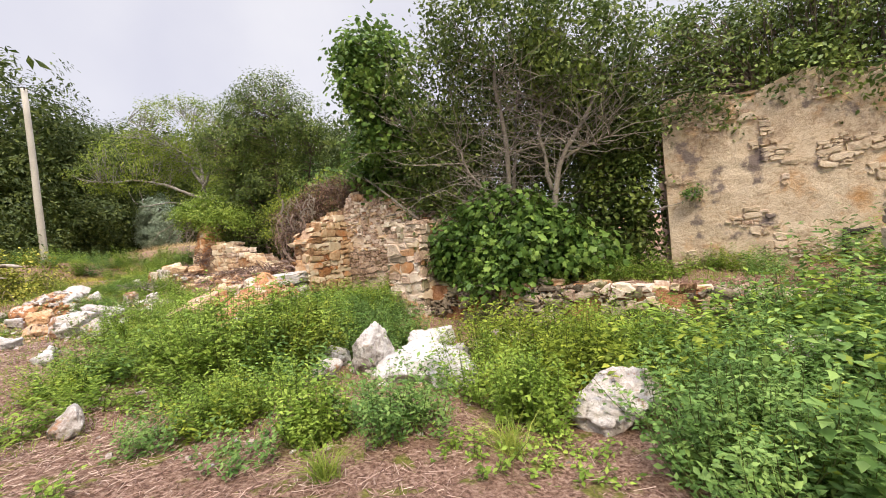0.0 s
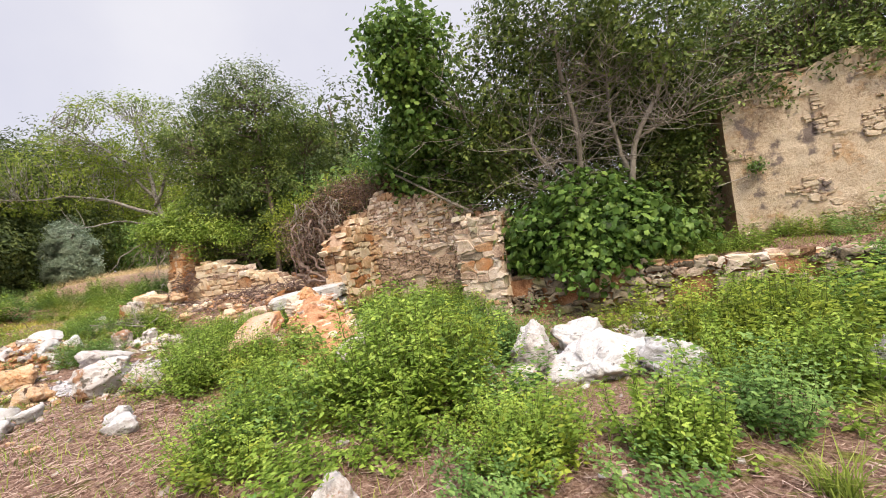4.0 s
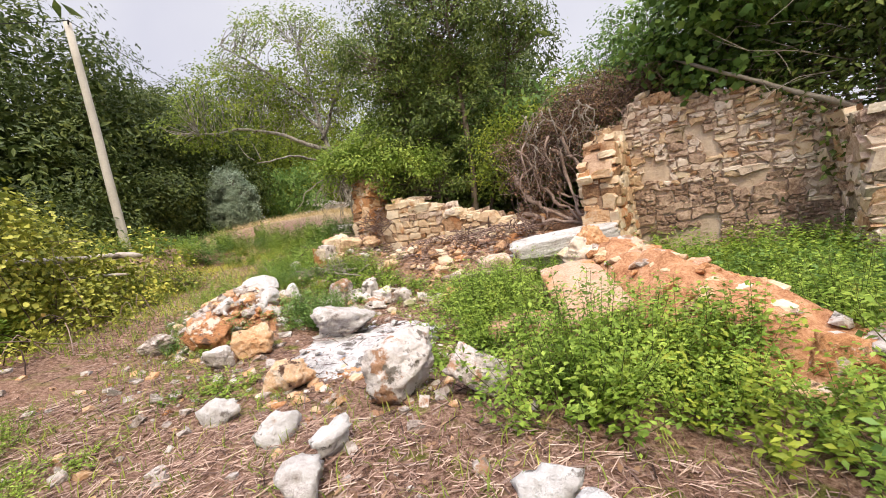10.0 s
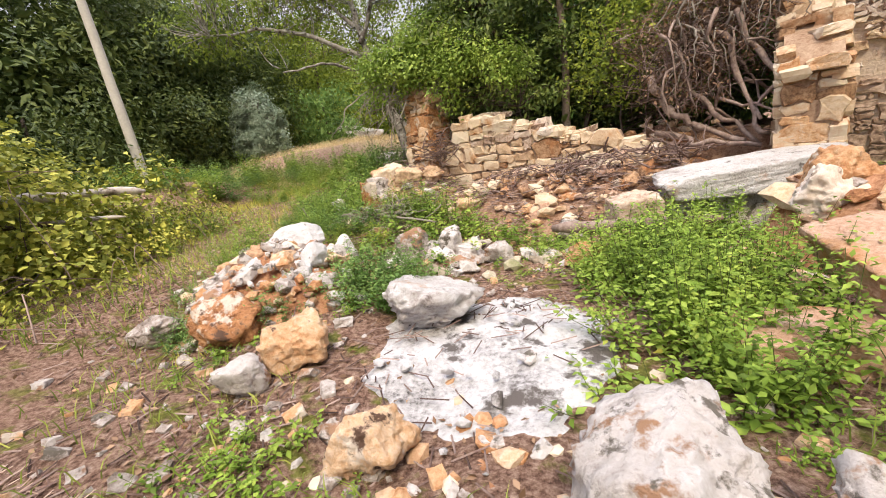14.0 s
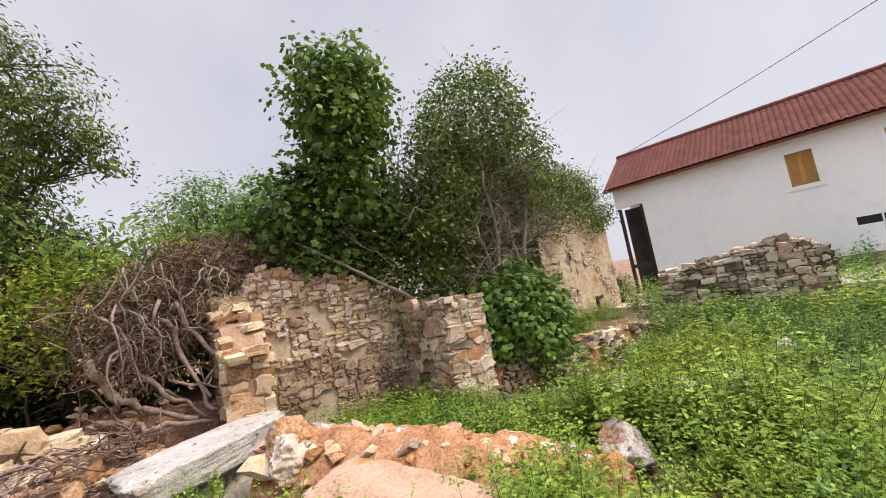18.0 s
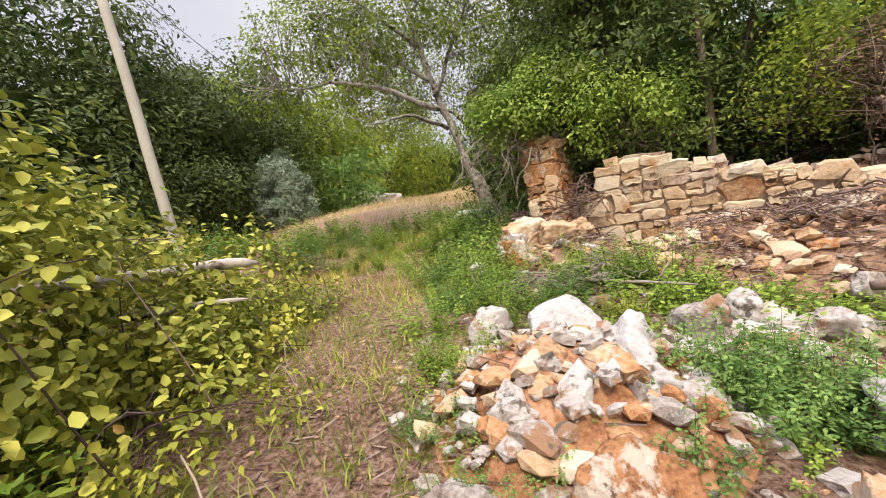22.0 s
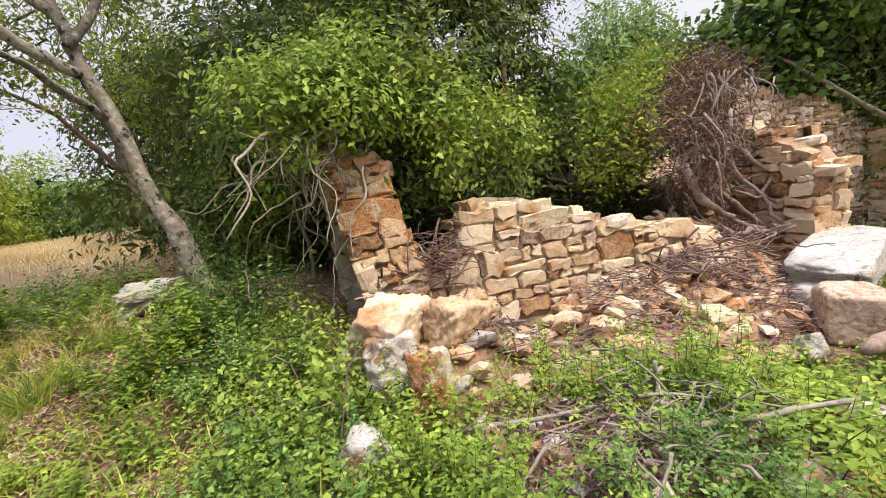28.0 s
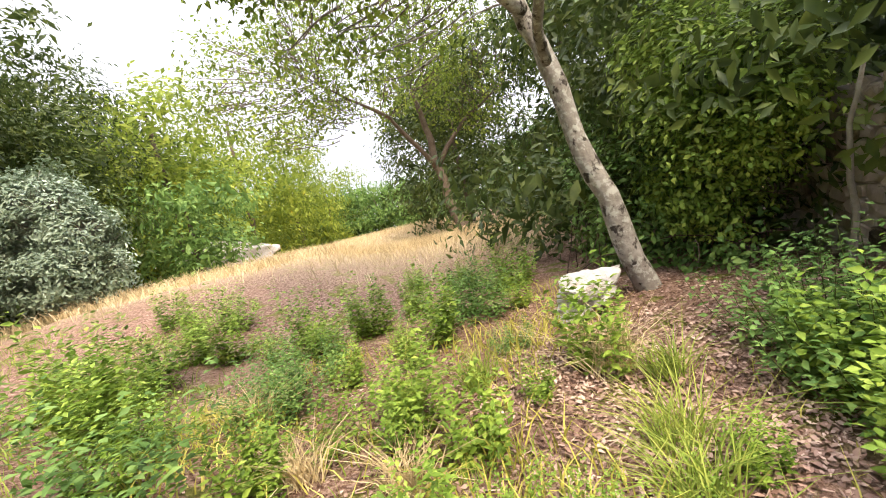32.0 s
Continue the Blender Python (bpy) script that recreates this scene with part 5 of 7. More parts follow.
# ---- trees, shrubs and climbers ----
def in_blobs(blobs, n, r, shell=2.0):
    """Places inside a set of ellipsoids, denser towards the skin, and the way outwards."""
    vol = np.array([b[3] * b[4] * b[5] for b in blobs])
    k = r.choice(len(blobs), n, p=vol / vol.sum())
    bl = np.array(blobs)[k]
    d = unit(r.normal(0, 1, (n, 3)))
    q = r.uniform(0, 1, (n, 1)) ** (1 / (3 + shell))
    return bl[:, :3] + d * q * bl[:, 3:], d


def plant(name, base, limbs, blobs, clumps, per, size, shape, bark, leaf, label, category, seed, spread=0.3, twig=0.014, limb_names="limb", group="", up=0.6, droop=0.3, twigs=True, outward=0.5, heart=0):
    """A tree or shrub: limbs, a twig to every clump, and the clumps' leaves as one crown; heart: larger leaves added
    deep inside to block light.
    """
    r = np.random.default_rng(seed)
    w = thing(name, base, label, category, group)
    pts = []
    for k, (line, r0, r1) in enumerate(limbs):
        n = max(8, int(len(line) * 5))
        p = bend(line, n, 0.02 + r0 * 0.12, r)
        part("trunk" if k == 0 else limb_names, tube(p, np.linspace(r0, r1, n) * r.uniform(0.92, 1.08, n), 10 if r0 > 0.06 else 6), bark, w)
        pts.append(p[n // 3:])
    pts = np.concatenate(pts)
    c, d = in_blobs(blobs, clumps, r)
    if twigs:
        tw = []
        for p in c:
            dd = np.linalg.norm(pts - p, axis=1) + np.maximum(0, pts[:, 2] - p[2]) * 1.5
            q = pts[int(np.argmin(dd))]
            gap = np.linalg.norm(q - p)
            q = q if gap < 0.9 else p + (q - p) * 0.9 / gap
            mid = (p + q) / 2 + r.normal(0, 0.12, 3)
            tw.append(tube(bend([q, mid, p], 5, 0.02, r), np.linspace(twig, twig * 0.35, 5), 3, False))
        part("twig_work", join(tw), bark, w, kind="stuff")
    at = np.repeat(c, per, 0) + r.normal(0, spread, (clumps * per, 3)) * np.array([1, 1, 0.75])
    crown = [leaves(at, size, shape, up, droop, np.repeat(d, per, 0) * outward, r)]
    # oversized inner leaves, added to deepen the crown's shade
    if heart:
        small = [b[:3] + tuple(0.66 * q for q in b[3:]) for b in blobs]
        crown.append(leaves(in_blobs(small, heart, r, 0.0)[0], size * 2.3, shape, 0.3, 0.3, None, r))
    part("crown", join(crown), leaf, w, kind="stuff")
    return w


# evergreen laurel behind the front wall
plant("laurel_tree", (-5.8, 14.7, 0.95),
      [([(-5.8, 14.7, 0.9), (-5.75, 14.65, 2.5), (-5.65, 14.6, 4.2), (-5.7, 14.8, 6.4)], 0.085, 0.03), ([(-5.5, 14.9, 0.9), (-5.0, 14.9, 2.8), (-4.4, 14.8, 4.8)], 0.06, 0.02),
       ([(-6.2, 14.9, 0.9), (-6.8, 15.0, 3), (-7.2, 15.1, 5.2)], 0.06, 0.02)],
      [(-5.8, 14.8, 6.1, 1.5, 1.3, 1.8), (-4.5, 14.4, 5.9, 0.9, 0.8, 1.1), (-7.3, 15.2, 5.6, 1.3, 1.2, 1.8), (-5.8, 15.1, 3.9, 2.4, 1.0, 1.4), (-3.9, 14.1, 5.2, 0.5, 0.5, 0.7), (-5.9, 15.0, 2.4, 2.2, 0.8, 0.9)],
      800, 56, 0.105, LANCE, M_BARK, L_LAUREL, "dense dark evergreen laurel rising behind the front wall", "tree", 41, spread=0.15, up=0.5, outward=1.2, heart=900)
# undergrowth in the roofless rooms
plant("evergreen_shrub", (-6.6, 14.6, 0.95), [([(-6.6, 14.6, 0.9), (-6.6, 14.6, 2.0)], 0.03, 0.01), ([(-4.9, 14.3, 0.9), (-4.9, 14.2, 1.9)], 0.03, 0.01)],
      [(-6.8, 15.1, 2.2, 0.9, 0.5, 0.8), (-5.0, 15.1, 2.4, 0.9, 0.6, 0.8), (-7.6, 15.2, 2.4, 0.7, 0.6, 1.0), (-3.9, 14.3, 2.2, 0.8, 0.5, 0.9)], 220, 34, 0.10, LANCE, M_BARK, L_LAUREL, "dark evergreen undergrowth behind the front wall", "shrub", 42, spread=0.2, heart=200)

plant("evergreen_shrub", (-1.4, 14.6, 1.4), [([(-1.4, 14.6, 1.3), (-1.4, 14.6, 3.6)], 0.04, 0.015), ([(-2.3, 14.3, 1.3), (-2.4, 14.3, 3.2)], 0.03, 0.01)],
      [(-1.4, 14.6, 4.4, 1.0, 0.8, 1.15), (-2.5, 14.3, 3.6, 0.8, 0.7, 1.1), (-0.2, 14.3, 4.6, 1.0, 0.7, 1.2), (-3.2, 14.0, 2.6, 0.7, 0.6, 0.9), (-1.4, 14.6, 2.8, 1.3, 0.7, 1.0)], 460, 34, 0.10, OVAL, M_BARK, L_WEEDD, "leafy green bush behind the dry brambles", "shrub", 142, spread=0.18, up=0.8, outward=1.2, heart=200)
# leafy filler added to make the shaded room interior dark
plant("evergreen_shrub", (-3.6, 14.6, 1.0), [([(-3.6, 14.6, 0.9), (-3.6, 14.6, 2.6)], 0.03, 0.01)],
      [(-3.6, 14.6, 2.0, 0.9, 0.6, 1.0), (-2.6, 14.9, 2.4, 0.9, 0.6, 1.0), (-4.8, 15.0, 1.9, 0.9, 0.5, 0.9)], 200, 30, 0.11, LANCE, M_BARK, L_LAUREL, "dark leafy mass behind the roots, added as shade of the roofless room", "shrub", 143, spread=0.2, heart=260)

# climber over the end pier
plant("climbing_vine", (-8.3, 15.0, 0.9), [([(-8.4, 15.0, 0.9), (-8.5, 14.9, 2.6), (-8.3, 14.6, 3.4)], 0.05, 0.02), ([(-8.3, 16.4, 0.9), (-8.5, 16.0, 2.8)], 0.03, 0.015)],
      [(-8.9, 14.9, 3.25, 0.6, 0.5, 0.35), (-8.1, 14.7, 3.5, 0.6, 0.5, 0.4), (-9.3, 14.6, 2.95, 0.25, 0.25, 0.4), (-8.2, 16.9, 3.0, 0.5, 0.5, 0.8), (-7.6, 14.2, 3.05, 0.5, 0.35, 0.4), (-6.9, 13.9, 2.7, 0.4, 0.3, 0.4), (-7.9, 13.9, 2.6, 0.2, 0.2, 0.45), (-8.6, 14.5, 3.05, 0.55, 0.4, 0.3), (-8.3, 17.4, 2.5, 0.5, 0.5, 0.9), (-7.8, 15.7, 3.8, 0.7, 0.6, 0.45), (-8.2, 17.6, 3.5, 0.5, 0.5, 0.6)],
      760, 40, 0.08, OVAL, M_TWIG, L_VINE, "bright green climber spilling over the end pier", "climber", 43, spread=0.14, up=0.9, droop=0.7, twigs=False, outward=1.0)

# lichened tree by the meadow
plant("walnut_tree", (-9.6, 17.15, 1.15),
      [([(-9.2, 17.4, 0.95), (-9.42, 17.43, 1.8), (-9.62, 17.48, 2.95), (-9.97, 17.54, 4.17), (-10.07, 17.69, 5.3), (-10.3, 17.8, 7.4)], 0.12, 0.045),
       ([(-9.05, 17.55, 0.95), (-9.42, 17.6, 2.3), (-9.75, 17.6, 3.5)], 0.07, 0.045),
       ([(-10.0, 17.45, 4.1), (-10.9, 16.9, 4.6), (-12.0, 16.4, 4.9), (-13.0, 16.0, 4.8)], 0.07, 0.02), ([(-10.1, 17.55, 4.8), (-11.0, 18.2, 5.9), (-12.2, 18.8, 6.6)], 0.06, 0.02),
       ([(-10.05, 17.5, 4.4), (-9.3, 17.2, 5.5), (-8.6, 17.0, 6.4)], 0.06, 0.02), ([(-10.2, 17.6, 5.6), (-11.2, 17.0, 6.6), (-12.2, 16.6, 7.4)], 0.05, 0.02),
       ([(-9.9, 17.4, 3.6), (-10.6, 16.3, 3.9), (-11.4, 15.6, 3.7)], 0.05, 0.015)],
      [(-10.6, 17.7, 7.0, 2.2, 2.0, 1.5), (-12.3, 16.6, 5.6, 1.6, 1.4, 1.3), (-8.9, 17.3, 6.2, 1.3, 1.4, 1.3), (-11.5, 18.6, 6.2, 1.6, 1.4, 1.2), (-13.3, 16.2, 5.2, 0.9, 0.9, 0.8), (-12.9, 18.2, 6.6, 1.2, 1.0, 1.0), (-11.2, 18.4, 4.8, 1.4, 1.1, 0.7)],
      820, 20, 0.1, OVAL, M_LICHEN, L_WALNUT, "open-crowned tree with a grey lichened leaning trunk", "tree", 44, spread=0.14, up=0.8, droop=0.8, outward=0.9)
plant("orchard_tree", (-8.2, 25.0, 1.95),
      [([(-8.1, 25.0, 1.8), (-8.25, 25.3, 3.0), (-8.35, 25.5, 4.2), (-8.6, 25.4, 6.2)], 0.19, 0.06), ([(-8.35, 25.4, 4.0), (-9.6, 25.0, 5.6), (-11.2, 24.7, 6.5)], 0.08, 0.02),
       ([(-8.35, 25.4, 4.0), (-7.4, 25.2, 5.2), (-6.2, 25.3, 5.8)], 0.08, 0.02)],
      [(-9.4, 25.1, 7.6, 3.2, 2.4, 2.1), (-12.4, 24.7, 6.4, 2.0, 1.6, 1.5), (-6.6, 25.2, 6.4, 1.9, 1.6, 1.5)], 560, 24, 0.12, OVAL, M_BARK, L_WALNUT,
      "spreading orchard tree with a leaning dark trunk", "tree", 45, spread=0.26, droop=0.8)

# fig tree and fig bush
plant("fig_tree", (-1.0, 12.1, 1.5),
      [([(-0.9, 12.2, 1.4), (-1.1, 12.0, 3.2), (-1.3, 11.3, 5.0), (-1.4, 10.9, 6.6)], 0.09, 0.03), ([(-0.8, 12.2, 1.4), (0.2, 12, 3.2), (0.6, 11.8, 4.6)], 0.07, 0.02),
       ([(-1.1, 12.1, 2.6), (-1.7, 12.5, 3.4), (-2.0, 12.8, 4.0)], 0.06, 0.02)],
      [(-1.4, 10.9, 6.0, 1.0, 0.85, 1.1), (-1.1, 11.2, 4.6, 1.0, 0.8, 1.0), (-1.7, 12.1, 4.0, 0.9, 0.7, 0.8), (0.1, 11.1, 3.8, 0.9, 0.7, 0.8), (-0.6, 11.9, 3.1, 1.5, 0.5, 0.7), (-1.9, 12.9, 3.6, 0.7, 0.6, 0.6)],
      760, 17, 0.125, LOBED, M_TWIG, L_FIG, "tall fig tree with broad lobed leaves above the back wall", "tree", 46, spread=0.22, droop=0.7, up=0.5)
plant("fig_bush", (1.4, 8.9, 0.3), [([(1.3, 9.0, 0.25), (1.2, 8.8, 1.0), (1.1, 8.6, 1.6)], 0.05, 0.02), ([(1.6, 9.0, 0.25), (2.0, 8.7, 1.1)], 0.04, 0.02)],
      [(1.0, 8.95, 1.15, 0.95, 0.6, 0.75), (2.0, 8.5, 1.05, 0.95, 0.6, 0.75), (1.4, 8.8, 1.75, 0.9, 0.6, 0.5), (0.3, 9.4, 1.0, 0.6, 0.5, 0.7), (2.9, 8.4, 0.75, 0.6, 0.5, 0.5), (1.2, 8.2, 0.5, 0.9, 0.3, 0.4)],
      520, 16, 0.14, LOBED, M_TWIG, L_FIG, "low fig bush with large dark green lobed leaves", "shrub", 47, spread=0.2, droop=0.6, up=0.4, outward=0.8)


# twiggy half-bare trees above the fig bush
def twiggy(name, base, stems, fan, label, seed, blobs, nleaf):
    r = np.random.default_rng(seed)
    w = thing(name, base, label, "tree")
    tips = []
    for line, r0 in stems:
        p = bend(line, 12, 0.04, r)
        part("stem", tube(p, np.linspace(r0, r0 * 0.45, 12), 8), M_TWIG, w)
        tips.append(p)
    fine = []
    for p in tips:
        for _ in range(fan):
            q = p[int(r.integers(4, 12))]
            d = unit(np.array([r.normal(0, 1), r.normal(0, 0.8), r.uniform(-0.1, 1.3)]))
            ln = r.uniform(0.9, 2.1)
            e = q + d * ln + np.array([0, 0, -0.15])
            b = bend([q, (q + e) / 2 + r.normal(0, 0.12, 3), e], 7, 0.03, r)
            fine.append(tube(b, np.linspace(0.012, 0.003, 7), 4, False))
            for _ in range(4):
                s = b[int(r.integers(2, 7))]
                e2 = s + unit(d + r.normal(0, 0.7, 3)) * r.uniform(0.3, 0.9)
                fine.append(tube(bend([s, e2], 4, 0.02, r), np.linspace(0.006, 0.002, 4), 3, False))
    part("twig_work", join(fine), M_TWIG, w, kind="stuff", label="bare grey twigs")
    c, d = in_blobs(blobs, nleaf // 20, r)
    at = np.repeat(c, 20, 0) + r.normal(0, 0.2, (len(c) * 20, 3))
    part("crown", leaves(at, 0.12, OVAL, 0.5, 0.5, np.repeat(d, 20, 0) * 0.4, r), L_LAUREL, w, kind="stuff")


twiggy("twiggy_tree", (1.6, 9.2, 0.3), [([(1.6, 9.2, 0.3), (1.65, 9.05, 2.2), (1.6, 9.0, 3.2), (1.5, 9.1, 5.4)], 0.075), ([(1.5, 9.3, 0.3), (1.1, 9.2, 2.4), (0.5, 9.1, 3.3)], 0.05), ([(1.6, 9.2, 0.3), (1.8, 9.5, 2.6), (2.1, 9.3, 5.4)], 0.05)],
       42, "half-bare grey twiggy tree above the fig bush", 51, [(1.5, 9.0, 6.0, 1.5, 1.2, 1.2), (0.3, 9.6, 4.8, 0.9, 0.8, 1.2), (1.6, 10.0, 4.2, 1.6, 0.7, 1.6), (0.3, 9.9, 3.2, 0.9, 0.6, 0.8)], 16000)
twiggy("twiggy_tree", (2.4, 8.9, 0.3), [([(2.3, 8.9, 0.3), (2.45, 8.7, 2.2), (2.75, 8.6, 2.9), (3.2, 8.5, 3.6), (3.6, 8.5, 4.4)], 0.08), ([(2.45, 8.7, 2.2), (2.3, 8.8, 3.2), (2.4, 8.9, 4.3)], 0.05), ([(2.7, 8.6, 2.85), (3.5, 8.2, 3.1)], 0.035)],
       40, "leaning grey twiggy tree with forked stems", 52, [(3.3, 8.6, 5.1, 1.3, 1.1, 1.1), (2.7, 9.7, 4.4, 1.5, 0.8, 1.6), (3.9, 9.0, 4.0, 0.8, 0.8, 0.9)], 14000)
twiggy("twiggy_tree", (0.3, 10.9, 1.3), [([(0.3, 10.9, 1.2), (0.2, 10.7, 2.6), (-0.2, 10.5, 3.8), (-0.5, 10.3, 4.8)], 0.05), ([(0.4, 10.8, 1.2), (0.7, 10.4, 2.8), (0.6, 10.0, 4.2)], 0.045)],
       34, "bare grey branches among the fig leaves", 54, [(0.3, 10.6, 3.6, 1.0, 0.5, 1.0)], 2600)
plant("background_shrub", (4.0, 9.6, 0.3), [([(4.0, 9.6, 0.3), (4.0, 9.6, 2.6)], 0.04, 0.02)], [(3.8, 9.5, 1.7, 0.9, 0.35, 1.6), (4.1, 9.4, 3.3, 0.8, 0.35, 1.1), (4.55, 9.3, 1.6, 0.35, 0.35, 1.5), (4.6, 9.3, 3.2, 0.35, 0.35, 0.9), (3.4, 9.9, 4.6, 1.0, 0.4, 0.8)], 460, 40, 0.13, OVAL, M_BARK, L_LAUREL,
      "dark leafy thicket beside the plastered wall", "shrub", 148, spread=0.2)
plant("background_shrub", (1.5, 10.8, 0.3), [([(1.4, 10.8, 0.3), (1.4, 10.8, 2.2)], 0.04, 0.02)],
      [(0.4, 10.6, 1.8, 1.2, 0.5, 1.2), (2.0, 10.4, 1.9, 1.4, 0.5, 1.3), (3.3, 9.8, 2.2, 1.0, 0.5, 1.4), (-0.2, 11.3, 2.6, 0.9, 0.4, 0.6), (4.3, 9.3, 1.9, 0.5, 0.5, 1.6), (3.6, 9.6, 3.6, 0.8, 0.5, 0.8), (2.4, 10.0, 3.4, 1.3, 0.4, 0.9), (0.8, 10.2, 3.4, 1.0, 0.4, 0.8)], 560, 30, 0.12, OVAL, M_BARK, L_LAUREL, "dark leafy thicket behind the fig bush", "shrub", 48, spread=0.24)

plant("background_shrub", (9.6, 6.9, 0.4), [([(9.6, 6.9, 0.3), (9.6, 6.9, 1.2)], 0.03, 0.015)], [(9.6, 6.9, 1.0, 0.5, 0.8, 0.7), (9.9, 6.3, 0.8, 0.4, 0.5, 0.5)], 120, 30, 0.09, OVAL, M_BARK, L_LAUREL,
      "dark shrub beside the farmhouse bay", "shrub", 149, spread=0.15)

# ivy hanging over the plastered wall
iv = [tuple(np.array(PM @ Vector((s, 0.1 + 0.25 * (k % 2), 3.75 + 0.16 * math.sin(3 * s)))) ) + (0.6, 0.5, 0.55 + 0.12 * math.cos(5 * s)) for k, s in enumerate(np.linspace(0.0, 4.6, 9))]
iv += [tuple(np.array(PM @ Vector((s, 0.8, 4.8)))) + (0.95, 0.8, 1.1) for s in np.linspace(0.2, 4.6, 6)]
iv += [tuple(np.array(PM @ Vector((-0.3, 0.2, 3.3)))) + (0.45, 0.4, 0.6)]
plant("ivy_mass", tuple(PM @ Vector((1.0, 0.3, 3.6))), [([tuple(PM @ Vector((0.1, 0.2, 3.6))), tuple(PM @ Vector((2.4, 0.3, 3.9))), tuple(PM @ Vector((4.5, 0.2, 3.8)))], 0.04, 0.02)],
      iv, 800, 38, 0.11, OVAL, M_BARK, L_LAUREL, "thick ivy crowning the plastered wall", "climber", 49, spread=0.2, droop=0.8)
plant("wall_plant", tuple(PM @ Vector((0.45, -0.12, 1.75))), [([tuple(PM @ Vector((0.45, 0.0, 1.7))), tuple(PM @ Vector((0.45, -0.2, 1.8)))], 0.012, 0.006)],
      [tuple(PM @ Vector((0.45, -0.16, 1.85))) + (0.16, 0.1, 0.14)], 16, 14, 0.07, OVAL, M_TWIG, L_WEEDD, "small plant rooted in the plastered wall", "plant", 50, spread=0.06)
log([tuple(PM @ Vector((-0.4, -0.3, 1.55))), tuple(PM @ Vector((0.3, -0.25, 1.68)))], 0.012, 0.008, "thin dead branch against the plastered wall", M_TWIG, "branch")

# silver shrub, brambles, hedges
plant("olive_bush", (-17.7, 25.6, lie1(-17.7, 25.6)), [([(-17.7, 25.6, 2.2), (-17.7, 25.6, 4.4)], 0.08, 0.02), ([(-17.4, 25.5, 2.2), (-16.9, 25.4, 4.0)], 0.05, 0.015), ([(-17.9, 25.6, 2.2), (-18.5, 25.7, 4.1)], 0.05, 0.015)],
      [(-17.7, 25.6, 4.6, 0.9, 0.9, 1.0), (-17.0, 25.4, 4.0, 0.7, 0.7, 0.8), (-18.5, 25.8, 4.1, 0.7, 0.7, 0.9), (-17.7, 25.4, 3.2, 1.25, 0.9, 0.7), (-17.4, 25.6, 5.5, 0.35, 0.35, 0.5), (-18.1, 25.6, 5.3, 0.4, 0.4, 0.5), (-16.6, 25.3, 3.1, 0.45, 0.45, 0.6), (-18.9, 25.8, 3.2, 0.45, 0.45, 0.6)],
      520, 54, 0.12, LANCE, M_TWIG, L_OLIVE, "rounded silver-green olive bush", "shrub", 53, spread=0.12, up=0.7, droop=-0.6, outward=1.4, heart=300)


def canes(lines, rad, mat, w, name, label, n=7):
    part(name, join([tube(p, np.linspace(rad, rad * 0.4, len(p)), 4, False) for p in lines]), mat, w, label, kind="stuff")


def bramble(at, blobs, clumps, per, label, seed, leaf=L_BRAMBLE, size=0.07, ncane=160, shape=OVAL):
    r = np.random.default_rng(seed)
    w = thing("bramble_thicket", (at[0], at[1], lie1(*at)), label, "bramble")
    c, d = in_blobs(blobs, clumps, r, 3.0)
    c[:, 2] = np.maximum(c[:, 2], lie(c[:, 0], c[:, 1]) + 0.05)
    p = np.repeat(c, per, 0) + r.normal(0, 0.11, (clumps * per, 3))
    part("leafage", leaves(p, size, shape, 0.7, 0.3, np.repeat(d, per, 0) * 0.7, r), leaf, w, kind="stuff")
    ln = []
    for _ in range(ncane):
        a = c[int(r.integers(len(c)))]
        g = np.array([a[0] + r.normal(0, 0.5), a[1] + r.normal(0, 0.5), 0])
        g[2] = lie1(g[0], g[1])
        ln.append(bend([g, (a + g) / 2 + np.array([0, 0, 0.4]), a, a + np.array([r.normal(0, 0.3), r.normal(0, 0.3), -0.15])], 8, 0.03, r))
    canes(ln, 0.008, M_CANE, w, "cane_tangle", "arching brown canes")
    return w


bramble((-13.0, 10.6), [(-13.7, 10.6, 1.6, 1.5, 1.4, 1.3), (-13.0, 11.2, 1.3, 0.9, 1.0, 0.7), (-12.9, 9.3, 1.8, 1.1, 1.0, 1.4), (-14.2, 9.0, 2.1, 1.4, 1.2, 1.5), (-13.3, 7.0, 2.3, 0.6, 0.8, 1.6), (-11.9, 5.8, 1.5, 0.7, 0.7, 1.4), (-12.7, 6.3, 1.9, 0.7, 0.7, 1.4), (-13.4, 5.3, 2.0, 1.0, 1.0, 1.5), (-12.1, 10.0, 1.0, 0.6, 0.8, 0.55), (-12.4, 11.2, 1.2, 0.6, 0.8, 0.6), (-12.9, 12.4, 1.5, 0.8, 0.9, 0.75), (-13.5, 8.4, 2.5, 1.0, 1.0, 1.6), (-13.2, 9.8, 1.9, 1.0, 1.0, 1.4), (-14.6, 4.6, 1.8, 1.1, 1.0, 1.3), (-16.4, 10.0, 1.6, 1.5, 1.5, 1.3), (-15.2, 11.8, 1.9, 1.5, 1.3, 1.0), (-13.4, 8.3, 1.7, 1.0, 0.8, 1.3), (-14.0, 7.9, 2.1, 1.3, 0.8, 1.4), (-13.5, 7.4, 1.5, 0.5, 0.4, 1.1)],
        2700, 20, "tall bramble thicket with yellowing leaves", 61, size=0.085, shape=BROAD)
bramble((-9.6, 14.3), [(-9.7, 14.1, 0.95, 0.65, 0.6, 0.36), (-9.4, 14.9, 1.0, 0.4, 0.55, 0.36), (-10.0, 13.65, 0.85, 0.5, 0.45, 0.28)], 300, 20, "low spread of bright bramble leaves beside the pier", 62, L_VINE, 0.055, 40)
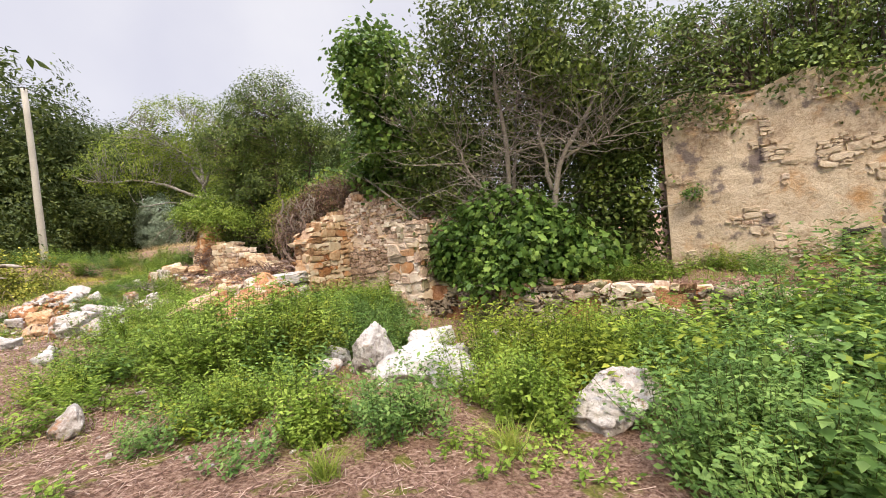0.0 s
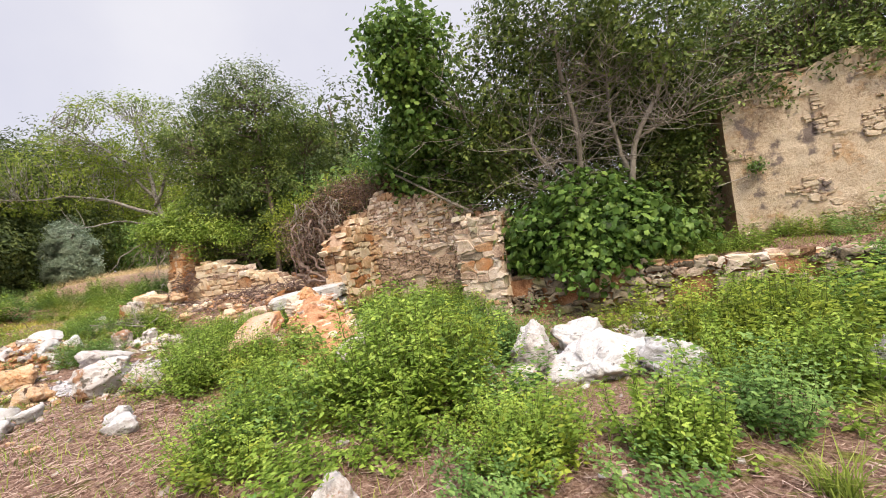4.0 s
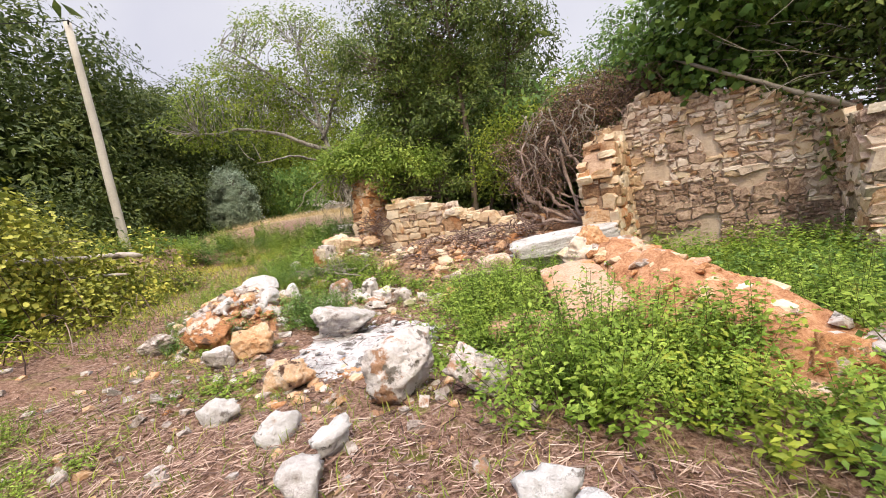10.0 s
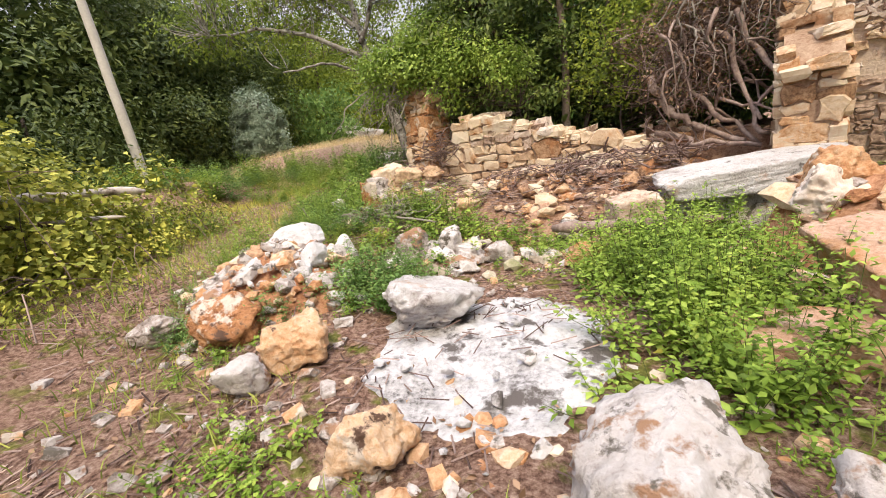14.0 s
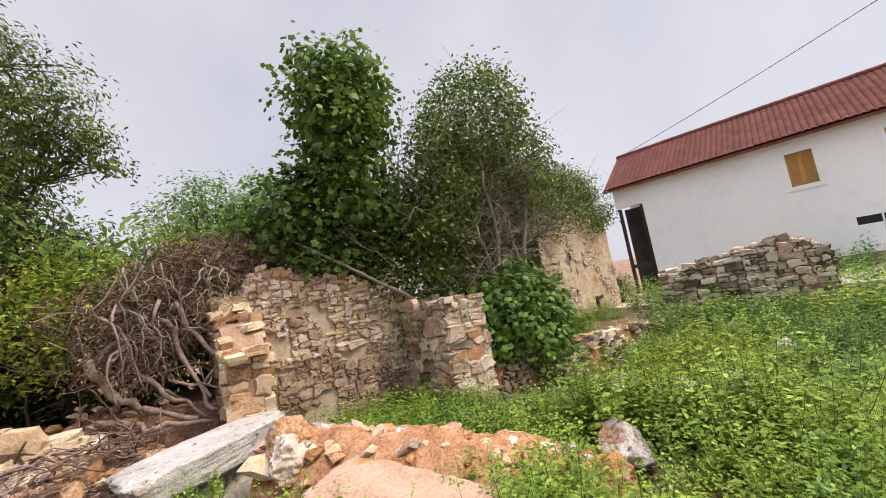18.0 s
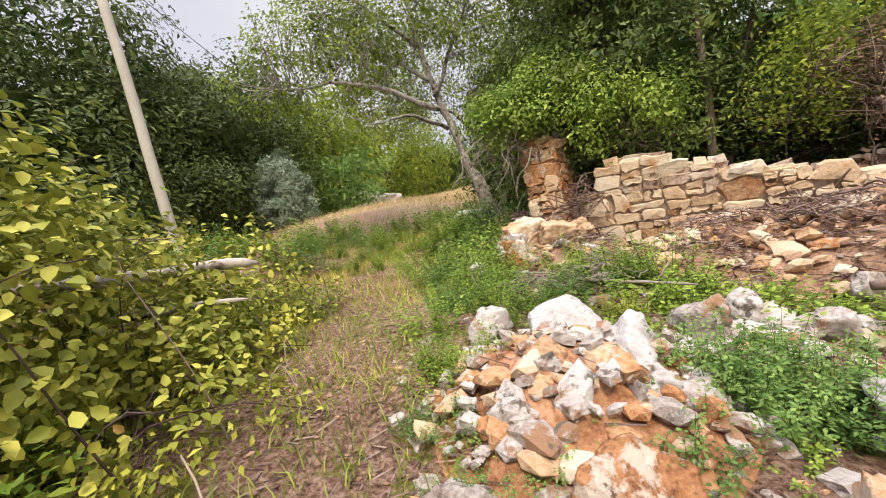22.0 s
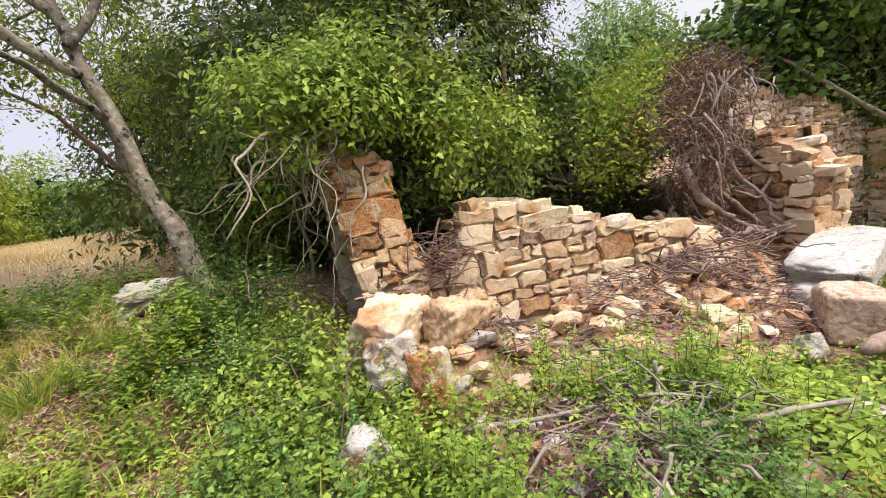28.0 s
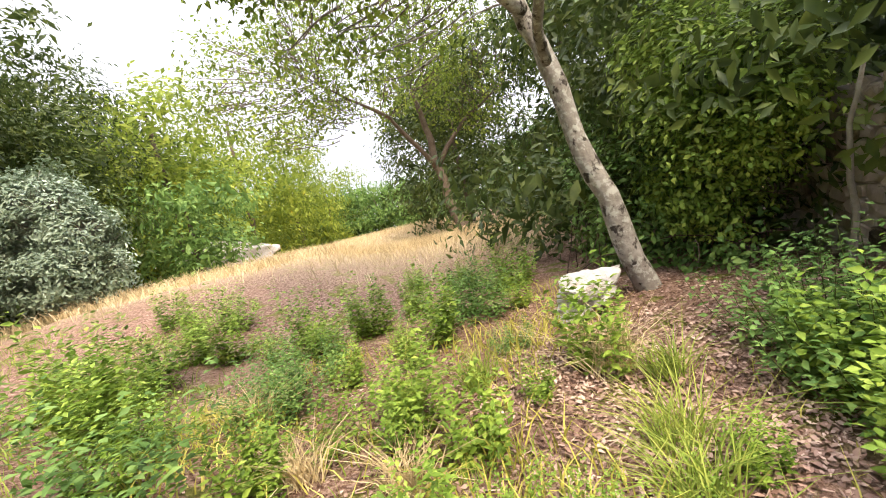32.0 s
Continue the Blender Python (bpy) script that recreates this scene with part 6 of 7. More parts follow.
bramble((-12.4, 11.6), [(-12.5, 11.7, 1.0, 0.7, 0.7, 0.2), (-12.1, 12.6, 1.05, 0.5, 0.6, 0.15), (-11.7, 9.9, 0.85, 0.5, 0.7, 0.16), (-13.0, 13.0, 1.2, 0.8, 0.8, 0.22), (-11.9, 8.6, 0.8, 0.5, 0.7, 0.18)], 260, 18, "low creeping brambles with yellowing leaves", 66, L_BRAMBLE, 0.06, 40)
bramble((-9.1, 16.4), [(-8.3, 17.3, 1.6, 0.5, 0.5, 0.7), (-8.5, 18.2, 1.9, 0.6, 0.7, 0.9), (-7.8, 19.0, 2.2, 1.0, 0.9, 1.3)], 240, 20, "dark leafy thicket along the side wall", 63, L_WEEDD, 0.10, 40)


# dry bramble heap and gnarled roots over the wall
def dry_heap():
    r = np.random.default_rng(64)
    w = thing("dry_bramble_heap", (-3.9, 12.9, 1.0), "tangled heap of dead brown brambles over the wall", "bramble")
    blobs = [(-3.55, 12.7, 2.95, 0.8, 0.5, 0.42), (-2.75, 12.7, 3.25, 0.9, 0.5, 0.34), (-4.15, 12.75, 2.6, 0.55, 0.45, 0.42), (-4.7, 13.0, 2.5, 0.6, 0.4, 0.3), (-3.85, 12.4, 2.2, 0.4, 0.25, 0.4), (-4.6, 12.6, 1.95, 0.55, 0.35, 0.5), (-1.8, 12.5, 3.2, 1.0, 0.4, 0.3), (-0.8, 11.9, 2.85, 0.8, 0.35, 0.25)]
    c, d = in_blobs(blobs, 2300, r, 1.5)
    ln = []
    for p, o in zip(c, d):
        t = unit(r.normal(0, 1, 3) * np.array([1, 1, 0.7]))
        s = r.uniform(0.06, 0.34) if r.random() < 0.9 else 0.5
        o = o + np.array([0, 0, 0.5]) * r.uniform(0, 1)
        p = p + r.normal(0, 0.09, 3)
        ln.append(bend([p - t * s, p + o * 0.06, p + t * s + np.array([0, 0, -0.35 * s]) + r.normal(0, 0.05, 3)], 5, 0.03, r))
    canes(ln, 0.0055, M_CANE, w, "cane_tangle", "tangled dead canes")
    ln = []
    for _ in range(34):
        a = np.array([r.uniform(-4.9, -3.5), 0, r.uniform(2.2, 3.1)])
        a[1] = 12.2 - 0.35 * (a[0] + 4.2) + r.normal(0, 0.14)
        e = a + np.array([r.normal(0, 0.18), r.normal(-0.05, 0.1), -r.uniform(0.3, 0.8)])
        ln.append(bend([a, (a + e) / 2 + r.normal(0, 0.12, 3), e], 9, 0.05, r))
    for p in ln:
        part("hanging_stem", tube(p, np.linspace(0.011, 0.004, len(p)) * r.uniform(0.6, 1.6), 5), M_TWIG, w, "pale hanging bare stem")
    c, d = in_blobs(blobs, 620, r, 2.0)
    at = np.repeat(c, 14, 0) + r.normal(0, 0.12, (620 * 14, 3))
    part("dead_leaves", leaves(at, 0.06, OVAL, 0.4, 0.6, None, r), L_DRY, w, kind="stuff")
    at = np.repeat(in_blobs([(-4.6, 13.4, 2.9, 0.8, 0.4, 0.45), (-3.0, 13.3, 3.55, 1.0, 0.4, 0.3), (-5.2, 13.4, 2.4, 0.6, 0.5, 0.7), (-1.6, 12.9, 3.6, 1.0, 0.4, 0.3)], 200, r)[0], 22, 0)
    part("green_leaves", leaves(at + r.normal(0, 0.16, at.shape), 0.08, OVAL, 0.6, 0.4, None, r), L_SUNNY, w, kind="stuff")


dry_heap()


def roots():
    r = np.random.default_rng(65)
    w = thing("gnarled_roots", (-4.9, 12.5, 0.95), "tangle of thick grey gnarled vine roots", "roots")
    big = [([(-5.0, 12.65, 1.95), (-4.85, 12.45, 1.5), (-4.55, 12.2, 1.15), (-4.3, 12.0, 0.95)], 0.085), ([(-5.05, 12.7, 1.95), (-4.6, 12.6, 2.1), (-4.1, 12.5, 2.0)], 0.06),
           ([(-4.7, 12.6, 2.1), (-4.55, 12.4, 1.6), (-4.35, 12.2, 1.2), (-4.15, 11.95, 0.95)], 0.06), ([(-4.3, 12.4, 2.3), (-4.1, 12.2, 1.8), (-4.2, 12.0, 1.4), (-4.0, 11.85, 1.0)], 0.055),
           ([(-4.1, 12.3, 2.5), (-3.95, 12.1, 2.0), (-3.9, 11.9, 1.6), (-4.1, 11.8, 1.2)], 0.05),
           ([(-5.0, 12.6, 1.2), (-4.6, 12.1, 1.0), (-4.1, 11.8, 0.95)], 0.06)]
    for line, rad in big:
        p = bend(line, 14, 0.055, r)
        part("root", tube(p, np.linspace(rad * 0.72, rad * 0.4, 14) * r.uniform(0.8, 1.25, 14), 8), M_ROOT, w)
    ln = []
    for _ in range(32):
        a = np.array([r.uniform(-5.0, -3.8), 0, r.uniform(1.3, 2.6)])
        a[1] = 12.5 - 0.35 * (a[0] + 4.6) + r.normal(0, 0.12)
        b = a + np.array([r.normal(0.12, 0.25), r.normal(-0.1, 0.15), -r.uniform(0.2, 1.0)])
        b[2] = max(b[2], 0.85)
        ln.append(bend([a, (a + b) / 2 + r.normal(0, 0.14, 3), b], 9, 0.035, r))
    for p in ln:
        part("thin_root", tube(p, np.linspace(0.02, 0.007, len(p)) * r.uniform(0.4, 1.4), 5), M_ROOT, w)
    ln = []
    for _ in range(56):
        a = np.array([-8.85, 14.7, 2.7]) + r.normal(0, 0.22, 3)
        b = a + np.array([r.normal(-0.35, 0.3), r.normal(0.0, 0.3), -r.uniform(0.1, 0.9)])
        ln.append(bend([a, (a + b) / 2 + np.array([-0.1, 0, 0.15]) + r.normal(0, 0.1, 3), (a + 3 * b) / 4 + r.normal(0, 0.09, 3), b], 15, 0.012, r))
    w2 = thing("dry_creeper", (-8.9, 14.8, 2.4), "pale bare creeper stems hanging off the pier", "climber")
    for p in ln:
        part("stem", tube(p, np.linspace(0.009, 0.003, len(p)) * r.uniform(0.6, 1.7), 5), M_TWIG, w2)


roots()


# ---- woods and hedges in the distance ----
def wood_tree(name, high, wide, leaf, seed, label, size=0.24, clumps=170, per=34, heart=420):
    r = np.random.default_rng(seed)
    blobs = []
    for k in range(9):
        z = high * r.uniform(0.28, 0.86)
        q = wide * (1 - 0.55 * abs(z / high - 0.45)) * 0.55
        blobs.append((r.normal(0, wide * 0.22), r.normal(0, wide * 0.22), z, q * r.uniform(0.7, 1.2), q * r.uniform(0.7, 1.2), high * r.uniform(0.10, 0.17)))
    blobs += [(0, 0, high * 0.12, wide * 0.6, wide * 0.6, high * 0.13), (wide * 0.25, -wide * 0.2, high * 0.25, wide * 0.45, wide * 0.45, high * 0.14), (-wide * 0.25, wide * 0.2, high * 0.27, wide * 0.45, wide * 0.45, high * 0.14)]
    return plant(name, (0, 0, 0), [([(0, 0, -0.3), (0.1, 0.05, high * 0.4), (0, 0.1, high * 0.8)], 0.15, 0.05)], blobs, clumps, per, size, LANCE, M_BARK, leaf, label, "tree", seed, spread=0.26, twigs=False, up=0.8, outward=1.6, heart=heart)


def far_woods():
    r = np.random.default_rng(70)
    kinds = [wood_tree("woodland_tree", 9.5, 5.0, L_WOOD, 71, "dark green woodland tree in a dense wood", 0.24, 300, 28), wood_tree("woodland_tree", 8.0, 4.4, L_WOOD, 72, "dark green woodland tree in a dense wood", 0.24, 290, 28),
             wood_tree("woodland_tree", 7.0, 4.4, L_SUNNY, 73, "yellow-green tree at the wood's edge", 0.2, 260, 30), wood_tree("hedge_bush", 3.4, 4.0, L_WEEDD, 74, "leafy green bush in a far hedge", 0.22, 130, 28),
             wood_tree("woodland_tree", 9.0, 4.8, L_WOOD, 75, "dark green tree at the edge of the wood", 0.2, 620, 26, 900), wood_tree("hedge_bush", 3.6, 4.2, L_WOOD, 76, "dark leafy bush added to stand for the shade under the trees", 0.19, 220, 28)]
    # kind 5: dark bushes added as shade under the wood and the laurel
    spots = [(-21.5, 22.5, 4, 1.0), (-21.5, 28.5, 4, 1.0), (-24, 19.5, 4, 1.2), (-26, 24, 0, 1.25), (-23, 27.5, 1, 1.15), (-27, 15, 4, 1.15), (-21.5, 25.0, 4, 0.8),
             (-23, 14.5, 4, 1.0), (-25, 11, 4, 1.05), (-23, 7.5, 4, 0.75), (-27, 6, 0, 1.0), (-23, 32, 0, 0.85), (-24, 36, 0, 0.9), (-20, 38, 1, 1.0),
             # trees at x <= -28 are an added back row that darkens the wood
             (-17.6, 34.5, 2, 1.35), (-15.0, 38.0, 2, 1.2), (-20.5, 31.5, 4, 0.9), (-12.8, 42, 2, 1.05), (-10.5, 46, 2, 1.0), (-20.0, 37, 2, 1.35), (-21, 18, 5, 1.0), (-22.5, 21, 5, 1.0), (-21.5, 25, 5, 1.0), (-24, 16.5, 5, 1.0), (-21, 13, 5, 0.9), (-21, 9.5, 5, 0.9), (-21, 6.5, 5, 0.9), (-22, 4, 5, 0.9), (-24, 9, 5, 1.2), (-20.5, 16, 5, 0.9), (-29, 20, 0, 1.0), (-30, 25, 1, 1.1), (-28, 29, 0, 1.0), (-30, 12, 1, 1.1), (-28, 8.5, 0, 0.9), (-30, 16.5, 0, 1.05), (-22.5, 24.5, 1, 1.0), (-6.2, 18.5, 4, 0.62), (-4.2, 16.9, 5, 0.95), (-6.4, 16.8, 5, 0.8), (-3.5, 21, 0, 0.8), (-5.0, 23.5, 1, 0.9), (-19, 43, 1, 0.9), (-25, 42, 0, 1.1),
             (-1.0, 18.5, 2, 0.6), (-2.2, 16.2, 3, 1.0), (-0.2, 15.6, 3, 0.9), (-3.6, 17.2, 3, 1.1), (-21.0, 29.0, 5, 1.0), (-16.0, 30.5, 3, 0.9), (-6.2, 29, 1, 0.8), (-4.6, 33, 0, 0.9), (-3.5, 27, 3, 1.1), (-7.4, 20.6, 5, 0.9)]
    spots += [(-16.5 + 2.3 * k + r.normal(0, 0.4), 47 + 1.6 * math.sin(k), 3, r.uniform(1.0, 1.6)) for k in range(8)]
    spots += [(-22 + 4 * k, 55 + 3 * math.sin(2 * k), (1, 2)[k % 2], r.uniform(0.6, 0.9)) for k in range(7)]
    used = set()
    for x, y, k, s in spots:
        m = Matrix.Translation((x, y, lie1(x, y) - 0.1)) @ Matrix.Rotation(r.uniform(0, 6.28), 4, "Z")
        t = kinds[k] if k not in used else copy_thing(kinds[k], m)
        s *= 1.02 if k in (2, 3, 5) else 1.16
        t.matrix_basis = m @ Matrix.Diagonal((s, s, s * r.uniform(0.95, 1.15), 1))
        used.add(k)
        t["group"] = "trees of the wood" if k not in (3, 5) else "hedge bushes"


far_woods()

# ---- weeds, grass and litter ----
PATH = np.array([(METRES * q[1], METRES * q[2]) for q in ROWS])


def clear_of_path(x, y, gap):
    return np.min((PATH[:, 0] - x) ** 2 + (PATH[:, 1] - y) ** 2) > gap * gap


def weed_geo(seed, high, stems, pairs, size, shape=BROAD, spread=0.16, fluff=0.012):
    """Upright stems with opposite leaves that shrink towards the tip."""
    r = np.random.default_rng(seed)
    st, at, out, sz = [], [], [], []
    for _ in range(stems):
        a, q = r.uniform(0, 6.28), r.uniform(0, 1) ** 0.5 * spread
        b = np.array([q * math.cos(a), q * math.sin(a), 0])
        h = high * r.uniform(0.5, 1.02) * (1.05 - 0.35 * q / spread)
        tip = b * r.uniform(1.5, 2.6) + np.array([r.normal(0, 0.04), r.normal(0, 0.04), h])
        p = bend([b - np.array([0, 0, 0.05]), (b + tip) / 2 + np.array([b[0] * 0.3, b[1] * 0.3, 0]), tip], 7, 0.008, r)
        st.append(tube(p[::2], np.linspace(0.004, 0.0012, 4), 3, False))
        for k in range(pairs):
            f = 0.10 + 0.92 * (k + r.uniform(0.2, 0.8)) / pairs
            c = np.array([np.interp(f * 6, np.arange(7), p[:, m]) for m in range(3)])
            for side in range(3):
                th = k * 1.57 + side * 2.09 + r.normal(0, 0.3)
                o = np.array([math.cos(th), math.sin(th), 0.25])
                o[2] += r.normal(0, 0.35)
                at.append(c + o * 0.01 + r.normal(0, fluff * (1.1 - 0.6 * f), 3))
                out.append(o)
                sz.append(size * (1.15 - 0.45 * f) * r.uniform(0.7, 1.25))
    at, out, sz = np.array(at), unit(np.array(out)), np.array(sz)
    nor = unit(np.array([0, 0, 1.0]) + r.normal(0, 0.3, out.shape) - out * 0.1)
    along = unit(out - nor * (out * nor).sum(1, keepdims=True) + r.normal(0, 0.12, out.shape))
    side = np.cross(along, nor)
    t, f = shape
    v = at[:, None] + sz[:, None, None] * (t[None, :, :1] * side[:, None] + t[None, :, 1:2] * along[:, None] + t[None, :, 2:] * nor[:, None])
    return join(st), (v.reshape(-1, 3), (f[None] + (np.arange(len(at)) * len(t))[:, None, None]).reshape(-1, 3))


def weed_kind(seed, high, stems, pairs, size, leaf, shape=BROAD, spread=0.16, fluff=0.012):
    s, g = weed_geo(seed, high, stems, pairs, size, shape, spread, fluff)
    return npmesh("stalk_work", *s, M_STEM), npmesh("leafage", *g, leaf), g, leaf


WEEDS = {"nettle": [weed_kind(80 + k, 0.66, 14, 17, 0.058, L_WEED, OVAL, 0.14, 0.016) for k in range(3)],
         "bush": [weed_kind(84 + k, 0.6, 26, 18, 0.046, L_WEED, OVAL, 0.25, 0.034) for k in range(4)],
         "gold": [weed_kind(70 + k, 0.62, 24, 17, 0.048, L_SUNNY, OVAL, 0.24, 0.034) for k in range(3)],
         "dark": [weed_kind(88 + k, 0.58, 25, 18, 0.048, L_WEEDD, OVAL, 0.24, 0.036) for k in range(3)],
         "low": [weed_kind(92 + k, 0.2, 11, 5, 0.06, L_WEED, OVAL, 0.2) for k in range(3)],
         "vine": [weed_kind(96 + k, 0.3, 18, 6, 0.05, L_VINE, BROAD, 0.28) for k in range(2)]}
WEED_LABEL = {"nettle": "upright nettle-like weed with bright green leaves", "bush": "bushy bright green weed clump", "gold": "bushy yellow-green weed clump", "dark": "dark green leafy weed clump",
              "low": "low green weed on the soil", "vine": "sprawling plant with broad yellow-green leaves"}


def weed(kind, x, y, s, r):
    if not clear_of_path(x, y, 0.42):
        return
    k = WEEDS[kind][int(r.integers(len(WEEDS[kind])))]
    near = 0.62 if not clear_of_path(x, y, 0.9) else 1.0
    s *= near
    w = new("weed_clump")
    w.empty_display_size = 0.1
    m = Matrix.Translation((x, y, lie1(x, y))) @ Matrix.Rotation(r.uniform(0, 6.28), 4, "Z") @ Matrix.Diagonal((s, s, s * r.uniform(0.9, 1.15), 1))
    w.matrix_basis = m
    tagged(w, WEED_LABEL[kind], "weed", kind + " weeds")
    for nm, me in (("stalk_work", k[0]), ("leafage", k[1])):
        c = new(nm, me)
        c.parent = w
        c["kind"] = "stuff"


def patch(kind, x, y, rx, ry, n, s, seed):
    r = np.random.default_rng(seed)
    for _ in range(n):
        a, q = r.uniform(0, 6.28), r.uniform(0, 1) ** 0.5
        weed(kind, x + rx * q * math.cos(a), y + ry * q * math.sin(a), s * r.uniform(0.75, 1.2), r)


# clumps: kind, place, spread, how many, size
for k, row in enumerate([
        ("bush", -3.1, 5.8, 0.5, 0.6, 10, 1.75), ("gold", -2.8, 6.1, 0.45, 0.5, 5, 1.8), ("nettle", -2.6, 6.8, 0.5, 0.6, 12, 1.8), ("bush", -2.3, 9.6, 1.0, 0.6, 10, 1.3), ("dark", -1.4, 7.4, 0.5, 0.3, 5, 1.5), ("gold", 0.9, 6.0, 0.5, 0.4, 3, 1.6), ("bush", -2.9, 8.0, 0.8, 0.8, 9, 1.45), ("dark", -1.9, 8.6, 0.7, 0.8, 8, 1.4),
        ("bush", -5.4, 7.35, 0.7, 0.45, 9, 1.15), ("bush", -6.2, 9.1, 0.45, 0.7, 9, 1.15), ("bush", -6.0, 10.0, 0.5, 0.4, 7, 1.1), ("nettle", -5.5, 10.9, 0.4, 0.3, 4, 0.9), ("low", -6.6, 8.3, 0.5, 0.3, 5, 1.2),
        ("dark", 2.3, 2.9, 0.6, 0.5, 9, 1.45), ("dark", 3.2, 3.6, 0.7, 0.6, 8, 1.5), ("gold", 4.5, 2.6, 0.8, 0.8, 5, 1.5), ("gold", 1.6, 5.2, 0.4, 0.3, 4, 1.7), ("bush", 0.4, 5.0, 0.3, 0.2, 2, 1.2), ("bush", 5.2, 3.8, 0.8, 0.8, 7, 1.9), ("nettle", 0.65, 4.1, 0.4, 0.4, 6, 1.1), ("dark", -0.5, 3.75, 0.2, 0.2, 2, 0.95), ("nettle", -1.4, 3.6, 0.35, 0.3, 5, 1.0),
        ("bush", 2.3, 6.0, 0.8, 0.5, 8, 1.6), ("dark", 4.3, 5.0, 1.0, 0.7, 11, 1.8), ("nettle", -4.6, 7.6, 0.5, 0.5, 5, 1.2), ("low", 0.5, 3.3, 0.7, 0.3, 5, 1.0), ("bush", -2.3, 4.2, 0.4, 0.3, 4, 0.9),
        ("low", -3.4, 4.7, 0.8, 0.4, 8, 1.3), ("bush", -4.4, 5.2, 0.5, 0.5, 5, 0.95), ("low", -4.4, 3.6, 0.4, 0.3, 4, 1.2), ("bush", -6.7, 4.75, 0.25, 0.25, 3, 0.9), ("low", -2.7, 2.5, 0.4, 0.3, 3, 1.0),
        ("bush", -4.3, 5.9, 0.4, 0.4, 4, 1.2), ("low", -7.8, 5.5, 0.3, 0.25, 3, 1.2), ("low", -7.6, 4.9, 0.3, 0.3, 5, 1.2), ("bush", -9.3, 6.4, 0.3, 0.3, 3, 0.7), ("low", -9.9, 6.2, 0.4, 0.4, 5, 1.2), ("low", -9.2, 7.0, 0.4, 0.3, 4, 1.0), ("bush", -9.9, 7.1, 0.3, 0.3, 3, 0.7), ("low", -8.9, 7.8, 0.5, 0.35, 6, 1.1),
        ("bush", -8.75, 12.5, 0.25, 0.3, 2, 0.8), ("low", -8.2, 11.6, 0.6, 0.4, 8, 1.3), ("dark", -9.2, 11.5, 0.35, 0.3, 3, 0.8), ("bush", -8.3, 12.0, 0.3, 0.3, 4, 1.0), ("dark", -10.2, 12.0, 0.5, 0.4, 5, 0.8), ("bush", -9.7, 11.5, 0.4, 0.4, 4, 0.75), ("low", -7.4, 11.4, 0.6, 0.3, 6, 1.2),
        ("dark", -8.55, 9.9, 0.3, 0.3, 4, 0.85), ("bush", -10.2, 10.6, 0.3, 0.3, 3, 0.9), ("dark", -10.35, 9.9, 0.2, 0.3, 3, 0.75), ("bush", -10.0, 12.3, 0.4, 0.4, 4, 0.9), ("dark", -11.6, 13.1, 0.25, 0.3, 2, 0.8),
        ("vine", -9.8, 14.4, 0.5, 0.6, 9, 1.2), ("vine", -9.6, 13.3, 0.4, 0.4, 5, 1.1), ("dark", -10.45, 13.3, 0.25, 0.25, 3, 1.0), ("dark", -9.75, 15.55, 0.25, 0.25, 4, 1.4), ("dark", -9.9, 14.7, 0.4, 0.3, 4, 0.9), ("dark", -9.95, 9.3, 0.2, 0.15, 3, 0.8), ("dark", -9.2, 9.4, 0.15, 0.15, 2, 0.7), ("dark", -8.3, 9.9, 0.2, 0.2, 3, 0.8), ("gold", -9.1, 11.2, 0.3, 0.3, 2, 0.6),
        ("nettle", -11.4, 14.2, 0.35, 0.25, 3, 0.7), ("bush", -3.4, 10.4, 0.5, 0.5, 5, 1.1), ("dark", -1.3, 9.2, 0.4, 0.3, 4, 1.0), ("bush", 6.0, 8.2, 0.9, 0.3, 5, 0.9), ("bush", 3.6, 7.7, 1.0, 0.3, 5, 0.8)]):
    kind, x, y, rx, ry, n, s = row
    patch(kind, x, y, rx, ry, n, s, 200 + k)


def undergrowth(name, spots, label, seed, kinds, scale, thin=False):
    """Many small weeds as one mass."""
    r = np.random.default_rng(seed)
    by = {}
    for x, y in spots:
        if not clear_of_path(x, y, 0.45):
            continue
        kind = kinds[int(r.integers(len(kinds)))]
        g, leaf = WEEDS[kind][int(r.integers(len(WEEDS[kind])))][2:]
        s = scale * r.uniform(0.45, 1.5)
        m = Matrix.Translation((x, y, lie1(x, y))) @ Matrix.Rotation(r.uniform(0, 6.28), 4, "Z") @ Matrix.Diagonal((s, s, s, 1))
        if thin:
            v = g[0].reshape(-1, 4, 3)[::2]
            v = v[:, :1] + (v - v[:, :1]) * 1.35
            g = (v.reshape(-1, 3), (OVAL[1][None] + (np.arange(len(v)) * 4)[:, None, None]).reshape(-1, 3))
        by.setdefault(leaf, []).append(turned(g, m))
    for leaf, gs in by.items():
        v, f = join(gs)
        solo(name, (v, f), leaf, (0, 0, 0), label, "weeds", kind="stuff")


r8 = np.random.default_rng(300)
sp = [(r8.uniform(-16, -9.5), r8.uniform(14.5, 21)) for _ in range(95)]
sp = [(x, y) for x, y in sp if meadow(x, y)[()] < 0.75 and not (-10.6 < x and 15.6 < y < 17.4)]
undergrowth("meadow_weeds", sp, "weeds standing in the rough grass", 301, ["nettle", "dark", "nettle", "nettle"], 1.0)
sp = [(r8.uniform(-12.5, -8.8), r8.uniform(10.6, 17)) for _ in range(70)]
undergrowth("bank_weeds", [(x, y) for x, y in sp if x < -0.7 * (y - 10.6) - 6.2 - 1.2 and not (x > -10.2 and y < 13)], "green weeds on the bank", 302, ["low", "bush", "low"], 0.8)
sp = [(r8.uniform(-5, 8), r8.uniform(2.8, 9)) for _ in range(150)]
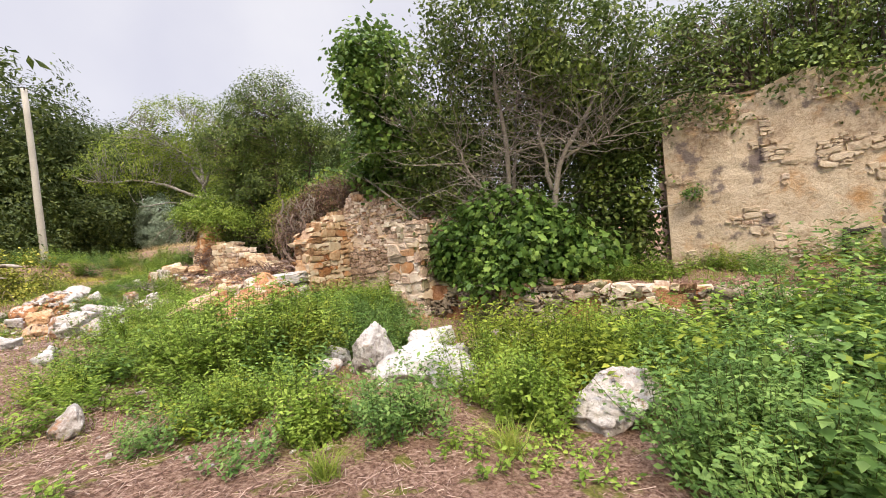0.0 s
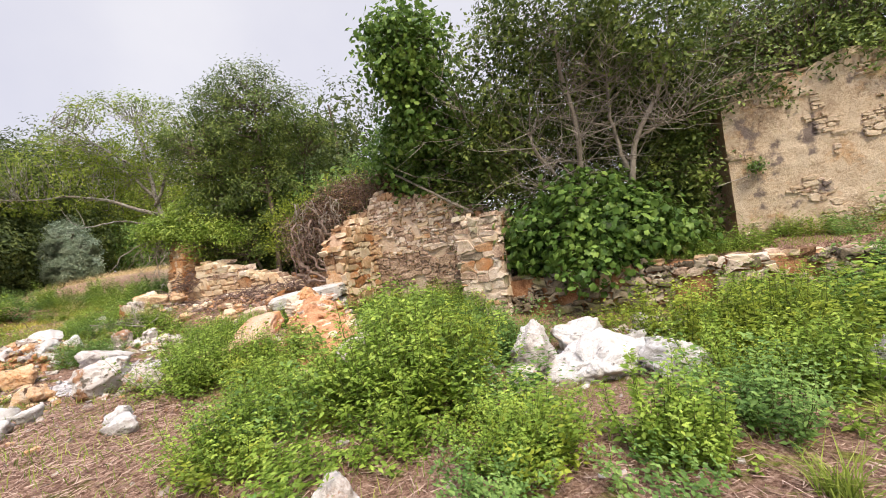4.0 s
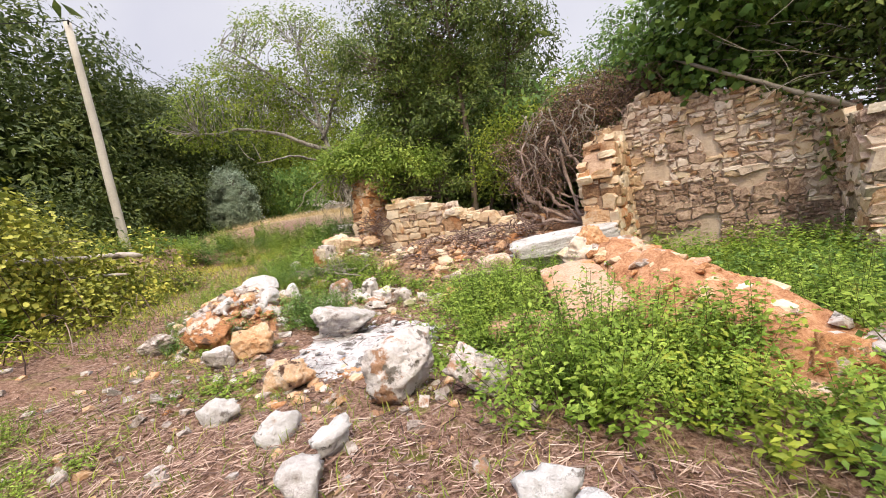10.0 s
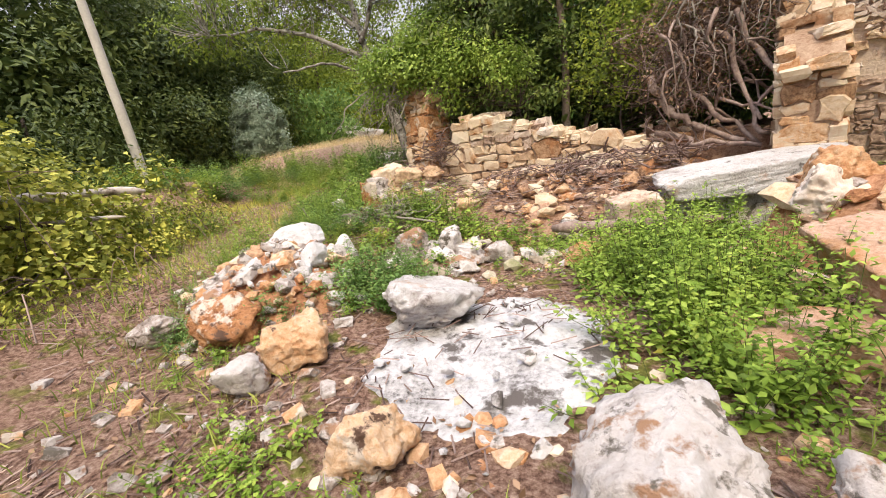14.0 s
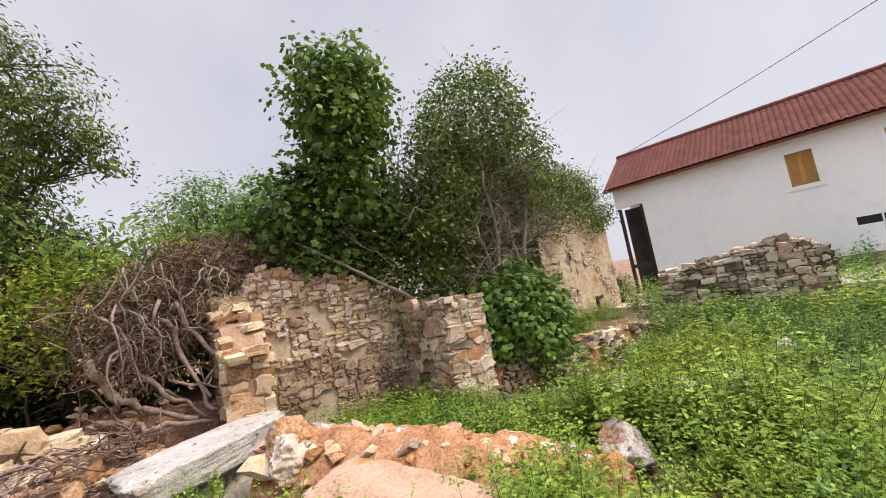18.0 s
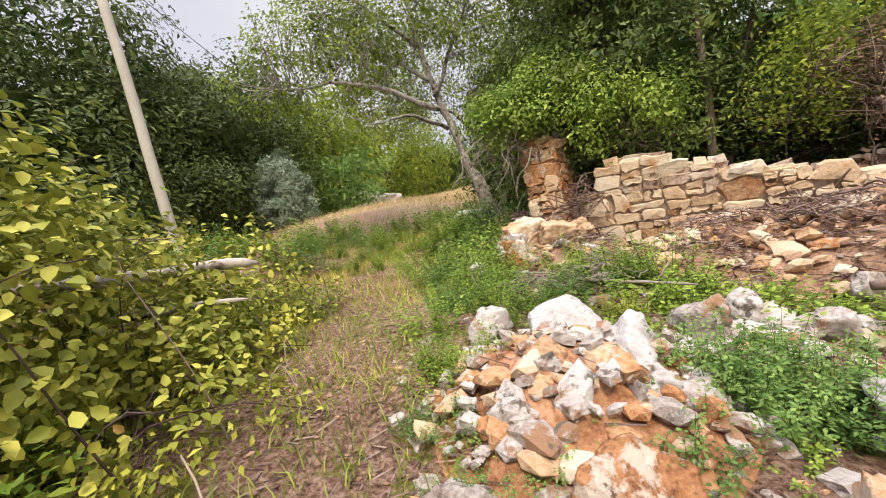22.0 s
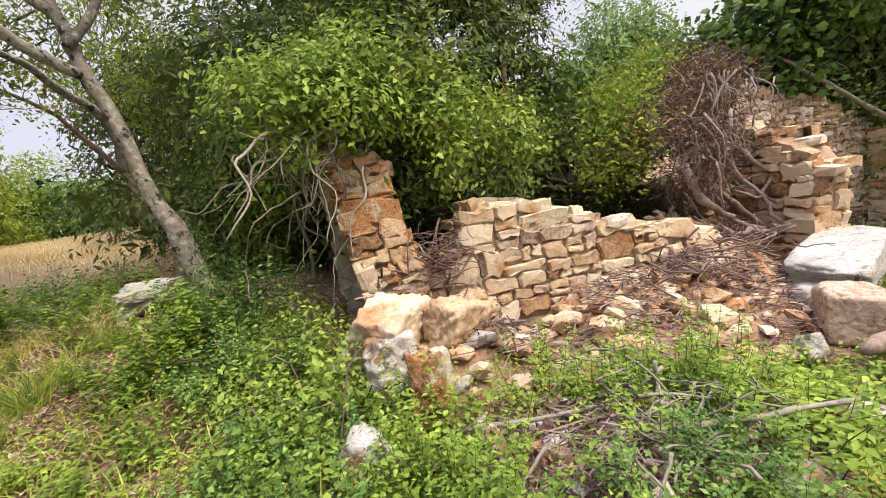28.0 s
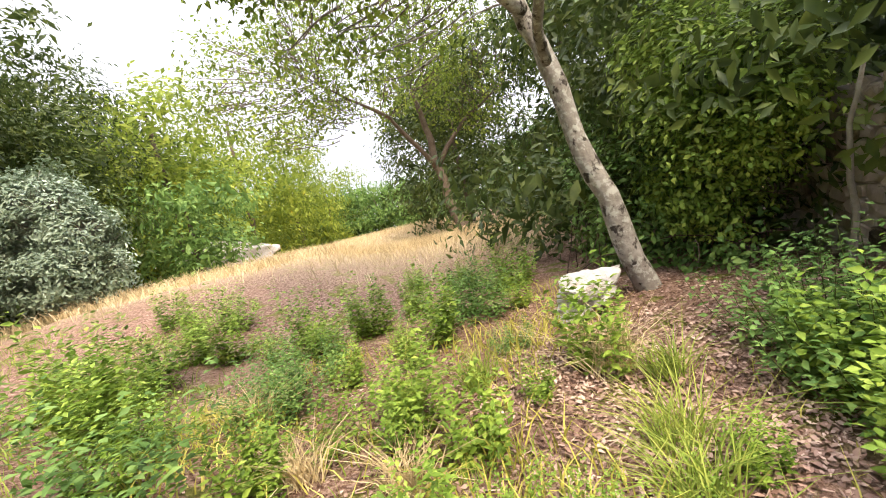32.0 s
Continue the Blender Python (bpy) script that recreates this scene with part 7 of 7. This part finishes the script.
undergrowth("terrace_weeds", [(x, y) for x, y in sp if y > 3.6 + 0.25 * x and not (-2 < x < 1.4 and 4.9 < y < 7.2)], "rank green weeds below the terrace wall", 303, ["bush", "low", "dark", "gold"], 0.9, True)
sp = [(r8.uniform(-10, -4), r8.uniform(4, 12)) for _ in range(150)]
undergrowth("clearing_weeds", [(x, y) for x, y in sp if (y > 7.2 or r8.random() < 0.25) and (x + 7.6) ** 2 + (y - 8.9) ** 2 > 1.5], "small weeds between the stones", 304, ["low"], 0.8)
sp = [tuple(ruin(r8.uniform(0.3, 2.9), r8.uniform(-1.2, 1.3), 0)[:2]) for _ in range(60)]
undergrowth("room_weeds", sp, "nettles filling the roofless room", 305, ["bush", "nettle", "dark", "gold"], 1.2)
sp = [(r8.uniform(2, 10.5), r8.uniform(-2, 6)) for _ in range(115)]
sp = [(x, y) for x, y in sp if clear_of_path(x, y, 3.4)]
undergrowth("verge_weeds", sp, "tall weeds towards the road", 306, ["bush", "gold", "dark", "dark", "bush"], 1.7, True)
sp = [(r8.uniform(-19, -11), r8.uniform(4, 13.5)) for _ in range(60)]
undergrowth("thicket_weeds", [(x, y) for x, y in sp if x < -11.3], "weeds round the bramble thicket", 307, ["low", "bush", "nettle"], 0.9, True)


def grass(name, spots, high, width, leaf, label, seed, lean=0.35):
    r = np.random.default_rng(seed)
    spots = np.asarray(spots)
    n = len(spots)
    z = np.concatenate([lie(spots[i:i + 20000, 0], spots[i:i + 20000, 1]) for i in range(0, n, 20000)])
    b = np.stack([spots[:, 0], spots[:, 1], z - 0.01], 1)
    h = high * r.uniform(0.5, 1.2, n)
    th = r.uniform(0, 6.28, n)
    side = np.stack([np.cos(th), np.sin(th), np.zeros(n)], 1) * width
    bendv = np.stack([r.normal(0, lean, n), r.normal(0, lean, n), np.ones(n)], 1)
    mid = b + bendv * (h * 0.55)[:, None]
    tip = b + np.stack([bendv[:, 0] * 1.9, bendv[:, 1] * 1.9, np.ones(n) * 0.95], 1) * h[:, None]
    v = np.stack([b - side, b + side, mid - side * 0.8, mid + side * 0.8, tip], 1).reshape(-1, 3)
    f = (np.array([[0, 1, 3], [0, 3, 2], [2, 3, 4]])[None] + (np.arange(n) * 5)[:, None, None]).reshape(-1, 3)
    return solo(name, (v, f), leaf, (0, 0, 0), label, "grass", kind="stuff")


r9 = np.random.default_rng(310)
x, y = r9.uniform(-22, -4, 56000), r9.uniform(18, 38, 56000)
k = r9.uniform(0, 1, 56000) < meadow(x, y)
grass("hay_grass", np.stack([x[k], y[k]], 1), 0.30, 0.005, L_HAY, "dry bleached meadow grass", 311)
x, y = r9.uniform(-17, -9.3, 30000), r9.uniform(9, 22, 30000)
k = (r9.uniform(0, 1, 30000) < 0.35 + 0.4 * np.sin(x * 2.1 + np.sin(y * 1.7))) & (x < -0.6 * (y - 9) - 8.2 + 1.0)
grass("rough_grass", np.stack([x[k], y[k]], 1), 0.16, 0.005, L_GRASS, "short rough green grass", 312)
x, y = r9.uniform(-13.5, -9.6, 9000), r9.uniform(8.8, 16, 9000)
grass("path_grass", np.stack([x, y], 1)[r9.uniform(0, 1, 9000) < 0.2 + 0.5 * np.sin(2.7 * x) * np.sin(1.9 * y)], 0.1, 0.004, L_YELLOW, "yellowed grass on the trodden bank", 315)
x, y = r9.uniform(-10.5, 6, 16000), r9.uniform(2.5, 9.5, 16000)
k = (y > 4.0 + 0.2 * x + 1.5 * np.sin(x * 1.7) * 0.5) & ((x + 7.6) ** 2 + (y - 8.9) ** 2 > 1.5) & ((x + 9.5) ** 2 + (y - 10) ** 2 > 1.0)
grass("patchy_grass", np.stack([x[k], y[k]], 1), 0.13, 0.004, L_GRASS, "patchy grass among the stones", 313)


def tuft(x, y, s, leaf, label, seed, n=150, high=0.34):
    r = np.random.default_rng(seed)
    a, q = r.uniform(0, 6.28, n), r.uniform(0, 1, n) ** 0.7 * 0.13 * s
    ob = grass("grass_tuft", np.stack([x + q * np.cos(a), y + q * np.sin(a)], 1), high * s, 0.004, leaf, label, seed, 0.45)
    for key in ("kind",):
        del ob[key]
    ob["group"] = "grass tufts"


for k, (x, y, s) in enumerate([(-10.65, 16.4, 1.3), (-10.9, 15.7, 1.0), (-11.1, 15.4, 1.0), (-12.1, 16.2, 0.9), (-11.4, 16.9, 0.9), (-11.9, 16.9, 0.8), (-12.9, 17.3, 0.9), (-10.5, 16.1, 0.8), (-11.3, 14.9, 0.8), (-12.6, 16.5, 0.8)]):
    tuft(x, y, s, L_GRASS if k % 3 else L_HAY, "yellowing grass tuft on leaf litter", 320 + k)
for k, (x, y, s) in enumerate([(-10.85, 6.75, 1.3), (-11.1, 6.9, 1.2), (0.4, 3.4, 0.9), (-1.0, 2.9, 0.8), (-10.9, 7.2, 1.0)]):
    tuft(x, y, s, L_GRASS, "green long-bladed grass tuft", 340 + k)


def litter(name, spots, length, rad, mat, label, seed, lift=0.0):
    """Bits of straw and chipped wood lying flat."""
    r = np.random.default_rng(seed)
    spots = np.asarray(spots)
    n = len(spots)
    z = surface(spots[:, 0], spots[:, 1])
    c = np.stack([spots[:, 0], spots[:, 1], z + r.uniform(0.0, 0.02, n) + r.uniform(0, 1, n) * lift], 1)
    th = r.uniform(0, 6.28, n)
    d = np.stack([np.cos(th), np.sin(th), r.normal(0, 0.12, n)], 1) * (length * r.uniform(0.3, 1.3, n) / 2)[:, None]
    s = unit(np.cross(d, np.array([0, 0, 1.0]))) * rad
    up = np.array([0, 0, rad * 1.2])
    v = np.stack([c - d - s, c - d + s, c - d + up, c + d - s, c + d + s, c + d + up], 1).reshape(-1, 3)
    f = (np.array([[0, 3, 5], [0, 5, 2], [1, 2, 5], [1, 5, 4]])[None] + (np.arange(n) * 6)[:, None, None]).reshape(-1, 3)
    return solo(name, (v, f), mat, (0, 0, 0), label, "litter", kind="stuff", smooth=False)


q = r9.integers(0, 36, 44000)
x, y = PATH[q, 0] + r9.normal(0, 1.5, 44000), PATH[q, 1] + 0.9 + r9.normal(0, 1.5, 44000)
k = (y < 4.9 - 0.30 * x) & (r9.uniform(0, 1, 44000) < 0.75 + 0.3 * np.sin(2.3 * x) * np.sin(1.9 * y))
litter("straw_litter", np.stack([x[k], y[k]], 1), 0.085, 0.003, M_STRAW, "pinkish straw and chipped stalks on the soil", 330)
q = r9.integers(0, 36, 11000)
x, y = PATH[q, 0] - 0.3 + r9.normal(0, 1.6, 11000), PATH[q, 1] + 0.8 + r9.normal(0, 1.5, 11000)
k = (y < 4.9 - 0.30 * x) & (r9.uniform(0, 1, 11000) < 0.6 + 0.5 * np.sin(1.9 * x + 1) * np.sin(1.6 * y))
litter("stalk_litter", np.stack([x[k], y[k]], 1), 0.15, 0.003, M_STRAW, "long broken pinkish stalks strewn on the soil", 329, 0.03)
x, y = r9.uniform(-8.8, -3.9, 6500), r9.uniform(10.8, 14.4, 6500)
litter("stick_litter", np.stack([x, y], 1)[(y > 9.9 - 0.62 * (x + 3.75)) & (y < 11.4 - 0.64 * (x + 3.75)) & (np.sin(3.1 * x) * np.sin(2.7 * y) > -0.35)], 0.22, 0.006, M_CANE, "dry sticks below the front wall", 331, 0.07)
x, y = r9.normal(-8.95, 0.55, 1100), r9.normal(12.05, 0.4, 1100)
litter("stick_litter", np.stack([x, y], 1), 0.2, 0.005, M_CANE, "dry sticks on the low earth heap", 328, 0.06)
x, y = r9.normal(-8.35, 0.25, 420), r9.normal(14.0, 0.2, 420)
litter("stick_litter", np.stack([x, y], 1), 0.3, 0.007, M_CANE, "tangled dry sticks beside the pier", 327, 0.3)
x, y = r9.uniform(-13, -9, 6000), r9.uniform(10.4, 18.5, 6000)
litter("bank_straw", np.stack([x, y], 1)[x < -0.6 * (y - 10) - 8.0 + 0.8], 0.07, 0.0035, M_STRAW, "straw on the bank", 332)
n = 15000
x, y = r9.normal(-10.5, 0.95, n), r9.normal(15.9, 1.1, n)
at = np.stack([x, y, lie(x, y) + 0.012], 1)
solo("leaf_litter", leaves(at, 0.04, OVAL, 1.3, 0.0), L_LITTER, (0, 0, 0), "carpet of fallen pinkish-brown leaves under the tree", "litter", kind="stuff")

# twigs, chips and pebbles on the open ground
x, y = r9.uniform(-11.5, -4, 5200), r9.uniform(6.2, 12.6, 5200)
litter("twig_litter", np.stack([x, y], 1)[r9.uniform(0, 1, 5200) < 0.5 + 0.5 * np.sin(1.7 * x + 1) * np.sin(2.1 * y)], 0.16, 0.005, M_CANE, "dark broken twigs on the soil", 333)
x, y = r9.uniform(-11.5, -4, 7000), r9.uniform(5.8, 13.4, 7000)
k = r9.uniform(0, 1, 7000) < 0.45 + 0.5 * np.sin(1.3 * x) * np.sin(1.6 * y + 1)
x, y = x[k], y[k]
solo("dead_leaves", leaves(np.stack([x, y, lie(x, y) + 0.012], 1), 0.05, OVAL, 1.2, 0.0), L_DRY, (0, 0, 0), "scattered brown dead leaves", "litter", kind="stuff")
x, y = r9.uniform(-13.4, -9.8, 8000), r9.uniform(12.6, 18.5, 8000)
grass("yellow_grass", np.stack([x, y], 1)[(r9.uniform(0, 1, 8000) < 0.3 + 0.65 * np.sin(2.3 * x + 0.6 * y) * np.sin(2.1 * y)) & ((x + 10.2) ** 2 + (y - 15.9) ** 2 > 1.1)], 0.2, 0.005, L_YELLOW, "yellowed tufted grass between the weeds", 316)


def pebbles(name, spots, smin, smax, mat, label, seed):
    r = np.random.default_rng(seed)
    gs = []
    for x, y in spots:
        s = smin + (smax - smin) * r.uniform(0, 1) ** 2.5
        v, f = STONE_GEO[int(r.integers(len(STONE_GEO)))]
        gs.append(turned((v, f), pose(x, y, float(surface(np.array([x]), np.array([y]))[0]) + s * 0.1, r.normal(0, 20), r.normal(0, 20), r.uniform(0, 360)) @ Matrix.Diagonal((s * 1.3, s, s * 0.6, 1))))
    return solo(name, join(gs), mat, (0, 0, 0), label, "stones", kind="stuff", smooth=False)


sp = [(r9.normal(-8.2, 1.3), r9.normal(9.0, 1.5)) for _ in range(520)]
sp = [(x, y) for x, y in sp if ((x + 7.55) / 1.15) ** 2 + ((y - 8.95) / 1.3) ** 2 > 0.85]
pebbles("pebbles", sp, 0.02, 0.09, M_WHITE, "white stone chips on the soil", 334)
sp = [(r9.normal(-7.8, 1.6), r9.normal(9.6, 1.7)) for _ in range(420)]
sp = [(x, y) for x, y in sp if (x + 7.55) ** 2 + (y - 8.95) ** 2 > 1.3]
pebbles("pebbles", sp, 0.02, 0.09, M_ORANGE, "orange stone chips on the soil", 335)
sp = [(r9.uniform(-8, 2), r9.uniform(3.2, 6.0)) for _ in range(160)]
pebbles("pebbles", sp, 0.02, 0.08, M_WHITE, "white stone chips on the straw", 336)

for k, (cx, cy, sx, sy, n) in enumerate([(-9.55, 10.0, 0.55, 0.55, 130), (-5.5, 12.2, 0.8, 0.4, 160), (-6.8, 12.8, 0.7, 0.35, 130), (-4.2, 8.9, 0.35, 1.0, 130)]):
    sp = [(r9.normal(cx, sx), r9.normal(cy, sy)) for _ in range(n)]
    pebbles("pebbles", sp, 0.025, 0.11, (M_WHITE, M_SLAB, M_ORANGE, M_SLAB)[k], "broken stone chips on a rubble heap", 337 + k)

plaster_gaps()
lay_stones()
